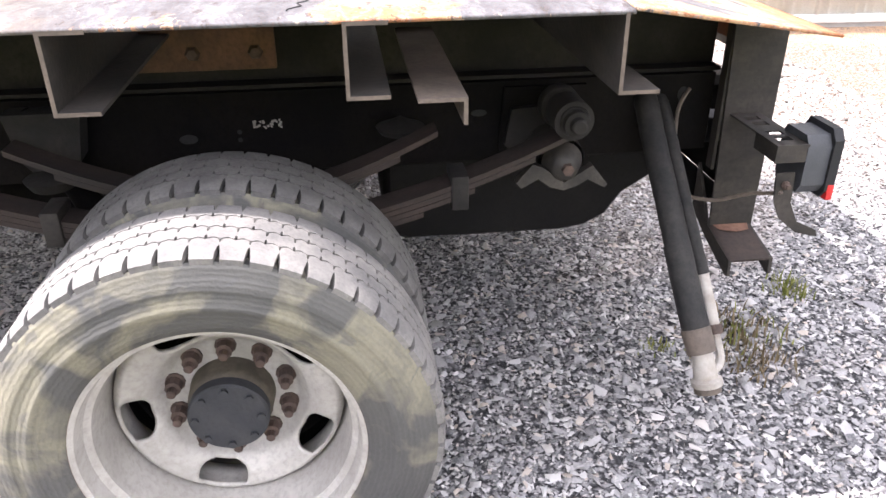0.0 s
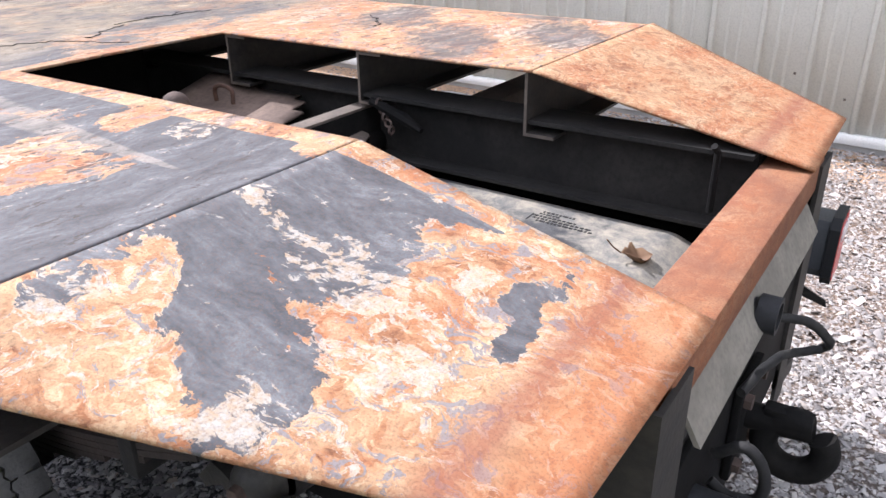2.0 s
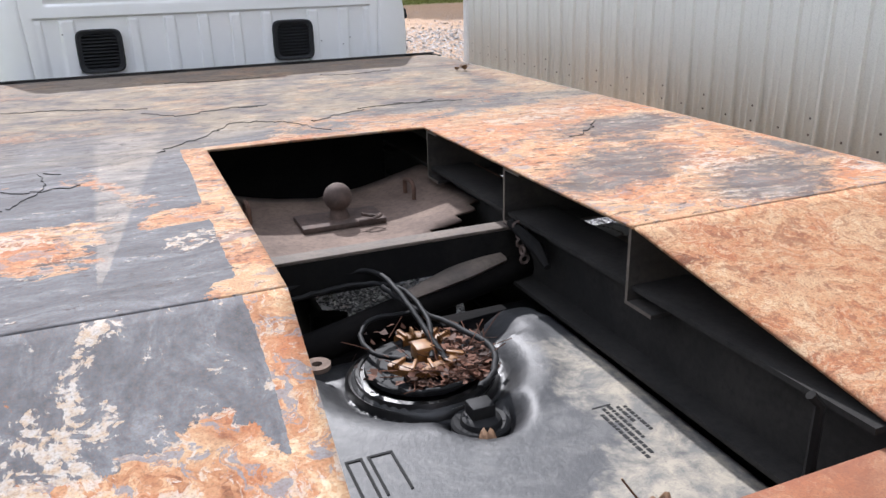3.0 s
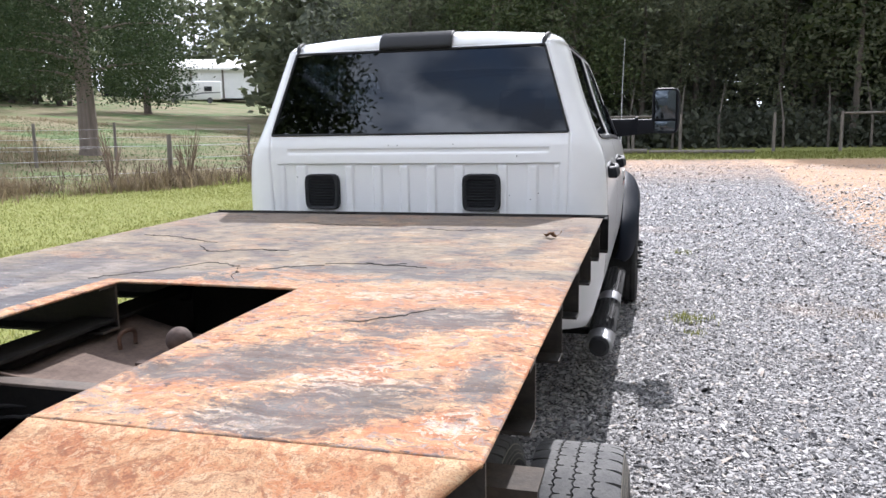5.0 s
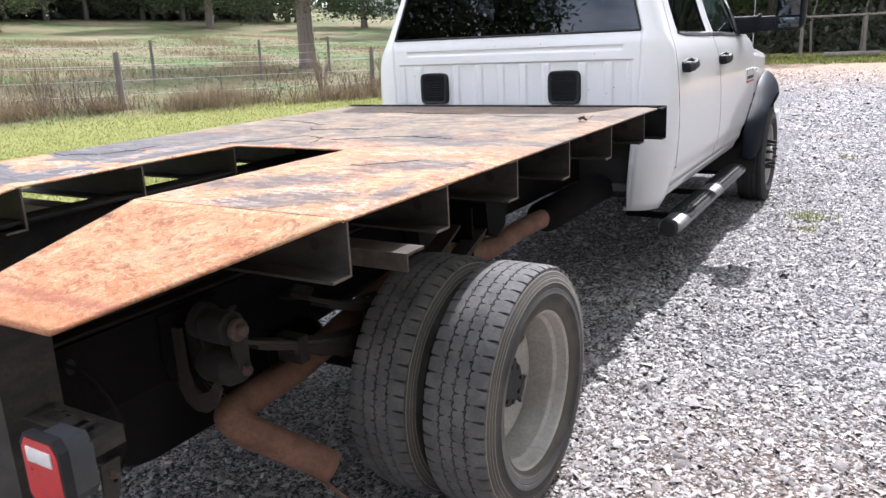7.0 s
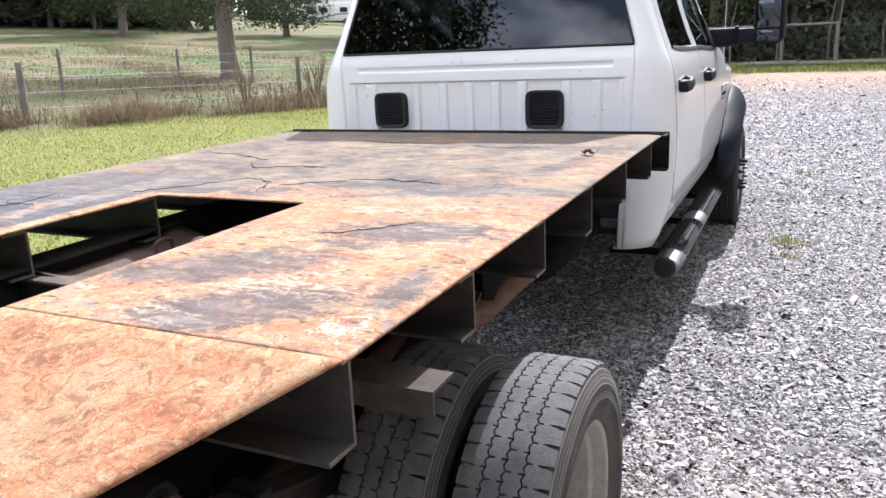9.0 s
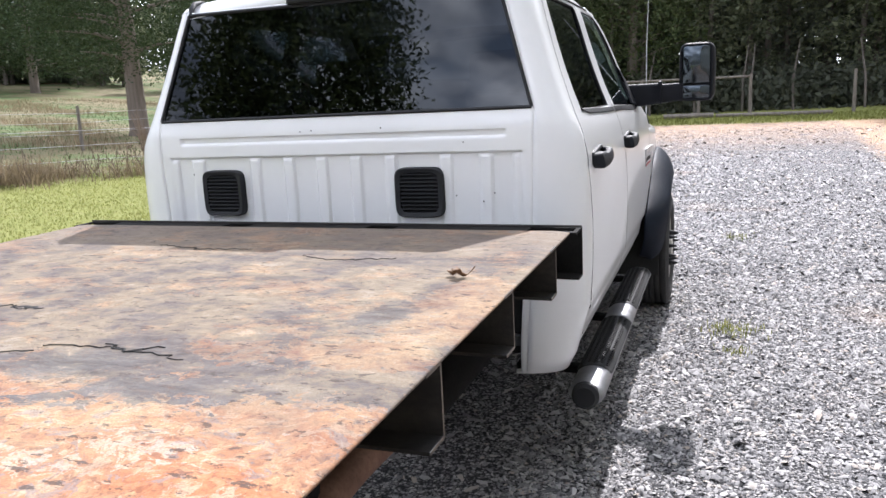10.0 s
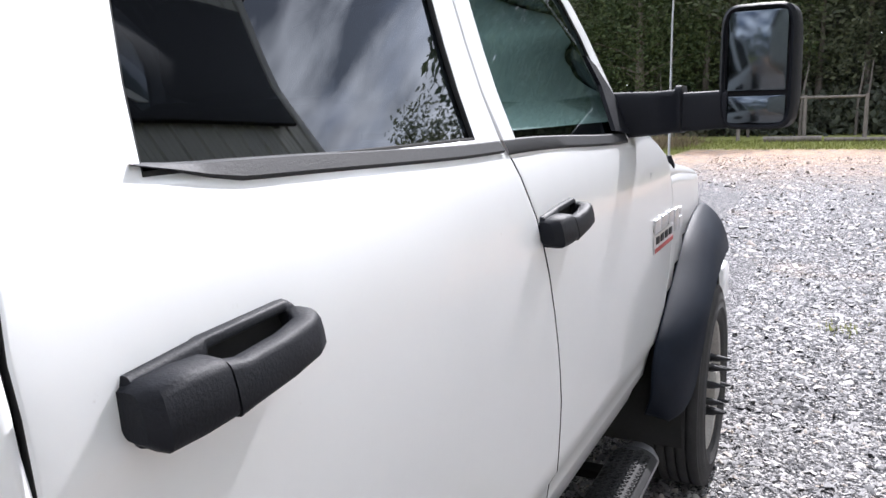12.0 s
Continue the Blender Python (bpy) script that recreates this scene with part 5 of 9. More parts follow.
# leaves and twigs gathered on the tank
def dead_leaf(name, at, size, rz, label, seed, parent=None):
    r = random.Random(seed)
    gm = Geo()
    n = 11
    rows = []
    for i in range(n):
        t = i / (n - 1)
        w = size * 0.42 * math.sin(math.pi * min(1, t * 1.02 + 0.02)) * (0.7 + 0.5 * abs(math.sin(t * 9 + seed)))
        curl = size * 0.35 * (t - 0.5) ** 2 + size * 0.15 * math.sin(t * 5 + seed)
        y = size * (t - 0.5)
        rows.append([(-w, y, curl + w * 0.7), (-w * 0.5, y, curl + w * 0.2), (0, y, curl), (w * 0.5, y, curl + w * 0.3), (w, y, curl + w * 0.9)])
    gm.grid(rows)
    gm.tube([(0, size * 0.5, curl), (size * 0.05, size * 0.75, curl + size * 0.2), (size * 0.02, size * 0.95, curl + size * 0.45)], size * 0.018, 5)
    low = min(p[2] for p in gm.v)
    gm.v = [(p[0], p[1], p[2] - low) for p in gm.v]
    ob = part(name, gm, M["dead_leaf"], parent, "", 60, pose(*at, 0, 0, rz))
    return tagged(solid(ob, 0.0008, 0), label, "leaf")


dead_leaf("dead_leaf", (-0.005, -0.050, 0.812), 0.050, 70, "curled tan dead leaf on the fuel tank valve", 5)
dead_leaf("dead_leaf", (0.125, -0.315, 0.829), 0.062, 40, "curled pale dead leaf lying on the fuel tank", 3)
dead_leaf("dead_leaf", (0.851, 1.951, DZ + 0.001), 0.040, -60, "curled dead leaf with stem lying on the deck", 7)
dead_leaf("dead_leaf", (0.828, 1.963, DZ + 0.001), 0.030, 200, "curled dead leaf with stem lying on the deck", 9)
lit = Geo()
rr = random.Random(11)
for i in range(420):
    # most of it heaped in front of the pump and beside it, the rest scattered round the ring
    ox, oy, ex, ey = ((0.030, -0.085, 0.085, 0.036), (0.085, -0.01, 0.035, 0.085), (0.0, 0.0, 0.14, 0.14))[0 if i % 10 < 5 else 1 if i % 10 < 8 else 2]
    a, d = rr.uniform(0, 6.28), math.sqrt(rr.random())
    x, y, z = PC[0] + ox + ex * d * math.cos(a), PC[1] + oy + ey * d * math.sin(a), 0.846 + rr.uniform(0, 0.042) * (1 - d * 0.6)
    if i % 7:
        s_ = rr.uniform(0.006, 0.02)
        b = rr.uniform(0, 6.28)
        lit.add([(x, y, z), (x + s_ * math.cos(b), y + s_ * math.sin(b), z + rr.uniform(0, 0.008)), (x + s_ * math.cos(b + 1), y + s_ * math.sin(b + 1), z + rr.uniform(-0.002, 0.008)), (x + s_ * 0.6 * math.cos(b + 1.6), y + s_ * 0.6 * math.sin(b + 1.6), z)], [(0, 1, 2, 3)])
    else:
        b, L_ = rr.uniform(0, 6.28), rr.uniform(0.03, 0.09)
        lit.tube([(x, y, z), (x + L_ * math.cos(b), y + L_ * math.sin(b), z + rr.uniform(0, 0.05))], 0.0010, 4)
tagged(part("leaf_litter", lit, M["litter"]), "crumbled leaves and twigs on the fuel pump", "leaf litter", kind="stuff")

# -- hitch in the opening --
angle = Geo().box(-0.352, 0.352, 0.463, 0.508, 0.977, 0.985, 0.002)
ca_ = part("cross_angle", angle, M["channel_edge"], truck, "worn steel angle across the opening")
# web near-black below the pale worn flange: its shade is put into the colour
part("angle_web", Geo().box(-0.352, 0.352, 0.463, 0.471, 0.90, 0.976), M["black"], ca_)
rows = []
for i in range(13):
    y = 0.505 + (1.05 - 0.505) * i / 12
    r = []
    for j in range(25):
        x = -0.345 + 0.69 * j / 24
        z = 0.936 + 0.030 * max(0, (abs(x) - 0.12) / 0.22) ** 1.2 + 0.035 * max(0, (i - 8) / 4) * abs(x) / 0.3 + 0.036 * max(0, 1 - i / 1.6)
        r.append((x, y, z))
    rows.append(r)
pan = part("hitch_pan", Geo().grid(rows, lambda i, j: (x_ := -0.345 + 0.69 * (j + 0.5) / 24) > 0.12 and i < 1 + (x_ - 0.12) * 16), M["pan"], truck, "dusty rust-brown steel pan")
solid(pan, 0.006)
bp = Geo().box(-0.105, 0.105, 0.752, 0.868, 0.937, 0.951, 0.003)
part("ball_plate", bp, M["nut"], truck)
hb = Geo().lathe([(0.951, 0.026), (0.966, 0.022), (0.974, 0.020), (0.980, 0.024)], 24, "z", (-0.002, 0.807, 0))
hb.ball((-0.002, 0.807, 1.004), 0.035, 14)
part("hitch_ball", hb, M["nut"], truck, "rusty steel hitch ball", 60)
for bx, by in ((-0.215, 0.87), (0.215, 0.885)):
    part("loop_bolt", Geo().tube(wavy([(bx, by - 0.03, 0.955), (bx, by - 0.03, 0.99), (bx, by, 1.0), (bx, by + 0.035, 0.99), (bx, by + 0.035, 0.955)], 1, 0), 0.006, 8), M["rust_dark"], truck)
part("safety_pin", Geo().tube(wavy([(0.03, 0.735, 0.956), (0.06, 0.725, 0.962), (0.085, 0.738, 0.965), (0.07, 0.752, 0.96), (0.04, 0.745, 0.97)], 2, 0.002), 0.004, 6), M["nut"], truck)
for i in range(5):
    x = 0.292
    a = Geo().lathe([(-0.004, 0.010), (0, 0.013), (0.004, 0.010), (0, 0.006)], 12, "x" if i % 2 else "y", (x, 0.42 - i * 0.009, 1.0 - i * 0.016), True)
    part("chain_link", a, M["nut"], truck)
part("latch_pin", Geo().tube([(0.285, 0.44, 1.005), (0.31, 0.36, 0.965), (0.30, 0.30, 0.945)], [0.010, 0.016, 0.007], 8), M["black"], truck)

# dark tube and brackets across above the axle
ct = Geo().tube([(-0.36, 0.36, 0.80), (-0.1, 0.40, 0.835), (0.05, 0.42, 0.86), (0.36, 0.48, 0.885)], 0.033, 14)
part("cross_tube", ct, M["frame_black"], truck)
part("pressed_arm", Geo().tube([(0.03, 0.41, 0.888), (0.16, 0.44, 0.905), (0.27, 0.475, 0.915)], [0.02, 0.034, 0.034], 12, flat=0.4), M["channel_edge"], truck, "dusty pressed steel arm")
for x, y in ((-0.10, 0.62), (0.10, 0.60), (0.20, 0.66)):
    part("bracket", Geo().tube([(x, y, 0.55), (x + 0.02, y + 0.05, 0.76)], 0.045, 14), M["frame_black"], truck)

# -- filler hoses pointing stiffly down and out at the rear --
big = wavy([(-0.38, -0.262, 0.772), (-0.412, -0.264, 0.792), (-0.455, -0.262, 0.775), (-0.52, -0.262, 0.712), (-0.61, -0.264, 0.630), (-0.70, -0.268, 0.540), (-0.80, -0.281, 0.410), (-0.835, -0.287, 0.364)], 21, 0.0015, 8)
hose = part("filler_hose", Geo().tube(big, 0.030, 18), M["hose"], truck, "black rubber filler hose pointing down and out", 60)
sleeve = Geo()
sleeve.tube([(-0.712, -0.269, 0.523), (-0.80, -0.281, 0.410), (-0.836, -0.288, 0.362)], 0.0325, 18)
part("hose_sleeve", sleeve, M["hose"], hose, "black ribbed sleeve", 60)
part("hose_clamp", Geo().tube([(-0.832, -0.286, 0.368), (-0.862, -0.297, 0.318)], 0.034, 18), M["channel_edge"], hose, "worn metal collar", 50)
part("filler_neck", Geo().tube([(-0.858, -0.296, 0.325), (-0.872, -0.302, 0.290), (-0.884, -0.306, 0.262), (-0.886, -0.307, 0.258), (-0.890, -0.309, 0.246)], [0.024, 0.026, 0.028, 0.036, 0.036], 18), M["white_plastic"], hose, "dirty white plastic end", 40)
part("neck_ring", Geo().tube([(-0.889, -0.308, 0.248), (-0.896, -0.311, 0.230)], [0.031, 0.031], 18, caps=False), M["channel_edge"], hose, smooth=40)
part("neck_mouth", Geo().tube([(-0.893, -0.310, 0.238), (-0.8945, -0.3105, 0.235)], 0.027, 16), M["gap"], hose)
small = wavy([(-0.38, -0.300, 0.775), (-0.412, -0.304, 0.790), (-0.455, -0.306, 0.765), (-0.55, -0.306, 0.680), (-0.669, -0.312, 0.560), (-0.738, -0.330, 0.455)], 22, 0.0015, 8)
hose2 = part("vent_hose", Geo().tube(small, 0.018, 14), M["hose"], truck, "thin black vent hose", 60)
part("vent_tube", Geo().tube([(-0.732, -0.329, 0.464), (-0.785, -0.340, 0.385), (-0.812, -0.345, 0.345)], [0.016, 0.016, 0.015], 14), M["white_plastic"], hose2, "dirty pale plastic tube", 50)
part("vent_clamp", Geo().tube([(-0.806, -0.344, 0.355), (-0.818, -0.346, 0.336)], 0.019, 12), M["nut"], hose2)
part("vent_end", Geo().tube(wavy([(-0.814, -0.345, 0.343), (-0.838, -0.352, 0.305), (-0.852, -0.352, 0.282), (-0.862, -0.338, 0.268), (-0.862, -0.318, 0.270)], 3, 0.0), 0.0105, 10), M["white_plastic"], hose2, "dirty white plastic elbow")

# -- rear uprights with light brackets --
for s in (-1, 1):
    def span(a_, b_):
        return min(s * a_, s * b_), max(s * a_, s * b_)
    up = Geo()
    up.prism([(-0.432, 0.985), (-0.560, 0.985), (-0.560, 0.455), (-0.452, 0.455)], "x", *span(0.500, 0.508))
    post = part("light_post", up, M["channel"], truck, "dark worn steel upright")
    part("rear_plate", Geo().box(*span(0.40, 0.508), -0.568, -0.560, 0.40, 0.985), M["channel"], post)
    part("inner_lip", Geo().box(*span(0.470, 0.500), -0.440, -0.432, 0.62, 0.985), M["channel"], post)
    # foot: a bent plate with hanging triangular cheeks, bare rust at the bend
    foot = Geo()
    foot.add([(s * x, y, z) for x, y, z in ((0.500, -0.452, 0.462), (0.500, -0.562, 0.462), (0.640, -0.562, 0.428), (0.640, -0.448, 0.428), (0.500, -0.452, 0.456), (0.500, -0.562, 0.456), (0.640, -0.562, 0.422), (0.640, -0.448, 0.422))], [(0, 1, 2, 3), (4, 7, 6, 5), (0, 4, 5, 1), (1, 5, 6, 2), (2, 6, 7, 3), (3, 7, 4, 0)])
    ft_ = part("post_foot", foot, M["spring"], post, "rusty bent foot plate")
    for yy in (-0.562, -0.452):
        ck = Geo().prism([(s * 0.40, 0.60 if yy > -0.5 else 0.52), (s * 0.500, 0.462), (s * 0.640, 0.428), (s * 0.645, 0.385), (s * 0.632, 0.382), (s * 0.50, 0.425), (s * 0.40, 0.47)], "y", yy - 0.004, yy + 0.004)
        part("foot_cheek", ck, M["channel"], post)
    part("foot_rust", Geo().add([(s * x, y, z) for x, y, z in ((0.506, -0.458, 0.4645), (0.506, -0.556, 0.4645), (0.535, -0.548, 0.4580), (0.541, -0.512, 0.4565), (0.530, -0.470, 0.4590))], [(0, 1, 2, 3, 4)]), M["exhaust"], ft_)
    br = Geo()
    zt = 0.769
    # slotted top flange, falling a little outward
    for a_, b_ in ((0.505, 0.535), (0.560, 0.575), (0.600, 0.640), (0.665, 0.680), (0.705, 0.735)):
        br.box(*span(a_, b_), -0.515, -0.470, zt - 0.004, zt)
    br.box(*span(0.505, 0.735), -0.474, -0.455, zt - 0.004, zt)
    br.box(*span(0.505, 0.735), -0.532, -0.511, zt - 0.004, zt)
    part("end_lip", Geo().box(*span(0.735, 0.739), -0.532, -0.455, 0.728, zt), M["channel"], post)
    part("front_lip", Geo().box(*span(0.640, 0.735), -0.459, -0.455, 0.730, zt - 0.004), M["channel"], post)
    part("bracket_arm", Geo().prism([(-0.470, 0.70), (-0.515, 0.70), (-0.520, 0.625), (-0.545, 0.575), (-0.600, 0.548), (-0.604, 0.532), (-0.545, 0.548), (-0.500, 0.585), (-0.478, 0.630)], "x", *span(0.726, 0.732)), M["channel"], post, "curved steel arm")
    lbk = part("light_bracket", br, M["channel"], post, "dark worn slotted light bracket")
    part("bracket_bolt", Geo().lathe([(s * 0.733, 0.010), (s * 0.742, 0.010), (s * 0.744, 0.006), (s * 0.752, 0.006), (s * 0.752, 0.0001)], 6, "x", (0, -0.495, 0.672)), M["nut"], lbk)
    cx = s * 0.684
    hw = 0.064
    def box8(k, z0, z1, y0, y1):
        q = Geo()
        return q.prism([(cx - hw * k, z0 + 0.022), (cx - hw * k, z1 - 0.024), (cx - hw * k * 0.72, z1), (cx + hw * k * 0.72, z1), (cx + hw * k, z1 - 0.024), (cx + hw * k, z0 + 0.022), (cx + hw * k * 0.72, z0), (cx - hw * k * 0.72, z0)], "y", y0, y1)
    lamp = part("tail_light", box8(0.88, 0.648, 0.786, -0.528, -0.584), M["lamp_box"], truck, "black tail light box with red lens")
    part("bezel", box8(1.0, 0.636, 0.800, -0.584, -0.606), M["plastic"], lamp)
    part("lens", box8(0.90, 0.644, 0.792, -0.600, -0.6075), M["lens"], lamp, "ribbed red lens")
    part("reverse_lens", Geo().box(cx - 0.040, cx + 0.040, -0.611, -0.607, 0.742, 0.774, 0.001), M["lens_clear"], lamp, "clear lens strip")
    part("side_reflector", Geo().box(*span(0.722, 0.750), -0.607, -0.590, 0.634, 0.672, 0.003), M["lens"], lamp, "red corner reflector")
    # left cable gets a pale colour for the light on it, right one stays black
    part("light_wire", Geo().tube(wavy([(s * 0.432, -0.375, 0.815), (s * 0.47, -0.335, 0.765), (s * 0.53, -0.320, 0.66), (s * 0.555, -0.345, 0.585), (s * 0.60, -0.40, 0.580), (s * 0.66, -0.45, 0.620), (s * 0.715, -0.480, 0.645), (s * 0.735, -0.490, 0.655)], 31, 0.002), 0.005, 8), M["channel_edge"] if s < 0 else M["black"], truck, "lamp cable, left one coloured as lit", 60)

# -- rear cross member, pintle hook, plugs --
rc = Geo().box(-0.40, 0.40, -0.56, -0.548, 0.50, 0.80, 0.003)
rc.box(-0.40, 0.40, -0.548, -0.44, 0.49, 0.50).box(-0.40, 0.40, -0.548, -0.44, 0.80, 0.81)
part("rear_cross_member", rc, M["black"], truck, "black steel rear cross member")
slope = Geo().prism([(-0.585, 0.862), (-0.577, 0.862), (-0.540, 0.930), (-0.548, 0.930)], "x", -0.38, 0.38)
part("sloping_sheet", slope, M["pale_sheet"], truck, "pale dusty sheet below the beam")
ph = Geo().box(-0.07, 0.07, -0.576, -0.561, 0.57, 0.75, 0.004)
hook = part("pintle_hook", ph, M["black"], truck, "heavy black pintle hook")
pr_ = []
for i in range(26):
    t = math.radians(25 + 310 * i / 25)
    pr_.append((0.0, -0.650 - 0.047 * math.cos(t - math.pi) * -1, 0.640 + 0.047 * math.sin(t)))
part("hook_ring", Geo().tube([(0, -0.565, 0.665), (0, -0.60, 0.668)] + [(0, -0.655 + 0.048 * math.cos(math.radians(120 - 12 * i)), 0.635 + 0.048 * math.sin(math.radians(120 - 12 * i))) for i in range(29)], 0.023, 12), M["black"], hook, smooth=60)
part("hook_latch", Geo().box(-0.016, 0.016, -0.645, -0.60, 0.682, 0.700, 0.006), M["black"], hook)
for bx in (-0.05, 0.05):
    for bz in (0.595, 0.725):
        part("bolt", Geo().lathe([(-0.576, 0.014), (-0.588, 0.014), (-0.588, 0.0001)], 6, "y", (bx, 0, bz)), M["nut"], hook)
plug = Geo().lathe([(-0.50, 0.020), (-0.565, 0.022), (-0.570, 0.030), (-0.60, 0.030), (-0.60, 0.022), (-0.575, 0.021), (-0.575, 0.0001)], 20, "y", (-0.045, 0, 0.885))
part("trailer_plug", plug, M["plastic"], truck, "black trailer socket")
part("plug_cable", Geo().tube(wavy([(-0.03, -0.57, 0.87), (0.03, -0.63, 0.85), (0.07, -0.66, 0.81), (0.10, -0.665, 0.78), (0.09, -0.64, 0.765), (0.02, -0.60, 0.775), (-0.10, -0.575, 0.77)], 5, 0.002), 0.008, 8), M["hose"], truck, smooth=60)
cam_ = Geo().lathe([(-0.50, 0.0001), (-0.50, 0.046), (-0.62, 0.046), (-0.62, 0.056), (-0.634, 0.056), (-0.634, 0.040), (-0.60, 0.036), (-0.60, 0.0001)], 24, "y", (-0.27, 0, 0.655))
part("receiver_cap", cam_, M["plastic"], truck, "round black socket")
for i in range(6):
    t = Geo().lathe([(-0.004, 0.009), (0, 0.012), (0.004, 0.009), (0, 0.006)], 10, "x" if i % 2 else "y", (-0.18, -0.60, 0.62 - i * 0.017), True)
    part("chain_link", t, M["nut"], truck)
part("safety_loop", Geo().tube(wavy([(-0.20, -0.57, 0.72), (-0.20, -0.61, 0.75), (-0.20, -0.64, 0.72), (-0.20, -0.64, 0.67), (-0.20, -0.60, 0.655), (-0.20, -0.57, 0.67)], 1, 0), 0.009, 8), M["hose"], truck, smooth=60)

# -- exhaust --
ex = wavy([(0.56, 2.16, 0.612), (0.55, 1.9, 0.612), (0.54, 1.55, 0.60), (0.50, 1.2, 0.66), (0.47, 0.9, 0.62), (0.475, 0.55, 0.55), (0.485, 0.33, 0.518), (0.50, 0.10, 0.515), (0.515, 0.03, 0.512), (0.545, 0.022, 0.490), (0.58, 0.05, 0.455), (0.74, 0.185, 0.318)], 8, 0, 8)
part("exhaust_pipe", Geo().tube(ex, 0.047, 24, caps=False), M["exhaust"], truck, "rust-brown exhaust pipe", 60)
solid(bpy.data.objects["exhaust_pipe"], 0.003)
part("muffler", Geo().tube([(0.55, 2.12, 0.61), (0.55, 2.20, 0.61), (0.55, 3.0, 0.61), (0.55, 3.06, 0.61)], [0.052, 0.10, 0.10, 0.06], 20, flat=0.8), M["frame_black"], truck)
part("pipe_bracket", Geo().box(0.44, 0.60, 1.33, 1.345, 0.60, 0.84, 0.003), M["frame_black"], truck)


# ---- wheels ----
def tyre_geo(n=96):
    """Tyre about the x axis, outer side +x, with shoulder and sidewall ribs."""
    t = Geo()
    R = 0.405
    prof = [(0.085, 0.256), (0.098, 0.262), (0.108, 0.285), (0.113, 0.31), (0.1145, 0.312), (0.1145, 0.318), (0.113, 0.32), (0.112, 0.345), (0.1125, 0.348), (0.111, 0.352), (0.108, 0.368), (0.105, 0.372), (0.104, 0.378), (0.101, 0.386), (0.097, R - 0.014), (0.094, R - 0.0165), (0.0, R - 0.0165)]
    prof = prof + [(-a, r) for a, r in prof[::-1][1:]]
    t.lathe(prof, n, "x")
    return t


def tread_geo(blocks=54):
    """Worn traction tread: four rows parted by thin zigzag grooves, short cross cuts beside them, tapering slots in the shoulders."""
    t = Geo()
    edges = [-0.100, -0.042, 0.0, 0.042, 0.100]
    w = 2 * math.pi / blocks
    amp, half = 0.0032, 0.0021
    steps = 8

    def zig(th):
        q = (2 * th / w) % 1.0
        return 4 * abs(q - 0.5) - 1
    centre = [(0.0, 0.050), (0.26, 0.040), (0.34, 0.0), (0.66, 0.0), (0.74, 0.040), (1.0, 0.050)]
    outer = [(0.0, 0.110), (0.22, 0.090), (0.50, 0.045), (0.66, 0.0), (0.80, 0.0), (0.86, 0.038), (1.0, 0.045)]
    for ri in range(4):
        a, b = edges[ri], edges[ri + 1]
        cols = centre if ri in (1, 2) else outer
        for k in range(blocks):
            t0 = (k + (0.5 if ri % 2 else 0)) * w
            grid_ = []
            for u, gap in cols:
                u_ = 1 - u if ri == 3 else u
                line = []
                for j in range(steps + 1):
                    th = t0 + w * (gap + (1 - 2 * gap) * j / steps)
                    za = 0.0 if ri == 0 else half + amp * zig(th)
                    zb = 0.0 if ri == 3 else -half + amp * zig(th)
                    x = (a + za) * (1 - u_) + (b + zb) * u_
                    r = 0.405 - 0.0075 * max(0, (abs(x) - 0.070) / 0.030) ** 2
                    line.append((x, r * math.cos(th), r * math.sin(th)))
                grid_.append(line)
            if ri == 3:
                grid_ = grid_[::-1]
            n = len(grid_)
            top = [p for line in grid_ for p in line]
            rim = [(i, 0) for i in range(n)] + [(n - 1, j) for j in range(1, steps + 1)] + [(i, steps) for i in range(n - 2, -1, -1)] + [(0, j) for j in range(steps - 1, 0, -1)]
            low = []
            for i, j in rim:
                x, y, z = grid_[i][j]
                f = 0.386 / math.hypot(y, z)
                low.append((x, y * f, z * f))
            fs = [(i * (steps + 1) + j, i * (steps + 1) + j + 1, (i + 1) * (steps + 1) + j + 1, (i + 1) * (steps + 1) + j) for i in range(n - 1) for j in range(steps)]
            m_ = len(top)
            for q in range(len(rim)):
                p = (q + 1) % len(rim)
                fs.append((rim[q][0] * (steps + 1) + rim[q][1], rim[p][0] * (steps + 1) + rim[p][1], m_ + p, m_ + q))
            t.add(top + low, fs)
    return t


def rib_tread_geo(n=96):
    t = Geo()
    for a, b in ((-0.098, -0.062), (-0.054, -0.022), (-0.014, 0.014), (0.022, 0.054), (0.062, 0.098)):
        t.lathe([(a, 0.392), (a, 0.403), (a + 0.003, 0.405), (b - 0.003, 0.405), (b, 0.403), (b, 0.392)], n, "x")
    return t


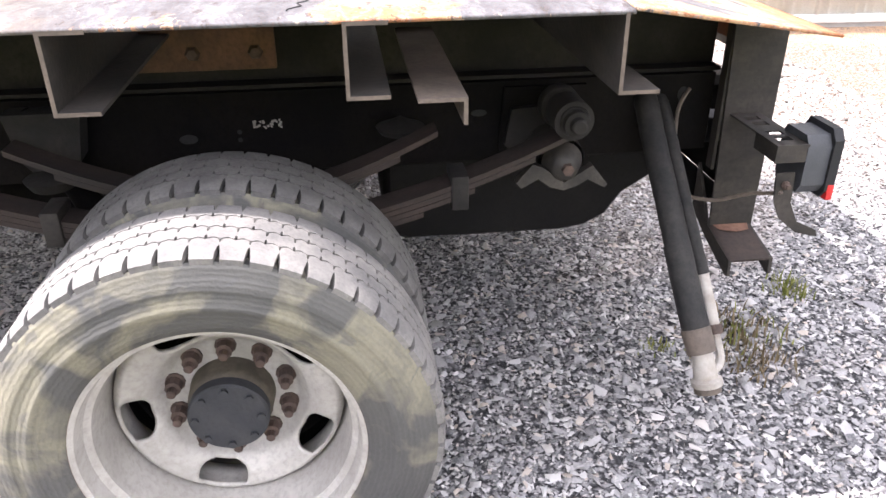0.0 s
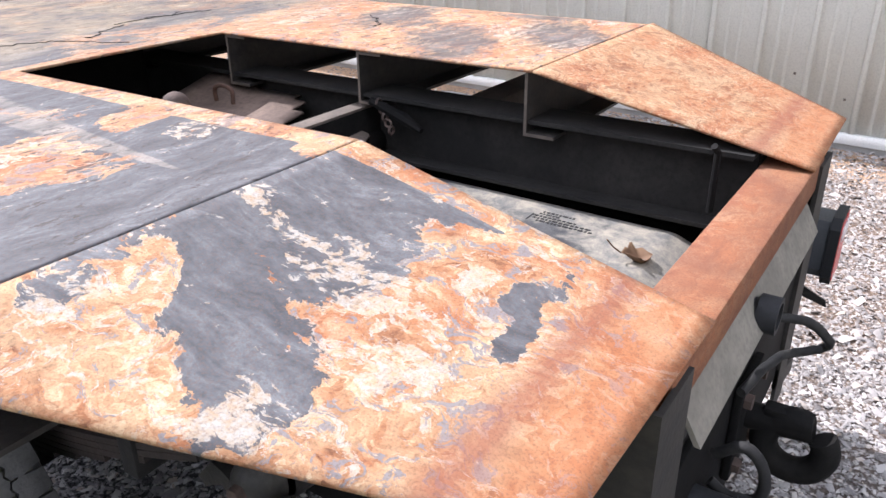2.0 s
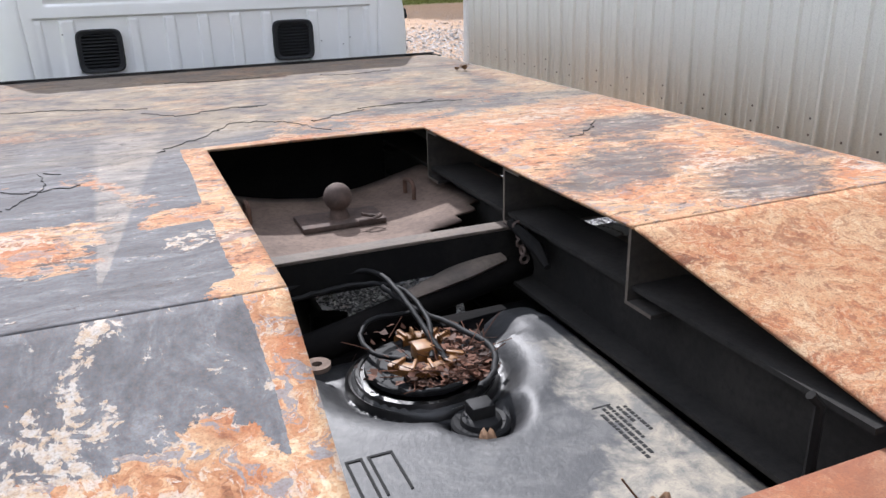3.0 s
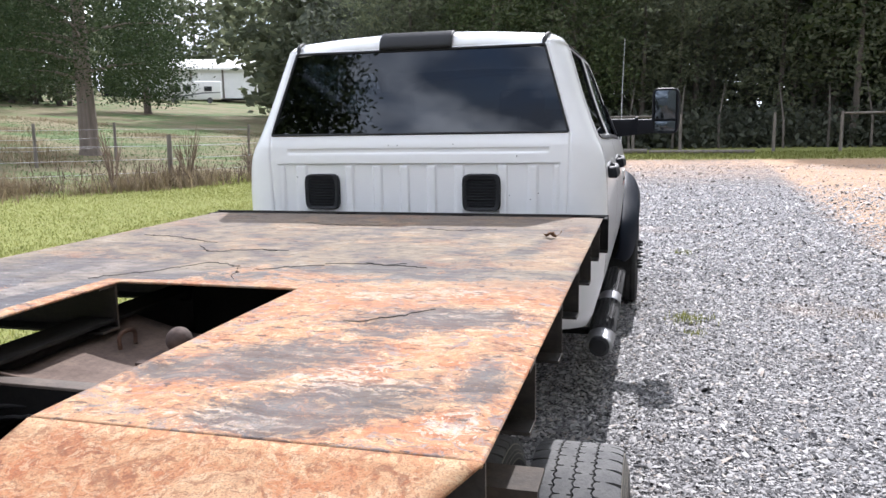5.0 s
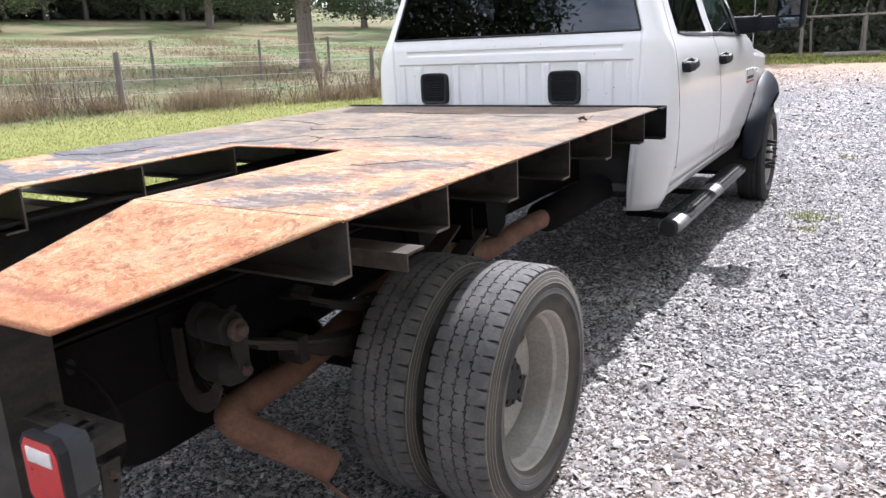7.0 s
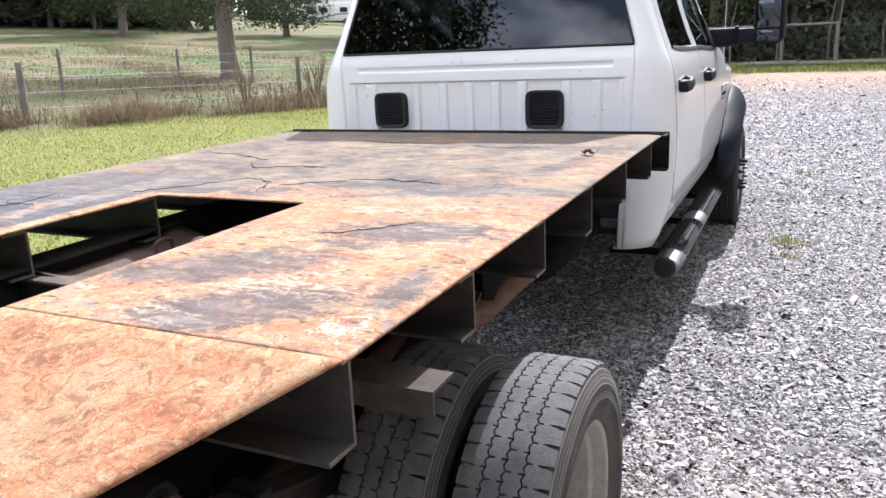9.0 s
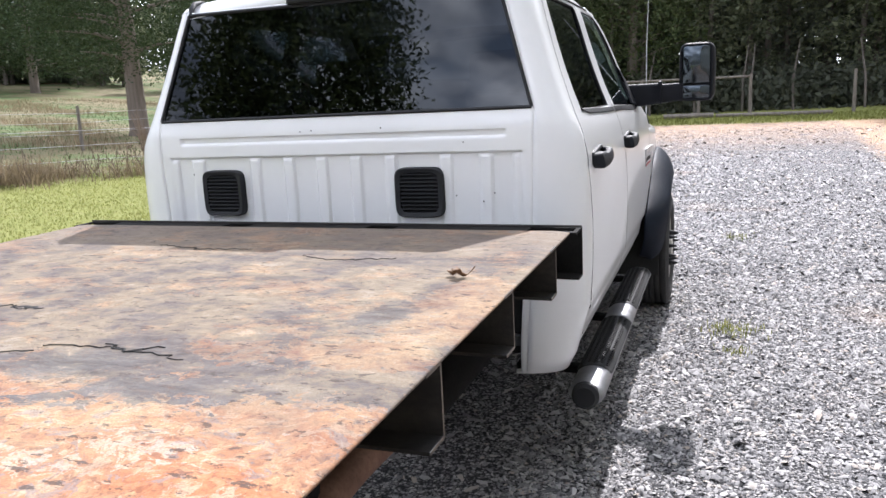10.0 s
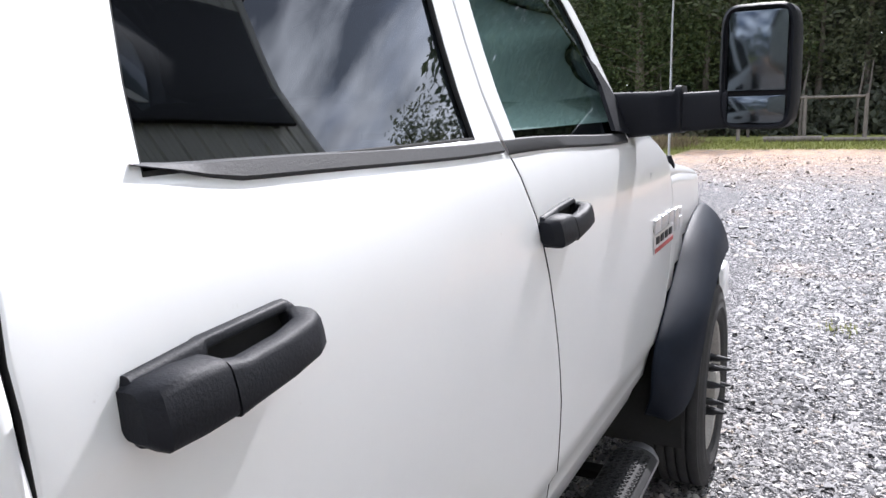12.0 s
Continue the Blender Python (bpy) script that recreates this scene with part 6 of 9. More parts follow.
def disc_geo(prof, n, holes, hr, ha, hb):
    """A pressed wheel disc with rounded openings."""
    g_ = Geo()
    rows = []
    for a, r in prof:
        rows.append([[a, r * math.cos(2 * math.pi * k / n), r * math.sin(2 * math.pi * k / n)] for k in range(n)])

    def rho(p, off=None):
        best = 9
        for h in range(holes):
            t = 2 * math.pi * h / holes - math.pi / 2 - math.radians(12)
            c, s = math.cos(t), math.sin(t)
            u = p[1] * c + p[2] * s - hr
            v = -p[1] * s + p[2] * c
            q = (abs(u / hb) ** 2.6 + abs(v / ha) ** 2.6) ** (1 / 2.6)
            if q < best:
                best, keep = q, (u, v, c, s)
        return best, keep
    gone = set()
    for i in range(len(rows) - 1):
        for k in range(n):
            k2 = (k + 1) % n
            cs = [rows[i][k], rows[i][k2], rows[i + 1][k], rows[i + 1][k2]]
            c = [sum(q[j] for q in cs) / 4 for j in range(3)]
            if rho(c)[0] < 1:
                gone.add((i, k))
    for (i, k) in list(gone):
        k2 = (k + 1) % n
        for (a, b) in ((i, k), (i, k2), (i + 1, k), (i + 1, k2)):
            around = [(a - 1, b), (a - 1, (b - 1) % n), (a, b), (a, (b - 1) % n)]
            if not all(q in gone for q in around):
                p = rows[a][b]
                q, (u, v, c, s) = rho(p)
                if q > 0.2:
                    u, v = u / q + hr, v / q
                    p[1], p[2] = u * c - v * s, u * s + v * c
    g_.grid([[tuple(p) for p in r] for r in rows], lambda i, j: (i, j) in gone, True)
    return g_


tyre_me = tyre_geo().mesh("tyre", 50)
tread_me = tread_geo().mesh("tread", 25)
rib_me = rib_tread_geo().mesh("tread", 40)
# deep dished outer rear wheel, and the front wheel with its disc standing out
rear_prof = [(-0.084, 0.070), (-0.084, 0.085), (-0.084, 0.097), (-0.084, 0.109), (-0.084, 0.120), (-0.082, 0.127), (-0.078, 0.132)] + [(lerp([(0.132, -0.078), (0.150, -0.056), (0.175, -0.040), (0.205, -0.034), (0.216, -0.044), (0.2205, -0.062), (0.222, -0.090)], 0.136 + 0.0045 * i), 0.136 + 0.0045 * i) for i in range(20)] + [(-0.108, 0.222)]
barrel = [(-0.100, 0.222), (-0.062, 0.2225), (-0.02, 0.226), (0.02, 0.229), (0.045, 0.232), (0.055, 0.243), (0.075, 0.247), (0.088, 0.250), (0.093, 0.257), (0.093, 0.263), (0.089, 0.265), (0.084, 0.262), (0.080, 0.252), (-0.06, 0.236), (-0.088, 0.250), (-0.093, 0.263)]
front_prof = [(0.075, 0.075), (0.075, 0.09)] + [(0.075, 0.09 + 0.009 * i) for i in range(1, 7)] + [(0.068, 0.152), (0.058, 0.160), (0.048, 0.168), (0.038, 0.176), (0.028, 0.184), (0.020, 0.192), (0.014, 0.200), (0.010, 0.210), (0.010, 0.222)]


def wheel(name, at, side, front=False, dusty=False, outer=True):
    """A wheel: the disc is the part, tyre, tread, barrel, hub and nuts are its pieces."""
    turn = Matrix.Translation(at) @ (Matrix.Identity(4) if side > 0 else Matrix.Rotation(math.pi, 4, "Z"))
    w = part("wheel", disc_geo(front_prof if front else rear_prof, 150, 5, 0.177 if front else 0.181, 0.048, 0.041 if front else 0.033), M["rim"] if outer else M["frame_black"], truck, "steel wheel painted silver with hand holes" if outer else "dirty black inner steel wheel", 40, turn)
    solid(w, 0.008)
    part("rim_barrel", Geo().lathe(barrel, 96, "x"), M["rim"] if outer else M["frame_black"], w, smooth=30)
    part("rim_edge", Geo().lathe([(0.086, 0.2655), (0.091, 0.2665), (0.0945, 0.2640), (0.0945, 0.2605), (0.092, 0.2590)], 96, "x"), M["rust_dark"], w, "thin rusty rim edge", 40)
    ty = part("tyre", tyre_me.copy(), None, w, "dusty worn truck tyre")
    ty.data.materials.append(M["sidewall"] if dusty else M["rubber_dark"] if front else M["sidewall_plain"])
    tr = part("tread", (rib_me if front else tread_me).copy(), None, w)
    tr.data.materials.append((M["rubber_dusty"] if outer else M["rubber_mid"]) if dusty else M["rubber_dark"] if front else M["rubber"])
    if not outer:
        return w
    hub = Geo()
    if front:
        hub.lathe([(0.07, 0.078), (0.10, 0.074), (0.115, 0.066), (0.120, 0.05), (0.120, 0.0001)], 40, "x")
    else:
        hub.lathe([(-0.028, 0.0765), (-0.006, 0.0765), (-0.002, 0.073), (-0.001, 0.060), (-0.002, 0.0001)], 40, "x")
    part("hub", hub, M["hub"] if not front else M["rim"], w, "blackened hub cap", 40)
    if not front:
        for i in range(8):
            t = 2 * math.pi * i / 8
            part("hub_bolt", Geo().lathe([(-0.002, 0.008), (0.005, 0.008), (0.005, 0.0001)], 6, "x", (0, 0.062 * math.cos(t), 0.062 * math.sin(t))), M["hub"], w)
        part("hub_barrel", Geo().lathe([(-0.100, 0.084), (-0.070, 0.082), (-0.045, 0.081), (-0.034, 0.078), (-0.028, 0.072)], 40, "x"), M["hub_dirt"], w, "greasy brown hub barrel", 40)
    for i in range(10):
        t = 2 * math.pi * (i + 0.5) / 10
        c = (0, 0.1125 * math.cos(t), 0.1125 * math.sin(t))
        if front:
            nut = Geo().lathe([(0.076, 0.019), (0.082, 0.019), (0.085, 0.016), (0.112, 0.0145), (0.116, 0.013), (0.154, 0.004), (0.156, 0.0001)], 12, "x", c)
            part("lug_nut", nut, M["plastic"], w, "black spiked nut cover")
        else:
            nut = Geo().lathe([(-0.084, 0.021), (-0.080, 0.021), (-0.078, 0.0165), (-0.058, 0.0155), (-0.056, 0.009), (-0.040, 0.009), (-0.038, 0.006), (-0.038, 0.0001)], 10, "x", c)
            part("lug_nut", nut, M["nut"], w, "rusty lug nut")
    return w


for s in (-1, 1):
    wheel("wheel", (s * 1.058, 0.74, 0.405), s, dusty=(s < 0))
    wheel("wheel", (s * 0.790, 0.74, 0.405), -s, dusty=(s < 0), outer=False)
    wheel("wheel", (s * 1.005, 5.84, 0.405), s, front=True)


# ---- the cab ----
PX = [(0.50, 0.900), (0.54, 0.925), (0.62, 0.950), (0.70, 0.962), (0.735, 0.982), (0.80, 0.988), (0.95, 0.996), (1.10, 0.999), (1.22, 0.997), (1.32, 0.990), (1.39, 0.977), (1.44, 0.958), (1.475, 0.940), (1.52, 0.920), (1.62, 0.880), (1.74, 0.838), (1.84, 0.806), (1.90, 0.787), (1.94, 0.772), (1.98, 0.748)]
YR = [(0.50, 2.955), (0.60, 2.935), (0.80, 2.927), (1.36, 2.925), (1.45, 2.928), (1.51, 2.943), (1.94, 3.035)]   # rear wall
XC = [(0.50, 0.76), (1.0, 0.80), (1.45, 0.815), (1.51, 0.812), (1.94, 0.688)]     # where the corner round begins
YC = [(0.50, 3.06), (1.40, 3.055), (1.51, 3.09), (1.94, 3.20)]                      # where it meets the side


def px(z):
    return lerp(PX, z)


def side(y, z):
    """The cab's outer surface on the right side: x at y, z."""
    x1, x0, yc, yr = px(z), lerp(XC, z), lerp(YC, z), lerp(YR, z)
    if y >= yc:
        return x1 - (0.012 * max(0, y - 5.3) if z > 1.0 else 0)
    u = min(1.0, (yc - y) / (yc - yr))
    return x0 + (x1 - x0) * math.sqrt(max(0.0, 1 - u ** 2.3))


def smoothstep(a, b, x):
    t = min(1, max(0, (x - a) / (b - a)))
    return t * t * (3 - 2 * t)


# rear wall with its pressed beads and ribs
RIBS = [(-0.755, 0.016), (-0.635, 0.030), (-0.36, 0.022), (-0.20, 0.022), (-0.05, 0.022), (0.10, 0.022), (0.25, 0.022), (0.475, 0.022), (0.63, 0.022), (0.75, 0.012)]


def rear_y(x, z):
    y = lerp(YR, z)
    d = 0.0
    inside = smoothstep(0.775, 0.76, abs(x))
    rec = smoothstep(1.357, 1.348, z) * inside
    rib = max(smoothstep(w + 0.006, w - 0.004, abs(x - c)) for c, w in RIBS)
    d += 0.014 * rec * (1 - 0.72 * rib * smoothstep(1.352, 1.335, z))
    bead = smoothstep(1.436, 1.430, z) * smoothstep(1.405, 1.414, z) * smoothstep(0.715, 0.700, abs(x))
    d += 0.008 * bead
    return y + d


ZL = [0.50, 0.56, 0.64, 0.75, 0.9, 1.05, 1.2, 1.30, 1.325, 1.335, 1.342, 1.348, 1.352, 1.357, 1.365, 1.38, 1.395, 1.403, 1.408, 1.413, 1.42, 1.428, 1.432, 1.436, 1.442, 1.455, 1.475, 1.495, 1.512]
ZU = [1.512, 1.56, 1.64, 1.72, 1.80, 1.88, 1.938, 1.952]
xs_lo = sorted(set([round(-0.82 + 0.01 * i, 4) for i in range(165)] + [round(c + k, 4) for c, w in RIBS for k in (-w - 0.006, -w + 0.004, w - 0.004, w + 0.006)]))
body = Geo()
rows = []
for z in ZL:
    xc = lerp(XC, z)
    rows.append([(x * xc / 0.82, rear_y(x * xc / 0.82, z), z) for x in xs_lo])
body.grid(rows, lambda i, j: ZL[i + 1] <= 0.91 and abs(xs_lo[j] + xs_lo[j + 1]) / 2 < 0.795)
# upper rear wall: posts beside the window, header above it
rows = []
cols = [-1.0, -0.985, -0.97, -0.5, 0, 0.5, 0.97, 0.985, 1.0]
for z in ZU:
    xc = lerp(XC, z)
    rows.append([(c * xc, lerp(YR, z), z) for c in cols])
body.grid(rows, lambda i, j: i < 6 and 1 <= j <= 6)
# rounded rear corners back to the door cut
RC = [(0.50, 3.070), (0.64, 3.085), (0.90, 3.088), (1.05, 3.075), (1.16, 3.048), (1.26, 3.032), (1.375, 3.030), (1.43, 3.042), (1.475, 3.062), (1.52, 3.085), (1.669, 3.140), (1.90, 3.24), (1.952, 3.262)]
for s in (-1, 1):
    rows = []
    for z in ZL[:-1] + ZU:
        yr, xc, ye = lerp(YR, z), lerp(XC, z), lerp(RC, z) - 0.0025
        r = []
        for k in range(15):
            a = (k / 14) ** 1.0
            y = yr + (ye - yr) * (1 - math.cos(a * math.pi / 2))
            r.append((s * (side(y, z) if k else xc), y, z))
        rows.append(r)
    body.grid(rows)
    # lower lip turned under
    lip = [[(p[0], p[1], 0.50) for p in rows[0]], [(p[0] - s * 0.05, p[1] + 0.02, 0.485) for p in rows[0]]]
    body.grid(lip)
cab = part("cab_body", body, M["paint"], truck, "white pressed steel cab rear with ribbed panel", 28)
solid(cab, 0.018)

# roof: flat crown, rounded to the rear header, the side rails and the windscreen
rows = []
for i in range(35):
    v = i / 34
    y = 3.035 + (4.70 - 3.035) * v
    back = max(0, (3.20 - y) / 0.165)
    frnt = max(0, (y - 4.25) / 0.45)
    zr = 2.030 - 0.080 * back ** 2.4 - 0.085 * frnt ** 2
    half = 0.678 + 0.028 * min(1, (y - 3.03) / 0.3)
    r = []
    for j in range(41):
        u = -1 + 2 * j / 40
        r.append((u * half, y, zr - 0.022 * abs(u) ** 2.2 + 0.012 * (1 - u * u)))
    rows.append(r)
roof = part("roof", Geo().grid(rows), M["paint"], truck, "white roof skin", 60)
solid(roof, 0.015)
for s in (-1, 1):
    # roof rail above the doors
    rr_ = []
    for i in range(30):
        y = 3.19 + (4.68 - 3.19) * i / 29
        dz = -0.085 * max(0, (y - 4.25) / 0.45) ** 2
        xin = 0.678 + 0.028 * min(1, (y - 3.03) / 0.3)
        rr_.append([(s * (xin - 0.004), y, 2.007 + dz), (s * (xin + 0.014), y, 2.001 + dz), (s * 0.738, y, 1.984 + dz), (s * 0.755, y, 1.966 + dz), (s * 0.764, y, 1.953 + dz)])
    rail = part("roof_rail", Geo().grid(rr_), M["paint"], truck, smooth=60)
    solid(rail, 0.012)
    # corner cap from the rear corner up to the roof
    rows = []
    for k in range(9):
        a = k / 8
        lo = (s * side(lerp(YR, 1.952) + (3.262 - lerp(YR, 1.952)) * (1 - math.cos(a * math.pi / 2)), 1.94), lerp(YR, 1.952) + (3.262 - lerp(YR, 1.952)) * (1 - math.cos(a * math.pi / 2)), 1.950)
        hi = (s * (0.678 + 0.022 * a), 3.040 + 0.21 * a, lerp([(0, 1.952), (0.2, 1.978), (0.5, 2.000), (1, 2.008)], a))
        md = tuple((p + q) / 2 + (0.008 if n_ == 2 else s * 0.006 if n_ == 0 else -0.004) for n_, (p, q) in enumerate(zip(lo, hi)))
        rows.append([lo, md, hi])
    capp = part("corner_cap", Geo().grid(rows), M["paint"], truck, smooth=60)
    solid(capp, 0.01)
    dit = Geo().tube([(s * 0.668, 3.038, 1.940), (s * 0.673, 3.050, 1.968), (s * 0.678, 3.080, 1.992), (s * 0.684, 3.13, 2.004), (s * 0.690, 3.20, 2.008)], [0.010, 0.012, 0.011, 0.008, 0.002], 8)
    part("roof_moulding", dit, M["plastic"], truck, "black roof moulding", 60)
    drip = Geo().tube([(s * 0.7645, 3.34 + 1.28 * i / 11, 1.9575 - 0.085 * max(0, (3.34 + 1.28 * i / 11 - 4.25) / 0.45) ** 2) for i in range(12)], 0.004, 6)
    part("drip_seal", drip, M["gap"], truck, "thin black door seal line", 60)

# rear window: pane, gasket
rows = [[(c * (lerp(XC, z) * 0.985), lerp(YR, z) + 0.004, z) for c in (-1, -0.5, 0, 0.5, 1)] for z in (1.504, 1.6, 1.72, 1.84, 1.944)]
rw = part("rear_window", Geo().grid(rows), M["glass_dark"], truck, "dark tinted rear window", 60)
fr_ = Geo()
for a, b in (((-0.806, 1.508), (0.806, 1.508)), ((-0.676, 1.941), (0.676, 1.941)), ((-0.806, 1.508), (-0.676, 1.941)), ((0.806, 1.508), (0.676, 1.941))):
    fr_.tube([(a[0], lerp(YR, a[1]) - 0.001, a[1]), (b[0], lerp(YR, b[1]) - 0.001, b[1])], 0.007, 6)
part("gasket", fr_, M["plastic"], rw)
# high brake light
bl = Geo()
rows = [[(x, y, z) for x in (-0.196, -0.185, 0, 0.185, 0.196)] for y, z in ((3.029, 1.946), (3.031, 1.962), (3.046, 1.996), (3.085, 2.022), (3.10, 2.020))]
bl.grid(rows)
high = part("high_brake_light", bl, M["plastic"], truck, "dark high mounted brake light", 40)
solid(high, 0.014, 1.0)

# cab vents
for x0, x1 in ((-0.614, -0.416), (0.267, 0.468)):
    z0, z1 = 1.108, 1.300
    yv = 2.921
    fv = Geo()
    cx, cz, hw, hh = (x0 + x1) / 2, (z0 + z1) / 2, (x1 - x0) / 2, (z1 - z0) / 2
    ro, ri = [], []
    for k in range(48):
        t = 2 * math.pi * k / 48
        c, s_ = math.cos(t), math.sin(t)
        e = 0.34
        ro.append((cx + hw * math.copysign(abs(c) ** e, c), yv, cz + hh * math.copysign(abs(s_) ** e, s_)))
        ri.append((cx + (hw - 0.022) * math.copysign(abs(c) ** e, c), yv, cz + (hh - 0.018) * math.copysign(abs(s_) ** e, s_)))
    fv.grid([[(p[0], yv + 0.03, p[2]) for p in ro], [(p[0], yv - 0.004, p[2]) for p in ro], [((p[0] * 3 + q[0]) / 4, yv - 0.011, (p[2] * 3 + q[2]) / 4) for p, q in zip(ro, ri)], [(p[0], yv - 0.007, p[2]) for p in ri], [(p[0], yv + 0.015, p[2]) for p in ri]], wrap=True)
    fv.cur = 1
    fv.add([(p[0], yv + 0.014, p[2]) for p in ri], [tuple(range(48))])
    vent = part("cab_vent", fv, [M["plastic"], M["vent"]], truck, "black plastic cab vent with louvres", 40)
    for k in range(11):
        zc = z0 + 0.022 + (z1 - z0 - 0.044) * k / 10
        sl = Geo().prism([(yv + 0.012, zc + 0.006), (yv - 0.006, zc - 0.003), (yv - 0.006, zc - 0.006), (yv + 0.012, zc + 0.002)], "x", x0 + 0.019, x1 - 0.019)
        part("louvre", sl, M["plastic"], vent)

# stone chips
ch = Geo()
for x, z in ((-0.66, 1.283), (-0.13, 1.448), (-0.08, 1.45), (0.22, 1.452), (0.55, 1.39), (0.62, 1.17), (0.66, 1.20), (0.51, 1.19), (0.70, 1.02)):
    ch.lathe([(2.9225, 0.003), (2.921, 0.002), (2.921, 0.0001)], 7, "y", (x, rear_y(x, z) - 2.925, z))
tagged(part("paint_chip", ch, M["gap"], cab), kind="stuff")

# -- doors: panels on the side surface with real gaps between them --
MC = [(0.60, 4.235), (0.91, 4.226), (1.05, 4.19), (1.24, 4.127), (1.38, 4.06), (1.46, 4.033), (1.50, 4.028), (1.96, 4.075)]   # between the doors
FC = [(0.60, 5.22), (0.75, 5.33), (1.0, 5.44), (1.2, 5.46), (1.35, 5.42), (1.455, 5.16)]                                    # front of the front door
DZL = [0.625, 0.66, 0.70, 0.735, 0.78, 0.84, 0.90, 0.97, 1.04, 1.12, 1.20, 1.26, 1.32, 1.36, 1.40, 1.43, 1.455, 1.466, 1.476]
DZU = [1.476, 1.56, 1.64, 1.72, 1.80, 1.86, 1.91, 1.935, 1.960]
G = 0.007


def skin(name, zs, y0, y1, cols, s, holes=None, material=None, label="", parent=None, off=0.0, thick=0.012, sm=60):
    rows = []
    for z in zs:
        a, b = y0(z), y1(z)
        rows.append([(s * (side(a + (b - a) * c, z) + off), a + (b - a) * c, z) for c in cols])
    ob = part(name, Geo().grid(rows, holes), [material or M["paint"], M["gap"]], parent or truck, label, sm)
    solid(ob, thick).modifiers[0].material_offset_rim = 1
    return ob


def handle(y0, y1, z, s, parent):
    """Pull handle: raised base with a finger well, block behind, bar in front of the well."""
    x = side((y0 + y1) / 2, z)
    L_ = y1 - y0

    def tilt(t):
        return z + 0.020 * (t - 0.5)

    def loft(sections, flat=0.5):
        q = Geo()
        rings = []
        for t, zc, hh, inn, out in sections:
            ring = []
            for k in range(16):
                a = 2 * math.pi * k / 16
                c, w = math.cos(a), math.sin(a)
                xx = (out + inn) / 2 + (out - inn) / 2 * math.copysign(abs(c) ** flat, c)
                zz = tilt(t) + zc + hh * math.copysign(abs(w) ** flat, w)
                ring.append((s * (x + xx - 0.22 * (zz - z)), y0 + L_ * t, zz))
            rings.append(ring)
        q.grid(rings, wrap=True)
        q.add(rings[0], [tuple(range(16))])
        q.add(rings[-1], [tuple(range(16))[::-1]])
        return q
    rail = loft([(0.012, 0.0, 0.018, -0.004, 0.010), (0.03, 0.0, 0.030, -0.004, 0.015), (0.36, 0.0, 0.031, -0.004, 0.016), (0.40, 0.026, 0.0055, -0.004, 0.016), (0.90, 0.022, 0.0055, -0.004, 0.016), (0.94, 0.0, 0.027, -0.004, 0.016), (1.0, 0.0, 0.018, -0.004, 0.010)])
    ob = part("door_handle", rail, M["handle"], parent, "black plastic pull handle", 50)
    well = loft([(0.36, 0.004, 0.026, -0.004, 0.003), (0.94, 0.004, 0.026, -0.004, 0.003)])
    part("finger_well", well, M["vent"], ob, smooth=50)
    block = loft([(0.0, -0.001, 0.021, -0.004, 0.026), (0.04, -0.002, 0.029, -0.004, 0.044), (0.20, -0.003, 0.029, -0.004, 0.050), (0.345, -0.005, 0.027, -0.004, 0.052)])
    part("handle_block", block, M["handle"], ob, smooth=50)
    bar = loft([(0.355, -0.007, 0.025, 0.024, 0.052), (0.45, -0.008, 0.021, 0.028, 0.054), (0.70, -0.007, 0.020, 0.028, 0.055), (0.88, -0.004, 0.020, 0.024, 0.054), (0.95, -0.002, 0.020, 0.002, 0.050), (0.985, 0.0, 0.017, 0.000, 0.040), (1.0, 0.0, 0.010, 0.0, 0.028)])
    part("handle_bar", bar, M["handle"], ob, smooth=50)
    return ob


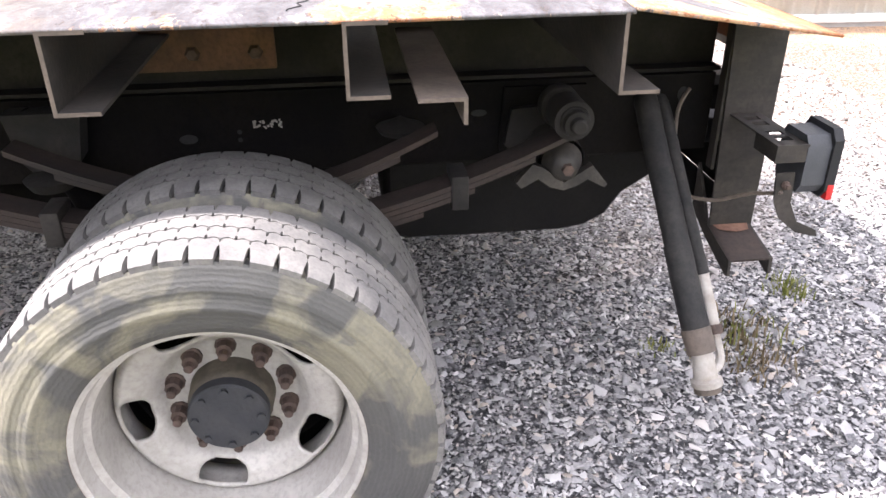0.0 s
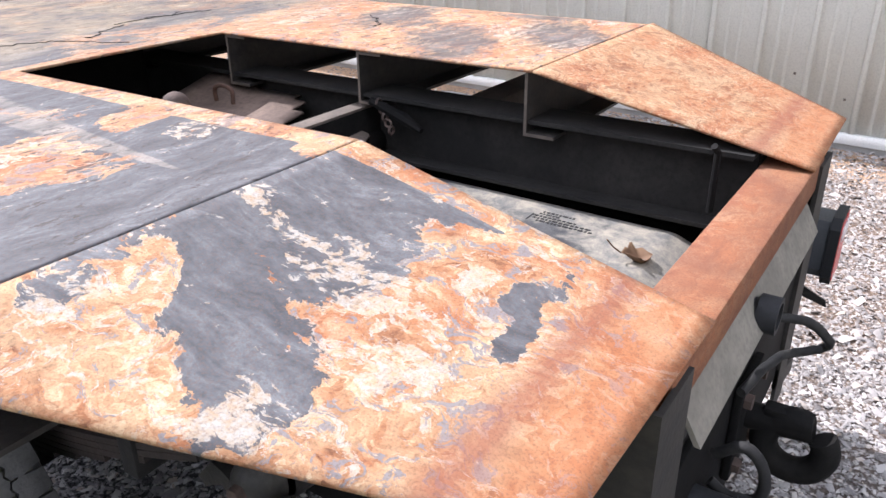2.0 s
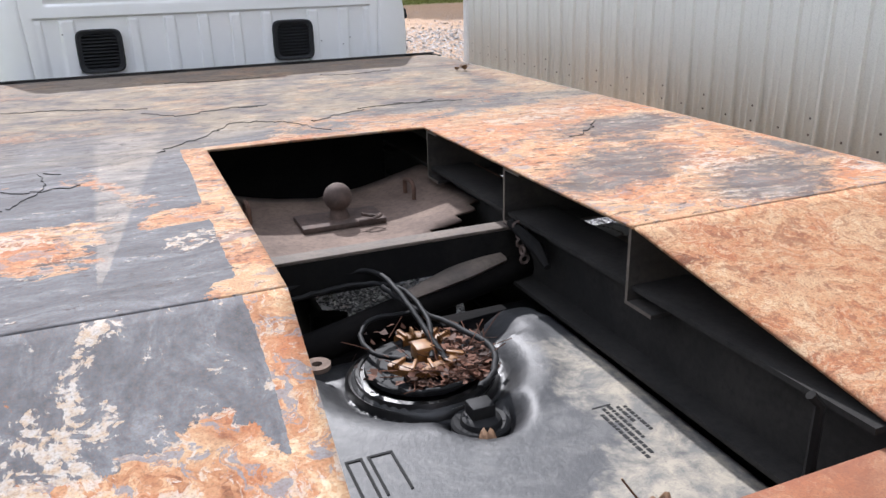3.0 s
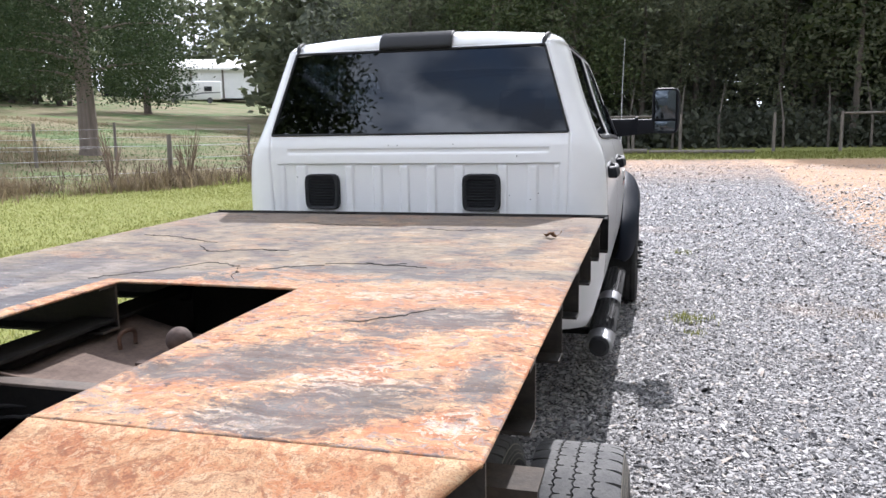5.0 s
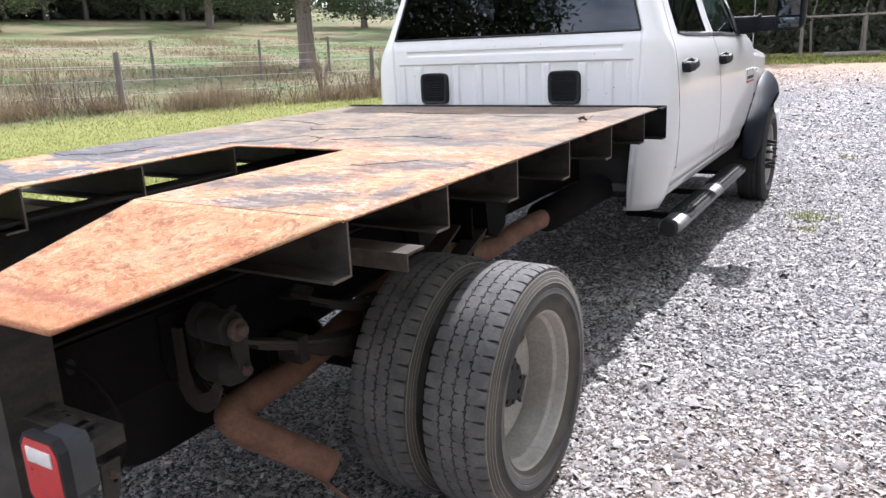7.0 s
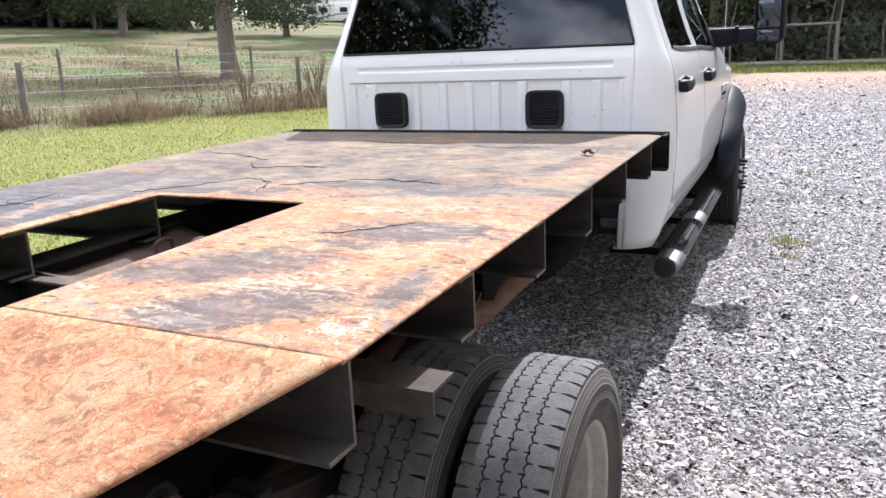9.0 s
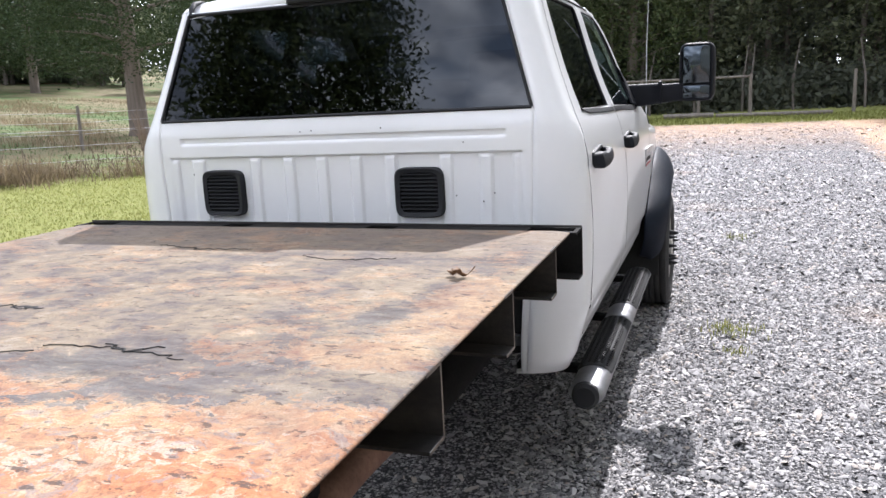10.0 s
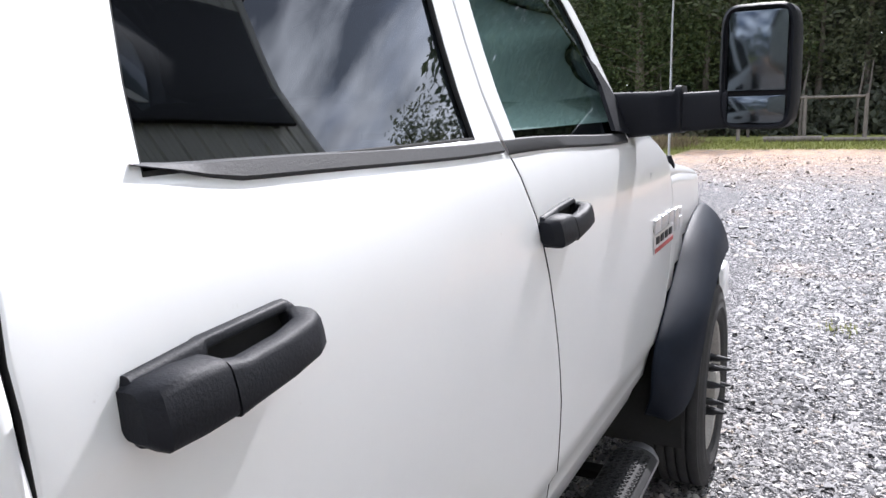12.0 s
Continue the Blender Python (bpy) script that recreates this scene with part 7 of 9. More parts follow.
for s in (-1, 1):
    # inner dark liner seen in the gaps
    lin = Geo()
    lin.grid([[(s * (side(y, z) - 0.022), y, z) for y in (3.09, 3.4, 3.8, 4.2, 4.6, 5.0, 5.35)] for z in (0.60, 0.8, 1.0, 1.2, 1.4, 1.485)])
    part("door_liner", lin, M["gap"], truck)
    # rear door
    ya, yb = [(1.49, 3.205), (1.64, 3.245), (1.80, 3.290), (1.90, 3.318), (1.935, 3.350)], [(1.49, 3.925), (1.68, 3.955), (1.90, 3.990), (1.935, 3.975)]

    def upper(name, zs, edge0, wa, wb, edge1, parent):
        rows = []
        for z in zs:
            e0 = edge0(z)
            gap_ = lerp(wa, z) - 0.006 - e0
            ys = [e0, e0 + 0.004, e0 + 0.12 * gap_, e0 + 0.28 * gap_, e0 + 0.5 * gap_, e0 + 0.75 * gap_, lerp(wa, z) - 0.006, lerp(wa, z), (lerp(wa, z) * 2 + lerp(wb, z)) / 3, (lerp(wa, z) + 2 * lerp(wb, z)) / 3, lerp(wb, z), lerp(wb, z) + 0.006, edge1(z) - 0.01, edge1(z)]
            rows.append([(s * (side(y, z) + 0.0006), y, z) for y in ys])
        ob = part(name, Geo().grid(rows, lambda i, j: 0 < i < len(zs) - 2 and 7 <= j <= 9), M["paint"], parent, "", 60)
        solid(ob, 0.02)
        pane = [[(s * (side(y, z) - 0.010), y, z) for y in np.linspace(lerp(wa, z) - 0.005, lerp(wb, z) + 0.005, 6)] for z in list(zs[1:-2]) + [zs[-2] + 0.004]]
        return ob, pane
    zs_all = DZL[:-1] + DZU
    rows = []
    for z in zs_all:
        e0, e1, a_, b_ = lerp(RC, z) + G / 2, lerp(MC, z) - G / 2, lerp(ya, z), lerp(yb, z)
        gap_ = a_ - 0.006 - e0
        ys = [e0, e0 + 0.004, e0 + 0.12 * gap_, e0 + 0.28 * gap_, e0 + 0.5 * gap_, e0 + 0.75 * gap_, a_ - 0.006] + [a_ + (b_ - a_) * k / 6 for k in range(7)] + [b_ + 0.006, b_ + 0.6 * (e1 - b_), e1 - 0.012, e1 - 0.004, e1]
        rows.append([(s * side(y, z), y, z) for y in ys])
    lo = part("rear_door", Geo().grid(rows, lambda i, j: len(DZL) - 1 <= i < len(zs_all) - 2 and 7 <= j <= 12), [M["paint"], M["gap"]], truck, "white rear door", 60)
    solid(lo, 0.012).modifiers[0].material_offset_rim = 1
    pane = [[(s * (side(y, z) - 0.010), y, z) for y in np.linspace(lerp(ya, z) - 0.005, lerp(yb, z) + 0.005, 6)] for z in DZU[:-2] + [DZU[-2] + 0.004]]
    part("door_glass", Geo().grid(pane), M["glass_dark"], lo, "dark tinted window", 60)
    # black edge round the opening
    bd = Geo()
    ring = [(lerp(ya, z), z) for z in DZU[:-1]] + [(lerp(yb, z), z) for z in DZU[:-1][::-1]] + [(lerp(ya, 1.476), 1.476)]
    bd.tube([(s * (side(y, z) - 0.005), y, z) for y, z in ring], 0.005, 6)
    part("window_seal", bd, M["gap"], lo)
    belt = Geo()
    b0, b1 = 3.195, 4.015
    rows = []
    for i in range(20):
        y = b0 + (b1 - b0) * i / 19
        zt = 1.486 - 0.014 * smoothstep(3.2, 3.95, y) + 0.004 * smoothstep(3.26, 3.195, y)
        k = 0.12 + 0.9 * smoothstep(3.19, 3.34, y)
        z2, z3 = zt - 0.018 * k, zt - 0.023 * k
        rows.append([(s * (side(y, zt) - 0.004), y, zt), (s * (side(y, zt) + 0.006), y, zt - 0.002), (s * (side(y, z2) + 0.007), y, z2), (s * (side(y, z3) + 0.001), y, z3)])
    belt.grid(rows)
    part("belt_moulding", belt, M["plastic"], lo, "faded black belt moulding", 40)
    handle(3.112, 3.338, 1.305, s, lo)
    # front door
    fd = skin("front_door", DZL[:-3] + [1.450], lambda z: lerp(MC, z) + G / 2, lambda z: lerp(FC, z) - G / 2, [0, 0.004, 0.02] + [i / 20 for i in range(1, 20)] + [0.98, 0.996, 1], s, None, None, "white front door")
    fa, fb = [(1.47, 4.098), (1.93, 4.150)], [(1.47, 4.945), (1.60, 4.905), (1.72, 4.850), (1.80, 4.785), (1.86, 4.700), (1.90, 4.615), (1.93, 4.520)]
    FZ = [1.450, 1.56, 1.64, 1.72, 1.80, 1.86, 1.90, 1.93, 1.955]
    _, pane = upper("door_frame", [FZ[0] - 0.012] + FZ, lambda z: lerp(MC, z) + G / 2, fa, fb, lambda z: lerp(fb, z) + 0.065, fd)
    part("door_glass", Geo().grid(pane), M["glass_side"], fd, "lightly tinted window", 60)
    bd = Geo()
    ring = [(lerp(fa, z), z) for z in FZ[:-1]] + [(lerp(fb, z), z) for z in FZ[:-1][::-1]] + [(lerp(fa, 1.45), 1.45)]
    bd.tube([(s * (side(y, z) - 0.005), y, z) for y, z in ring], 0.005, 6)
    part("window_seal", bd, M["gap"], fd)
    belt = Geo()
    rows = []
    for i in range(16):
        y = 4.03 + (4.91 - 4.03) * i / 15
        zt = 1.472 - 0.020 * smoothstep(4.1, 4.9, y)
        rows.append([(s * (side(y, zt) - 0.004), y, zt), (s * (side(y, zt) + 0.006), y, zt - 0.002), (s * (side(y, zt - 0.02) + 0.007), y, zt - 0.022), (s * (side(y, zt - 0.03) + 0.001), y, zt - 0.028)])
    belt.grid(rows)
    part("belt_moulding", belt, M["plastic"], fd, "faded black belt moulding", 40)
    handle(4.100, 4.318, 1.300, s, fd)
    # A pillar, cowl side and fender
    pil = Geo()
    rows = []
    for z in (1.46, 1.56, 1.64, 1.72, 1.80, 1.86, 1.91, 1.95, 1.975):
        y0_ = lerp([(1.46, 5.015), (1.60, 4.975), (1.72, 4.918), (1.80, 4.852), (1.86, 4.768), (1.90, 4.682), (1.95, 4.54), (1.975, 4.45)], z)
        rows.append([(s * side(4.5, min(z, 1.975)), y0_, z), (s * (side(4.5, min(z, 1.975)) - 0.01), y0_ + 0.04, z + 0.006), (s * (side(4.5, min(z, 1.975)) - 0.045), y0_ + 0.10, z + 0.01)])
    pil.grid(rows)
    solid(part("a_pillar", pil, M["paint"], truck, smooth=60), 0.02)
    # fender with the wheel arch cut out
    FZL = [0.62, 0.70, 0.735, 0.80, 0.88, 0.96, 1.04, 1.10, 1.15, 1.20, 1.25, 1.285]
    CX, CZ, AR = 5.90, 0.48, 0.60
    TOPZ = [(5.3, 1.285), (5.6, 1.280), (6.1, 1.236), (6.75, 1.15), (7.02, 1.08)]

    def tuck(y):
        return 0.16 * smoothstep(5.9, 7.02, y) ** 1.3
    rows = []
    ysf = [0, 0.01, 0.03, 0.06, 0.10, 0.15, 0.2, 0.26, 0.32, 0.38, 0.44, 0.5, 0.56, 0.62, 0.68, 0.74, 0.8, 0.86, 0.92, 0.96, 1]
    for z in FZL:
        a, b = lerp(FC, z) + G / 2, 7.02 - 0.25 * smoothstep(1.15, 1.36, z)
        rows.append([(s * (side(y, z) - tuck(y)), y, z if z <= 1.04 else 1.04 + (z - 1.04) * (lerp(TOPZ, y) - 1.04) / 0.245) for y in [a + (b - a) * c for c in ysf]])
    fen = part("front_fender", Geo().grid(rows, lambda i, j: math.hypot(5.45 + 1.53 * (ysf[j] + ysf[j + 1]) / 2 - CX, (FZL[i] + FZL[i + 1]) / 2 - CZ) < AR - 0.03), M["paint"], truck, "white front fender", 60)
    solid(fen, 0.012)
    top = Geo()
    rows = []
    for i in range(16):
        y = 5.10 + (6.75 - 5.10) * i / 15
        z1_ = lerp([(5.10, 1.455), (5.28, 1.425), (5.6, 1.345), (6.1, 1.275), (6.75, 1.185)], y)
        zz = min(1.35, z1_ - 0.01)
        r = []
        for k in range(8):
            t = k / 7 * math.pi / 2
            xo_, zb_ = side(y, 1.285) - tuck(y), lerp(TOPZ, y) - 0.002
            r.append((s * (xo_ - 0.20 * (1 - math.cos(t)) ** 1.2), y, zb_ + (z1_ - zb_) * math.sin(t)))
        rows.append(r)
    top.grid(rows)
    solid(part("fender_top", top, M["paint"], fen, smooth=60), 0.012)
    # flare
    fl = Geo()
    rows = []
    arch = [((0.950, 5.31, 0.45), (1.020, 5.34, 0.425)), ((0.985, 5.24, 0.55), (1.065, 5.355, 0.465)), ((0.996, 5.20, 0.66), (1.095, 5.37, 0.54)), ((0.998, 5.26, 0.75), (1.115, 5.39, 0.66)), ((1.0, 5.38, 0.83), (1.122, 5.45, 0.765)), ((1.0, 5.55, 0.93), (1.125, 5.57, 0.845)), ((1.0, 5.72, 1.03), (1.125, 5.72, 0.90)), ((1.0, 5.92, 1.09), (1.122, 5.91, 0.935)), ((0.995, 6.17, 1.105), (1.112, 6.10, 0.93)), ((0.98, 6.38, 1.04), (1.095, 6.26, 0.895)), ((0.95, 6.50, 0.90), (1.05, 6.38, 0.81)), ((0.92, 6.56, 0.74), (0.985, 6.43, 0.69)), ((0.89, 6.58, 0.60), (0.94, 6.46, 0.56))]

    def arch_at(w):
        """Smooth curve through the stations of the arch."""
        i = min(int(w), len(arch) - 2)
        f_ = w - i
        p = [arch[min(max(i + d, 0), len(arch) - 1)] for d in (-1, 0, 1, 2)]
        return [tuple(0.5 * (2 * q1 + (q2 - q0) * f_ + (2 * q0 - 5 * q1 + 4 * q2 - q3) * f_ ** 2 + (3 * q1 - q0 - 3 * q2 + q3) * f_ ** 3) for q0, q1, q2, q3 in zip(p[0][e], p[1][e], p[2][e], p[3][e])) for e in (0, 1)]
    for k in range(61):
        p, q = arch_at(k * (len(arch) - 1) / 60)
        r = [(s * (p[0] - 0.010), p[1], p[2])]
        for u in np.linspace(0, 1, 9):
            cu, su = 1 - math.cos(u * math.pi / 2), math.sin(u * math.pi / 2)
            r.append((s * (p[0] + (q[0] - p[0]) * (0.35 * u + 0.65 * su)), p[1] + (q[1] - p[1]) * (0.4 * u + 0.6 * cu), p[2] + (q[2] - p[2]) * (0.4 * u + 0.6 * cu)))
        dy_, dz_ = CX - q[1], 0.45 - q[2]
        d_ = math.hypot(dy_, dz_)
        dy_, dz_ = dy_ / d_ * 0.012, dz_ / d_ * 0.012
        r += [(s * (q[0] + 0.003), q[1] + dy_ * 0.6, q[2] + dz_ * 0.6), (s * (q[0] - 0.006), q[1] + dy_, q[2] + dz_), (s * (q[0] - 0.045), q[1] + dy_, q[2] + dz_)]
        rows.append(r)
    fl.grid(rows)
    flo = part("fender_flare", fl, M["flare"], truck, "dark grey plastic wheel arch flare", 50)
    solid(flo, 0.006)
    liner = Geo()
    liner.grid([[(s * x, 5.86 + 0.50 * math.cos(math.radians(200 - 220 * k / 20)), CZ + 0.50 * math.sin(math.radians(200 - 220 * k / 20))) for x in (0.55, 0.8, 1.06)] for k in range(21)])
    part("wheel_liner", liner, M["gap"], truck)
    # badges
    bg = Geo()
    y0_ = 5.13
    for k in range(3):
        bg.box(s * 1.003 - 0.004, s * 1.003 + 0.004, y0_ + k * 0.108, y0_ + k * 0.108 + 0.080, 1.128, 1.172, 0.003)
    part("badge", bg, M["badge"], fd, "chrome lettering shapes")
    part("badge_frame", Geo().box(s * 1.001 - 0.002, s * 1.001 + 0.002, y0_, y0_ + 0.31, 1.060, 1.122, 0.001), M["badge"], fd, "chrome badge plate")
    for k in range(4):
        part("badge_bar", Geo().box(s * 1.003 - 0.003, s * 1.003 + 0.003, y0_ + 0.02 + k * 0.070, y0_ + 0.066 + k * 0.070, 1.090, 1.114, 0.001), M["plastic"], fd)
    part("badge_strip", Geo().box(s * 1.003 - 0.002, s * 1.003 + 0.002, y0_ + 0.006, y0_ + 0.304, 1.064, 1.078, 0.001), M["decal_red"], fd, "red badge strip")
    part("badge", Geo().box(s * 0.998 - 0.006, s * 0.998 + 0.006, 5.48, 5.54, 1.085, 1.165, 0.002).box(s * 0.998 - 0.006, s * 0.998 + 0.006, 5.56, 5.62, 1.085, 1.125, 0.002).box(s * 0.998 - 0.006, s * 0.998 + 0.006, 5.57, 5.61, 1.135, 1.160, 0.002), M["badge"], fen, "chrome lettering shapes")
    # black sail panel at the front corner of the window
    sail = Geo().prism([(4.80, 1.462), (5.03, 1.440), (4.955, 1.535), (4.865, 1.640), (4.795, 1.665), (4.845, 1.585)], "x", 0.0, 0.012)
    sail.v = [(s * (side(4.9, p[2]) + 0.001 + p[0]), p[1], p[2]) for p in sail.v]
    part("sail_panel", sail, M["handle"], fd, "black plastic sail panel", 40)
    # towing mirror: flat telescoping arm, tall head with two glasses
    arm = Geo()
    rows = []
    for t, x, zc_, hh, hd in ((0, 0.915, 1.500, 0.066, 0.050), (0.1, 0.945, 1.500, 0.066, 0.050), (0.35, 1.03, 1.503, 0.062, 0.048), (0.55, 1.085, 1.508, 0.060, 0.048), (0.57, 1.090, 1.513, 0.066, 0.052), (0.64, 1.105, 1.513, 0.066, 0.052), (0.66, 1.110, 1.505, 0.054, 0.042), (1, 1.225, 1.510, 0.052, 0.042)):
        yc_ = 4.985 - 0.005 * t
        rows.append([(s * x, yc_ + hd * math.copysign(abs(math.cos(a)) ** 0.3, math.cos(a)), zc_ + hh * math.copysign(abs(math.sin(a)) ** 0.3, math.sin(a))) for a in [k * math.pi / 12 for k in range(24)]])
    arm.grid(rows, wrap=True)
    arm.add(rows[0], [tuple(range(24))])
    arm.add(rows[-1], [tuple(range(24))[::-1]])
    mir = part("towing_mirror", arm, M["handle"], truck, "large black towing mirror", 40)
    hd_ = Geo()
    cx_, cz_, my_ = 1.296, 1.618, 4.935
    ring_ = []
    for dy, kx, kz, ox in ((0.010, 0.080, 0.150, 0.0), (0.0, 0.086, 0.156, 0.0), (0.008, 0.094, 0.163, 0.002), (0.07, 0.096, 0.163, 0.010), (0.15, 0.088, 0.150, 0.016), (0.20, 0.055, 0.11, 0.016)):
        ring_.append([(s * (cx_ + ox + kx * math.copysign(abs(math.cos(a)) ** 0.34, math.cos(a))), my_ + dy, cz_ + kz * math.copysign(abs(math.sin(a)) ** 0.34, math.sin(a))) for a in [k * math.pi / 20 for k in range(40)]])
    hd_.grid(ring_, wrap=True)
    hd_.add(ring_[-1], [tuple(range(40))])
    hd_.add([(p[0], my_ + 0.020, p[2]) for p in ring_[0]], [tuple(range(40))])
    part("mirror_head", hd_, M["handle"], mir, "black mirror housing", 45)
    m0 = Geo().box(s * cx_ - 0.074, s * cx_ + 0.074, my_ + 0.008, my_ + 0.016, 1.556, 1.764, 0.005)
    part("mirror_glass", m0, M["mirror"], mir, "flat mirror glass")
    m1 = Geo().box(s * cx_ - 0.074, s * cx_ + 0.074, my_ + 0.008, my_ + 0.016, 1.470, 1.544, 0.005)
    part("spot_mirror", m1, M["mirror"], mir, "wide angle spot mirror")
    # rocker and side step
    rk = Geo()
    rk.grid([[(s * x, y, z) for x, z in ((0.948, 0.622), (0.935, 0.60), (0.92, 0.56), (0.88, 0.535))] for y in (3.12, 3.6, 4.2, 4.8, 5.16)])
    solid(part("rocker_panel", rk, M["paint"], truck, smooth=60), 0.01)
    stp = Geo()
    rows = []
    for y, k in ((3.045, 0.0), (3.052, 0.86), (3.075, 1.0), (3.25, 1.0), (4.0, 1.0), (4.9, 1.0), (5.10, 1.0), (5.15, 0.7)):
        rows.append([(s * (0.965 + 0.072 * max(k, 0.55) * math.cos(a)), y, 0.385 + 0.045 * max(k, 0.55) * math.sin(a)) for a in [q * math.pi / 12 for q in range(24)]])
    stp.grid(rows, wrap=True)
    stp.add(rows[0], [tuple(range(24))])
    stp.add(rows[-1], [tuple(range(24))[::-1]])
    step = part("side_step", stp, M["step_metal"], truck, "brushed metal side step tube", 50)
    part("end_cap", Geo().lathe([(3.030, 0.0001), (3.030, 0.040), (3.044, 0.054), (3.062, 0.056)], 24, "y", (s * 0.965, 0, 0.385)), M["plastic"], step)
    for y0_, y1_ in ((3.27, 4.00), (4.24, 5.08)):
        pad = Geo()
        rows = []
        for y in (y0_, y0_ + 0.015, y1_ - 0.015, y1_):
            k = 0.0 if y in (y0_, y1_) else 0.006
            rows.append([(s * (0.965 + (0.0725 + k) * math.cos(a)), y, 0.386 + (0.0455 + k) * math.sin(a)) for a in [math.radians(18 + q * 14.4) for q in range(11)]])
        pad.grid(rows)
        po = part("step_pad", pad, M["vent"], step, "black honeycomb tread pad", 50)
        hx = Geo()
        ny = int((y1_ - y0_ - 0.05) / 0.026)
        for iy in range(ny):
            for ix in range(5):
                x = 0.965 - 0.048 + ix * 0.024
                y = y0_ + 0.03 + iy * 0.026 + (0.013 if ix % 2 else 0)
                zt = 0.386 + 0.0515 * math.sqrt(max(0, 1 - ((x - 0.965) / 0.0785) ** 2))
                tilt = (x - 0.965) * -0.8
                hx.lathe([(zt - 0.002, 0.0125), (zt + 0.003, 0.0115), (zt + 0.003, 0.0085), (zt - 0.001, 0.008)], 6, "z", (s * x, y, 0))
        tagged(part("honeycomb", hx, M["vent"], po), kind="stuff")
    for y in (3.35, 4.12, 4.95):
        part("step_bracket", Geo().box(min(s * 0.62, s * 0.93), max(s * 0.62, s * 0.93), y - 0.03, y + 0.03, 0.37, 0.40, 0.005), M["frame_black"], step)

# antenna on the right fender
ant = part("antenna", Geo().tube([(0.968, 5.52, 1.335), (0.970, 5.515, 1.80), (0.985, 5.50, 2.195)], [0.0042, 0.0034, 0.0026], 8), M["wire"], truck, "thin whip antenna", 60)
part("antenna_base", Geo().tube([(0.962, 5.56, 1.275), (0.966, 5.53, 1.315), (0.968, 5.52, 1.350)], [0.016, 0.022, 0.008], 12), M["handle"], ant, "black antenna foot", 50)

# hood and front end
rows = []
for i in range(14):
    y = 5.05 + (7.05 - 5.05) * i / 13
    zc = lerp([(5.05, 1.43), (5.4, 1.42), (6.6, 1.29), (6.95, 1.20), (7.05, 1.10)], y)
    zs_ = lerp([(5.05, 1.42), (5.6, 1.342), (6.1, 1.272), (6.75, 1.182), (7.05, 1.04)], y)
    rows.append([(x, y, zs_ + (zc - zs_) * (1 - (abs(x) / 0.80) ** 3)) for x in np.linspace(-0.80, 0.80, 17)])
solid(part("hood", Geo().grid(rows), M["paint"], truck, "white hood", 60), 0.012)
part("grille", Geo().box(-0.85, 0.85, 6.98, 7.06, 0.66, 1.05, 0.03), M["plastic"], truck)
part("front_bumper", Geo().box(-1.0, 1.0, 6.98, 7.22, 0.45, 0.66, 0.03), M["paint"], truck)
# windscreen
rows = [[(c * lerp([(1.45, 0.87), (1.93, 0.71)], z), lerp([(1.45, 5.16), (1.70, 5.02), (1.93, 4.60)], z) + 0.12 * (1 - c * c), z) for c in np.linspace(-1, 1, 9)] for z in (1.45, 1.55, 1.65, 1.75, 1.85, 1.93)]
part("windscreen", Geo().grid(rows), M["glass_side"], truck, "windscreen", 60)

# cab inside: floor, firewall, dash, seats
part("cab_floor", Geo().box(-0.88, 0.88, 2.97, 5.05, 0.60, 0.64), M["inner"], truck)
part("firewall", Geo().box(-0.88, 0.88, 5.02, 5.06, 0.60, 1.42), M["inner"], truck)
part("dashboard", Geo().box(-0.86, 0.86, 4.62, 5.0, 1.02, 1.40, 0.06), M["inner"], truck)
part("steering_wheel", Geo().lathe([(-0.014, 0.18), (0, 0.195), (0.014, 0.18), (0, 0.168)], 28, "y", (0, 0, 0), True), M["plastic"], truck, m=pose(-0.42, 4.45, 1.30, 25, 0, 0))
for x in (-0.42, 0.42):
    part("front_seat", Geo().box(x - 0.26, x + 0.26, 3.98, 4.50, 0.80, 0.98, 0.05).box(x - 0.26, x + 0.26, 3.92, 4.06, 0.95, 1.56, 0.05, Matrix.Translation((0, -0.06, 0))).box(x - 0.14, x + 0.14, 3.84, 3.94, 1.56, 1.76, 0.04), M["seat"], truck)
part("rear_seat", Geo().box(-0.78, 0.78, 3.05, 3.50, 0.80, 0.96, 0.05).box(-0.78, 0.78, 2.98, 3.12, 0.94, 1.46, 0.05).box(-0.55, -0.30, 3.0, 3.09, 1.46, 1.62, 0.03).box(0.30, 0.55, 3.0, 3.09, 1.46, 1.62, 0.03), M["seat"], truck)
# mudflap and cab mount seen below the corner
for s in (-1, 1):
    part("cab_mount", Geo().box(min(s * 0.44, s * 0.80), max(s * 0.44, s * 0.80), 2.98, 3.06, 0.90, 0.96, 0.006), M["wall_trim"], truck)
    part("bed_bracket", Geo().box(min(s * 0.70, s * 0.99), max(s * 0.70, s * 0.99), 2.70, 2.78, 0.957, 0.963, 0.001), M["black"], truck)
    # upright near-black sheet below the rear wall stands in for the shade under the cab
    inner_ = Geo().grid([[(s * x, 3.0, z) for x in (0.0, 0.40, 0.86)] for z in (0.56, 0.7, 0.93)])
    part("cab_shade_sheet", inner_, M["gap"], truck)


# ---- ground ----
def spread(lo, hi, near_lo, near_hi, step, grow=1.22):
    xs = list(np.arange(near_lo, near_hi + 1e-6, step))
    d, x = step, near_lo
    left = []
    while x > lo:
        d *= grow
        x -= d
        left.append(max(x, lo))
    d, x = step, near_hi
    right = []
    while x < hi:
        d *= grow
        x += d
        right.append(min(x, hi))
    return left[::-1] + xs + right


gx = spread(-900, 900, -30, 12, 0.6)
gy = spread(-900, 900, -8, 40, 0.8)
gr = Geo().grid([[(x, y, terrain(x, y)) for x in gx] for y in gy])
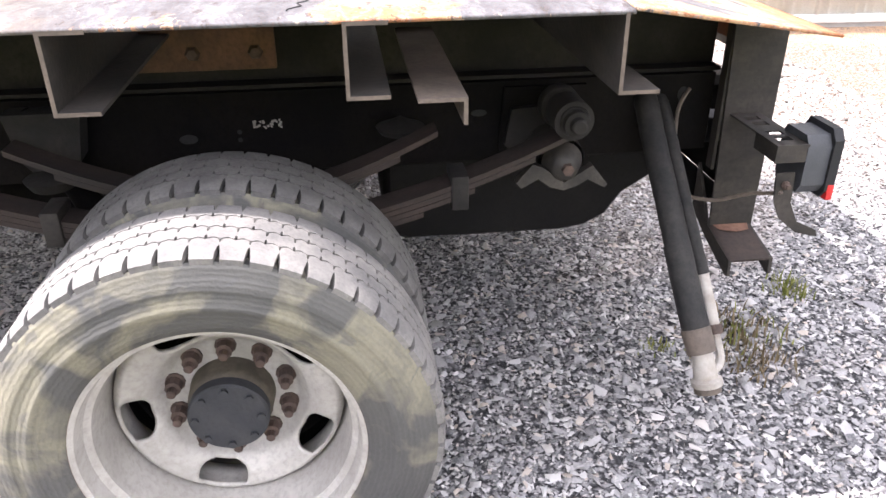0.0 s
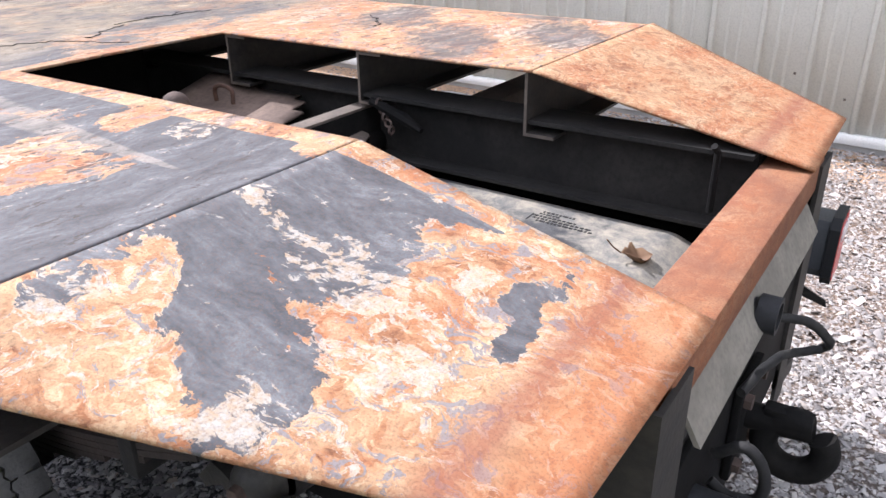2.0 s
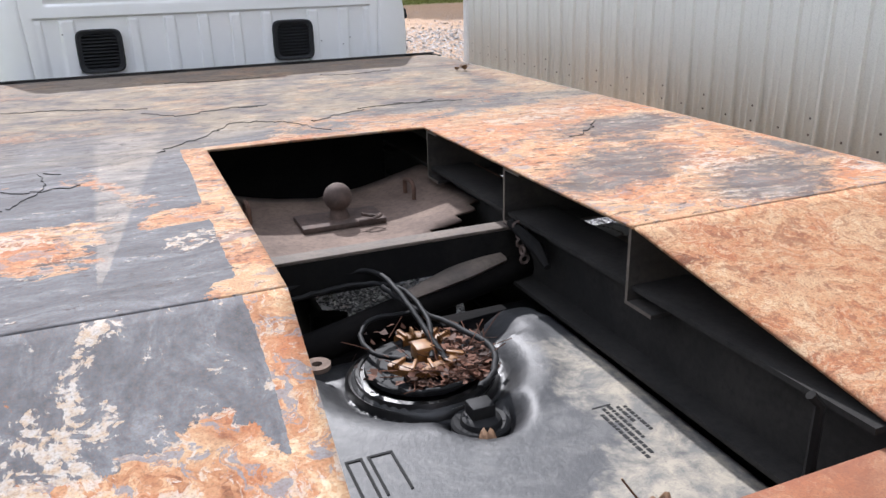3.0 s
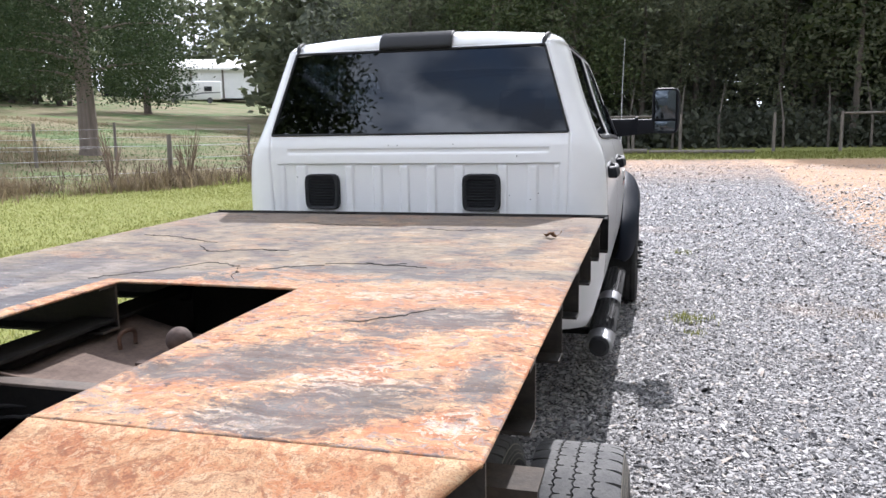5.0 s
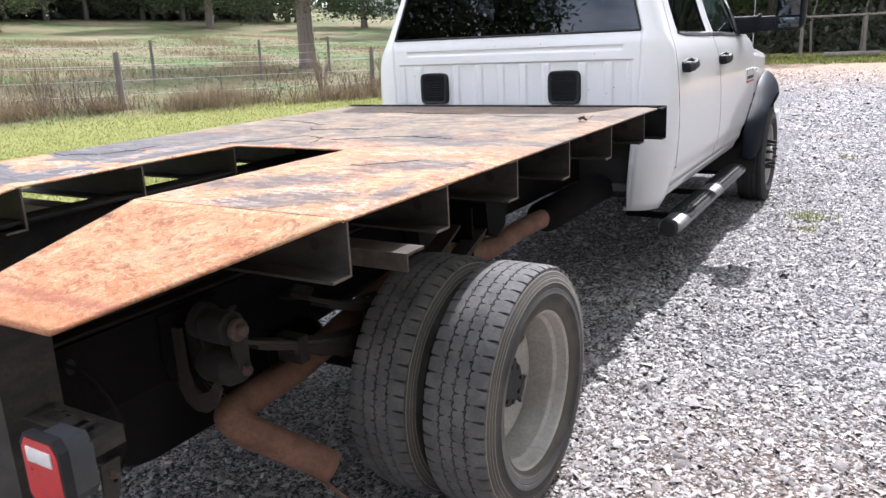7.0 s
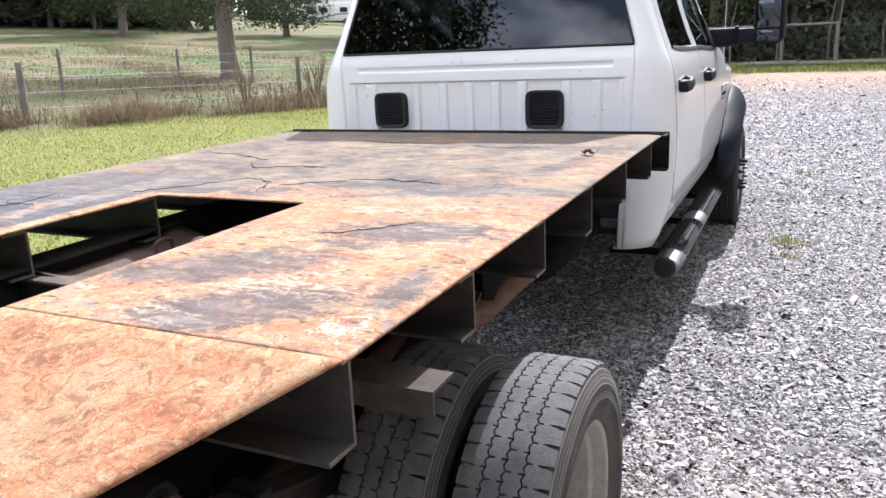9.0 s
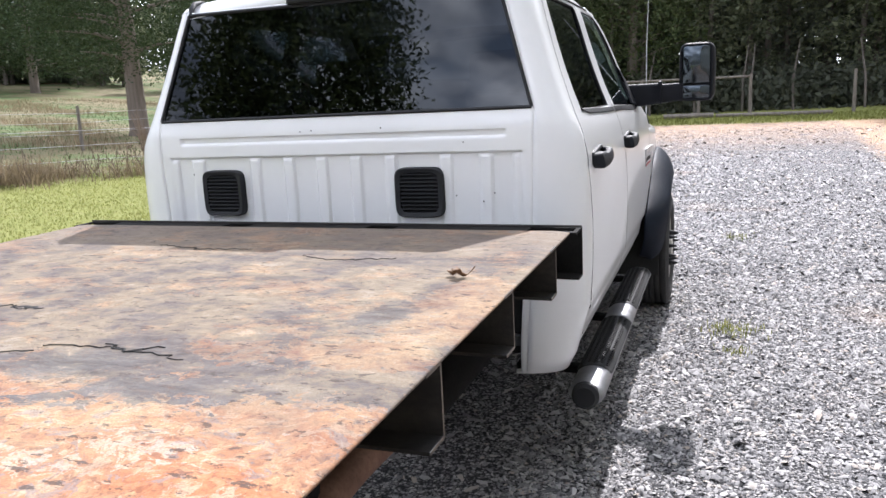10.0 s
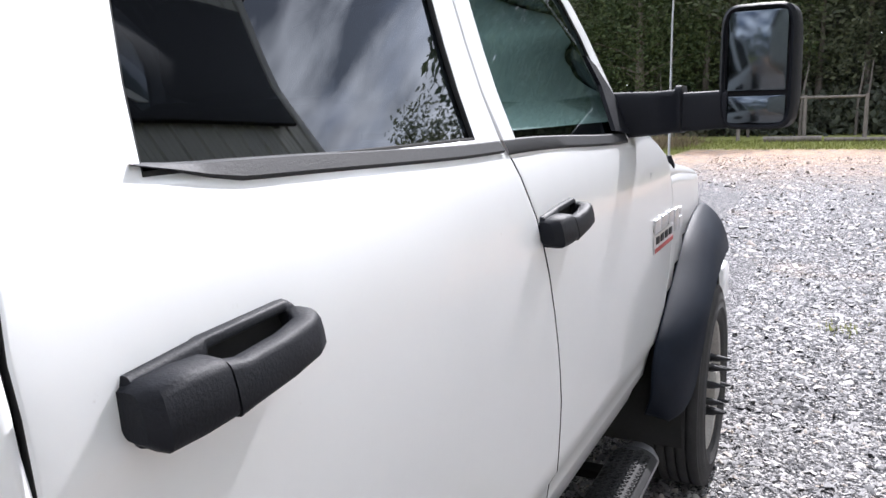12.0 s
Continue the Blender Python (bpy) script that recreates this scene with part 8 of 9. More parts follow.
tagged(part("ground", gr, M["ground"], None, "", 80), "grey gravel yard with mown grass and rough pasture", "ground", kind="structure")


def mesh_arrays(name, verts, faces, material, smooth=False):
    """One mesh from arrays of points and equal-sided faces."""
    me = bpy.data.meshes.new(name)
    nv, nf, k = len(verts), len(faces), faces.shape[1]
    me.vertices.add(nv)
    me.vertices.foreach_set("co", verts.astype(np.float32).ravel())
    me.loops.add(nf * k)
    me.loops.foreach_set("vertex_index", faces.astype(np.int32).ravel())
    me.polygons.add(nf)
    me.polygons.foreach_set("loop_start", np.arange(0, nf * k, k, dtype=np.int32))
    me.polygons.foreach_set("loop_total", np.full(nf, k, dtype=np.int32))
    if smooth:
        me.polygons.foreach_set("use_smooth", np.ones(nf, dtype=bool))
    me.materials.append(material)
    me.update(calc_edges=True)
    return me


def stones(n, region, size, seed):
    """Crushed stone: jittered four-sided chips lying at all angles."""
    r = np.random.RandomState(seed)
    x = r.uniform(region[0], region[1], n)
    y = r.uniform(region[2], region[3], n)
    sz = size * r.lognormal(0, 0.38, n)
    chip = np.array([(-1, -1, -1), (1, -1, -1), (1, 1, -1), (-1, 1, -1), (0, 0, 1)], float)
    v = chip[None] * np.stack([sz * r.uniform(0.85, 1.8, n), sz * r.uniform(0.45, 0.85, n), sz * r.uniform(0.22, 0.48, n)], 1)[:, None, :] * 0.5
    v[:, 4, :2] += (r.uniform(-0.42, 0.42, (n, 2)) * sz[:, None])
    v = v * r.uniform(0.5, 1.15, v.shape) + (r.uniform(-0.16, 0.16, v.shape) * sz[:, None, None])
    a, t, u = r.uniform(0, 6.283, n), r.normal(0, 0.35, n), r.normal(0, 0.35, n)
    ct, st_ = np.cos(t)[:, None], np.sin(t)[:, None]
    v[..., 1], v[..., 2] = v[..., 1] * ct - v[..., 2] * st_, v[..., 1] * st_ + v[..., 2] * ct
    cu, su = np.cos(u)[:, None], np.sin(u)[:, None]
    v[..., 0], v[..., 2] = v[..., 0] * cu + v[..., 2] * su, -v[..., 0] * su + v[..., 2] * cu
    ca, sa = np.cos(a)[:, None], np.sin(a)[:, None]
    v[..., 0], v[..., 1] = v[..., 0] * ca - v[..., 1] * sa, v[..., 0] * sa + v[..., 1] * ca
    v[..., 0] += x[:, None]
    v[..., 1] += y[:, None]
    v[..., 2] += (sz * r.uniform(0.02, 0.30, n))[:, None]
    q = np.array([(0, 1, 4), (1, 2, 4), (2, 3, 4), (3, 0, 4)])
    f = (q[None] + (np.arange(n) * 5)[:, None, None]).reshape(-1, 3)
    return v.reshape(-1, 3), f


sv, sf = [], []
off = 0
for n, reg, size, seed in ((72000, (-1.6, 1.4, -2.2, 1.95), 0.0142, 1), (56000, (0.6, 3.2, 1.8, 6.6), 0.0155, 2), (46000, (1.2, 4.0, -2.6, 2.0), 0.0160, 3), (22000, (0.9, 5.0, 6.6, 11.0), 0.022, 4), (9000, (-2.4, 1.0, 2.2, 6.5), 0.022, 5), (900, (3.3, 3.9, 1.0, 9.0), 0.022, 6), (15000, (0.2, 7.5, 10.8, 17.5), 0.032, 7), (9000, (-1.5, 10.0, 17.0, 26.0), 0.042, 8)):
    v, f = stones(n, reg, size, seed)
    sv.append(v)
    sf.append(f + off)
    off += len(v)
gravel = new("gravel", mesh_arrays("gravel", np.concatenate(sv), np.concatenate(sf), M["stone"]))
tagged(gravel, "loose crushed grey stone spread over the yard", "gravel", kind="stuff")


def blades(points, h, w, seed, lean=0.5, curve=True):
    """Grass blades as bent tapering strips at the points."""
    r = np.random.RandomState(seed)
    n = len(points)
    p = np.asarray(points, float)
    a = r.uniform(0, 6.283, n)
    hh = h * r.uniform(0.5, 1.3, n)
    ww = w * r.uniform(0.6, 1.3, n)
    d = np.stack([np.cos(a), np.sin(a)], 1) * (hh * r.uniform(0.05, lean, n))[:, None]
    sx, sy = -np.sin(a) * ww / 2, np.cos(a) * ww / 2
    V = np.zeros((n, 5, 3))
    V[:, 0] = p + np.stack([sx, sy, 0 * sx], 1)
    V[:, 1] = p - np.stack([sx, sy, 0 * sx], 1)
    mid = p + np.stack([d[:, 0] * 0.35, d[:, 1] * 0.35, hh * 0.6], 1)
    V[:, 2] = mid - np.stack([sx, sy, 0 * sx], 1) * 0.8
    V[:, 3] = mid + np.stack([sx, sy, 0 * sx], 1) * 0.8
    V[:, 4] = p + np.stack([d[:, 0], d[:, 1], hh], 1)
    base = (np.arange(n) * 5)[:, None]
    f = np.concatenate([base + np.array([0, 1, 2]), base + np.array([0, 2, 3]), base + np.array([3, 2, 4])], 0)
    return V.reshape(-1, 3), f


def patch(name, pts, h, w, seed, material, label, category, lean=0.5, kind="stuff"):
    v, f = blades(pts, h, w, seed, lean)
    ob = new(name, mesh_arrays(name, v, f, material))
    return tagged(ob, label, category, kind=kind)


r_ = np.random.RandomState(8)
# mown grass west of the yard
pts = []
for x0, x1, y0, y1, n in ((-7.0, -2.9, 1.0, 14.0, 26000), (-14.0, -7.0, 3.0, 22.0, 34000), (-10.5, -4.0, 14.0, 34.0, 20000), (-4.2, -2.9, 13.5, 31.0, 8000)):
    xx, yy = r_.uniform(x0, x1, n), r_.uniform(y0, y1, n)
    pts += [(x, y, terrain(x, y)) for x, y in zip(xx, yy)]
patch("lawn", pts, 0.034, 0.014, 3, M["grass"], "short mown green grass beside the yard", "grass", 0.8)
# verge north of the yard
xx, yy = r_.uniform(-12, 26, 16000), r_.uniform(30.2, 36.5, 16000)
patch("verge_grass", [(x, y, terrain(x, y)) for x, y in zip(xx, yy)], 0.10, 0.03, 4, M["grass"], "green grass verge in front of the woods", "grass", 0.8)


# fence line A close to the lawn, line B behind it
def line_a(t):
    return (-14.5 + 3.0 * t, 11.1 + 6.4 * t)


pts = []
for i in range(30000):
    t = r_.uniform(-2.6, 3.6)
    x, y = line_a(t)
    x += r_.normal(0, 0.50) + 0.5
    y += r_.normal(0, 0.4)
    lump = noise.noise(Vector((x * 0.9, y * 0.9, 0.3))) + 0.6 * noise.noise(Vector((t * 2.2, 0.3, 0)))
    if lump < -0.18 + r_.uniform(-0.15, 0.15):
        continue
    # the ground under the clumps heaves a little
    pts.append((x, y, terrain(x, y) - 0.16 + 0.22 * min(1.0, max(0.0, lump + 0.2))))
patch("dry_weeds", pts, 0.50, 0.017, 5, M["dry"], "tangled dry brown weeds along the fence", "weeds", 1.7)
pts = []
for i in range(60000):
    x, y = r_.uniform(-48, -13.5), r_.uniform(5, 48)
    if x > -14.0 and y < 12:
        continue
    if noise.noise(Vector((x * 0.12, y * 0.22, 1.7))) < 0.22:
        continue
    pts.append((x, y, terrain(x, y)))
patch("pasture_dry", pts, 0.30, 0.014, 6, M["dry"], "pale dry tufts of uncut pasture grass", "grass", 0.7)
pts = []
for i in range(22000):
    x, y = r_.uniform(-48, -13.5), r_.uniform(5, 48)
    pts.append((x, y, terrain(x, y)))
patch("pasture_green", pts, 0.07, 0.03, 7, M["pasture"], "rough green pasture grass beyond the fence", "grass", 0.8)
br_ = Geo()
rb = random.Random(19)
for i in range(420):
    t = rb.choice((0.95, 0.55, 1.35, -0.2, 1.75, 2.2)) + rb.gauss(0, 0.13)
    x, y = line_a(t)
    x, y = x + 0.5 + rb.gauss(0, 0.45), y + rb.gauss(0, 0.35)
    z = terrain(x, y)
    a, reach, hh = rb.uniform(0, 6.28), rb.uniform(0.25, 0.8), rb.uniform(0.25, 0.75)
    br_.tube([(x, y, z - 0.02), (x + 0.35 * reach * math.cos(a), y + 0.35 * reach * math.sin(a), z + hh), (x + 0.75 * reach * math.cos(a), y + 0.75 * reach * math.sin(a), z + hh * 0.9), (x + reach * math.cos(a), y + reach * math.sin(a), z + hh * 0.45)], [0.010, 0.008, 0.006, 0.004], 4)
tagged(part("brambles", br_, M["bramble"]), "dead brown arching brambles along the fence", "brambles", kind="stuff")
# bare twigs of shrubs by the fence
for (t, n, h, seed) in ((1.02, 11, 1.5, 1), (1.32, 10, 1.3, 2), (0.72, 8, 1.5, 3), (-0.28, 6, 1.3, 4)):
    x, y = line_a(t)
    rr = random.Random(seed)
    sh = Geo()
    for i in range(n):
        a, l = rr.uniform(0, 6.28), rr.uniform(0.12, 0.42)
        hh = h * rr.uniform(0.6, 1.1)
        p1 = (l * 0.5 * math.cos(a), l * 0.5 * math.sin(a), hh * 0.55)
        p2 = (l * math.cos(a), l * math.sin(a), hh)
        sh.tube([(0.05 * math.cos(a), 0.05 * math.sin(a), -0.03), p1, p2], [0.022, 0.014, 0.006], 5)
        for k in range(3):
            b = a + rr.uniform(-1, 1)
            sh.tube([p1, (p1[0] + 0.2 * math.cos(b), p1[1] + 0.2 * math.sin(b), p1[2] + hh * rr.uniform(0.2, 0.4))], [0.011, 0.004], 4)
    tagged(part("bare_shrub", sh, M["twig"], None, m=pose(x + 0.4, y, terrain(x + 0.4, y))), "bare twiggy shrub standing in dry weeds", "shrub", "bare shrubs")


# tufts in the gravel
def tuft(x, y, h, n, dry, seed, spread_=0.07):
    r = np.random.RandomState(seed)
    p = np.stack([x + r.normal(0, spread_, n), y + r.normal(0, spread_, n), np.zeros(n)], 1)
    patch("grass_tuft", p, h, 0.006, seed, M["dry"] if dry else M["grass"], "small dry grass tuft in the gravel" if dry else "small green weed tuft growing in the gravel", "grass tuft", 0.9, kind="stuff")


tuft(-0.143, -0.974, 0.055, 80, False, 41, 0.035)
tuft(-0.36, -0.70, 0.035, 90, False, 62, 0.07)
tuft(-0.36, -0.70, 0.05, 90, True, 42, 0.075)
tuft(-0.52, -0.66, 0.05, 110, True, 45, 0.06)
tuft(-0.41, -0.40, 0.03, 30, False, 46, 0.03)
tuft(1.53, 5.20, 0.045, 160, False, 43, 0.09)
tuft(1.55, 4.80, 0.035, 50, False, 44, 0.04)
tuft(1.62, 8.3, 0.04, 60, False, 47, 0.08)
tuft(2.35, 2.0, 0.03, 60, True, 48, 0.10)
tuft(2.9, 5.6, 0.035, 90, True, 49, 0.14)
tuft(-1.0, 2.1, 0.05, 60, False, 50, 0.05)

# ---- steel shed on the east side ----
shed = tagged(new("metal_building"), "beige ribbed sheet metal building with white trim", "building")
BY0, BY1, BH = -14.0, 10.1, 7.2
SH = 0.058  # the wall runs slightly off the truck's line


def wx(y):
    return 3.95 + SH * y


PIT = 0.305
n = int((BY1 - BY0) / PIT)
for blk in range(0, n, 8):
    rows = [[], []]
    seg = Geo()
    prof = []
    for k in range(blk, min(blk + 8, n)):
        y = BY0 + k * PIT
        for dy, o in ((0.0, 0.0), (0.100, 0.0), (0.104, 0.004), (0.120, 0.004), (0.124, 0.0), (0.175, 0.0), (0.179, 0.004), (0.195, 0.004), (0.199, 0.0), (0.262, 0.0), (0.272, 0.026), (0.293, 0.026), (0.303, 0.0)):
            prof.append((y + dy, o))
    prof.append((BY0 + min(blk + 8, n) * PIT, 0.0))
    seg.grid([[(wx(y) - o, y, z) for y, o in prof] for z in (0.10, 1.2, 2.4, 4.4, BH)])
    solid(part("wall_panel", seg, M["wall"], shed), 0.003)
sc = Geo()
for k in range(n):
    for z in (0.30, 0.42, 1.32, 1.55, 2.75):
        if z in (0.42, 1.55) and k % 2:
            continue
        y = BY0 + k * PIT + (0.05 if z != 1.55 else 0.24)
        sc.box(wx(y) - 0.008, wx(y) - 0.001, y - 0.007, y + 0.007, z - 0.007, z + 0.007)
tagged(part("panel_screws", sc, M["channel_edge"], shed), kind="stuff")


def along(x0, x1, y0, y1, z0, z1, bevel=0.0):
    """A box that follows the wall's line."""
    q = Geo().box(x0, x1, y0, y1, z0, z1, bevel)
    q.v = [(p[0] + wx(p[1]), p[1], p[2]) for p in q.v]
    return q


part("base_trim", along(-0.035, 0.0, BY0, BY1, 0.04, 0.105, 0.004), M["wall_trim"], shed, "white base trim")
part("footing", along(-0.015, 0.4, BY0, BY1, -0.1, 0.04), M["concrete"], shed, "concrete footing")
part("corner_trim", along(-0.04, 0.08, BY1 - 0.10, BY1 + 0.03, 0.08, BH, 0.004), M["wall_trim"], shed, "white corner trim")
part("end_wall", along(0.0, 9.0, BY1 - 0.03, BY1, 0.0, BH), M["wall"], shed)
part("back_wall", along(8.9, 9.0, BY0, BY1, 0.0, BH), M["wall"], shed)
part("south_wall", along(0.0, 9.0, BY0, BY0 + 0.03, 0.0, BH), M["wall"], shed)
rf = Geo()
for a, b in (((-0.45, BH - 0.05), (4.5, BH + 1.0)), ((9.45, BH - 0.05), (4.5, BH + 1.0))):
    rf.add([(wx(y) + p[0], y, p[1] + o) for o in (0, 0.06) for y in (BY0 - 0.4, BY1 + 1.7) for p in (a, b)], [(0, 1, 3, 2), (4, 6, 7, 5), (0, 4, 5, 1), (2, 3, 7, 6), (0, 2, 6, 4), (1, 5, 7, 3)])
part("roof", rf, M["roof_metal"], shed, "low metal roof with eaves")
part("fascia", along(-0.47, -0.44, BY0 - 0.4, BY1 + 1.7, BH - 0.20, BH - 0.03), M["wall_trim"], shed)
# a dark sign board with pale shapes on the wall, seen only in the cab's windows
sg = along(-0.075, -0.03, 5.6, 9.9, 4.95, 6.10, 0.004)
part("sign_board", sg, M["sign"], shed, "dark sign board with pale shapes")
for y0, pts in ((6.9, [(0, 0), (0.14, 0), (0.14, 0.75), (0, 0.75)]), (7.2, [(0, 0.35), (0.45, 0), (0.6, 0), (0.15, 0.4), (0.35, 0.75), (0, 0.75)]), (6.0, [(0, 0), (0.35, 0.75), (0.5, 0.75), (0.85, 0), (0.7, 0), (0.42, 0.6), (0.15, 0)])):
    g2 = Geo().prism([(y0 + p[0], 5.12 + p[1]) for p in pts], "x", -0.085, -0.076)
    g2.v = [(p[0] + wx(p[1]), p[1], p[2]) for p in g2.v]
    part("sign_shape", g2, M["wall_trim"], shed)


# ---- fences ----
def fence_post(x, y, h, r, lean, seed, label, group):
    rr = random.Random(seed)
    z = terrain(x, y)
    p = Geo().tube([(0, 0, -0.2), (lean * 0.3, 0, h * 0.4), (lean, lean * 0.4, h)], [r * 1.1, r, r * 0.86], 9)
    tagged(part("fence_post", p, M["post"], None, "", 50, pose(x, y, z, 0, 0, rr.uniform(0, 90))), label, "fence post", group)


ROW_A = [line_a(t) for t in (-2.1, -1.05, 0.0, 1.0, 2.05, 3.1)]
for i, (x, y) in enumerate(ROW_A):
    fence_post(x, y, 1.36, 0.085 if i == 2 else 0.07, 0.05 if i == 2 else 0.02, i, "weathered grey wooden fence post standing in dry weeds", "roadside fence posts")
ROW_B = [(-26.3, 7.8), (-21.9, 12.4), (-19.2, 16.0), (-17.5, 19.2), (-17.9, 23.5), (-15.6, 29.2)]
for i, (x, y) in enumerate(ROW_B):
    fence_post(x, y, 1.38, 0.055, 0.04, 20 + i, "thin weathered wooden fence post in pasture grass", "pasture fence posts")
for rows_, zs_ in ((ROW_A, (0.35, 0.7, 1.05)), (ROW_B, (0.5, 0.85, 1.15))):
    for zz in zs_:
        wr_ = Geo().tube([(x, y, terrain(x, y) + zz + 0.02 * math.sin(i * 3)) for i, (x, y) in enumerate(rows_)], 0.006, 5)
        tagged(part("fence_wire", wr_, M["wire"]), "thin galvanised fence wire strung between posts", "fence wire", "fence wires")
# board fence in front of the woods
NF = [(-15.0, 34.5), (-12.4, 34.8), (-9.8, 35.1), (-7.2, 35.4), (-4.6, 35.7), (-2.0, 36.0), (0.4, 36.3), (2.5, 36.2), (6.5, 36.2), (9.2, 36.1), (11.6, 36.0), (14.6, 36.0), (17.6, 36.0)]
for i, (x, y) in enumerate(NF):
    fence_post(x, y, 1.75, 0.072, 0.01, 40 + i, "square grey wooden gate post in front of the woods", "yard fence posts")
for i in range(len(NF) - 1):
    (x0, y0), (x1, y1) = NF[i], NF[i + 1]
    if i in (7, 8):
        continue
    b = Geo()
    b.tube([(x0, y0, terrain(x0, y0) + 1.66), (x1, y1, terrain(x1, y1) + 1.66)], 0.05, 8)
    tagged(part("fence_rail", b, M["post"]), "grey wooden top rail fixed to fence posts", "fence rail", "fence rails")
lg = Geo().tube([(-1.0, 35.3, 0.10), (1.05, 35.25, 0.11)], 0.11, 10)
tagged(part("log", lg, M["post"]), "long grey log lying in the grass verge", "log")
lg = Geo().tube([(1.15, 35.2, 0.08), (5.6, 35.0, 0.08)], 0.08, 10)
tagged(part("log", lg, M["post"]), "long grey log lying in the grass verge", "log")


# ---- trees ----
def make_tree(height, base, width, kind, seed, cards, leaf):
    """Returns trunk Geo and leaf arrays; conifer or broadleaf."""
    rr = random.Random(seed)
    trunk = Geo()
    tr = 0.018 * height + 0.08
    lean = rr.uniform(-0.03, 0.03) * height
    top = height * 0.92

    def axis(z):
        return Vector((lean * max(0, z / height) ** 1.5, 0.3 * lean * (z / height), z))
    trunk.tube([axis(-0.3), axis(0.25), axis(height * 0.15), axis(height * 0.4), axis(height * 0.7), axis(top)], [tr * 1.7, tr * 1.15, tr, tr * 0.75, tr * 0.4, tr * 0.06], 10)

    def shape(t):
        if kind == "cedar":
            return width * (1 - t) ** 0.75 * (0.62 + 0.38 * min(1, t * 6))
        if kind == "pine":
            return width * (0.35 + 0.65 * math.sin(math.pi * min(1, 0.25 + t * 0.75)))
        return width * math.sqrt(max(0.02, 1 - (2 * t - 0.9) ** 2 * 0.85))
    r = np.random.RandomState(seed)
    clumps = max(20, cards // 34)
    t = r.beta(1.1, 1.35, clumps) if kind == "cedar" else r.beta(1.4, 1.3, clumps)
    ang = r.uniform(0, 6.283, clumps)
    rad = np.array([shape(q) for q in t]) * r.uniform(0.30, 1.05, clumps) ** 0.6
    z = base + t * (height - base)
    cx = rad * np.cos(ang) + lean * (z / height) ** 1.5
    cy = rad * np.sin(ang)
    cz = z - 0.12 * rad * (1 if kind == "cedar" else 0.3)
    for i in range(0, clumps, max(1, clumps // 26)):
        zz = max(base * 0.8, cz[i] - rad[i] * (0.35 if kind != "cedar" else 0.15))
        trunk.tube([axis(zz), (axis(zz) + Vector((cx[i], cy[i], cz[i]))) / 2 + Vector((0, 0, 0.05 * rad[i])), (cx[i], cy[i], cz[i])], [tr * 0.28, tr * 0.16, 0.012], 5)
    m = cards
    k = r.randint(0, clumps, m)
    spread_ = width * (0.17 if kind == "cedar" else 0.20)
    p = np.stack([cx[k], cy[k], cz[k]], 1) + np.clip(r.normal(0, 1, (m, 3)), -1.7, 1.7) * np.array([spread_, spread_, spread_ * 0.6])
    s = leaf * r.uniform(0.5, 1.4, m)
    d1 = r.normal(0, 1, (m, 3))
    d1[:, 2] *= 0.55
    d1 /= np.linalg.norm(d1, axis=1)[:, None]
    d2 = np.cross(d1, r.normal(0, 1, (m, 3)))
    d2 /= np.linalg.norm(d2, axis=1)[:, None]
    a = p + d1 * s[:, None]
    V = np.stack([p - d1 * s[:, None] * 0.7, p + d2 * s[:, None] * 0.38, a, p - d2 * s[:, None] * 0.38], 1)
    return trunk, V.reshape(-1, 3), np.arange(m * 4).reshape(m, 4)


def tree(x, y, height, base, width, kind, seed, cards, leaf, material, label, group=""):
    z = terrain(x, y)
    root = tagged(new("tree"), label, "tree", group)
    root.matrix_basis = pose(x, y, z, 0, 0, (seed * 47) % 360)
    tg, v, f = make_tree(height, base, width, kind, seed, cards, leaf)
    part("trunk", tg, M["bark"], root, smooth=60)
    cr = new("crown", mesh_arrays("crown", v, f, material))
    cr.parent = root
    return root


tree(-20.0, 24.7, 13.5, 2.9, 4.5, "cedar", 11, 68000, 0.074, M["cedar"], "large dark green cedar with pale stringy trunk by the fence")
tree(-55.2, 52.6, 15.0, 2.6, 6.0, "cedar", 12, 26000, 0.17, M["cedar"], "bushy dark cedar standing in the pasture")
tree(-62.0, 36.0, 13.0, 2.0, 5.5, "broad", 13, 16000, 0.18, M["broad"], "round green tree standing in the pasture")
tree(-47.0, 66.0, 13.0, 1.5, 4.6, "cedar", 14, 16000, 0.18, M["cedar"], "bushy dark cedar standing in the pasture")
tree(-3.2, 43.0, 11.5, 0.8, 3.4, "broad", 15, 22000, 0.11, M["broad"], "yellow green tree at the edge of the woods")
tree(-7.2, 41.5, 10.0, 0.6, 2.8, "broad", 16, 18000, 0.11, M["broad"], "yellow green tree at the edge of the woods")
# behind the camera, mirrored in the cab's glass
tree(-19.0, -27.0, 24.0, 4.0, 5.2, "broad", 17, 52000, 0.20, M["broad"], "tall broad green tree south of the yard")
tree(10.8, 45.5, 24.0, 2.0, 3.6, "broad", 20, 14000, 0.38, M["broad"], "tall dark tree standing at the edge of the woods")
tree(12.0, 13.5, 9.0, 1.5, 3.0, "cedar", 19, 4000, 0.26, M["cedar"], "dark cedar behind the metal building")

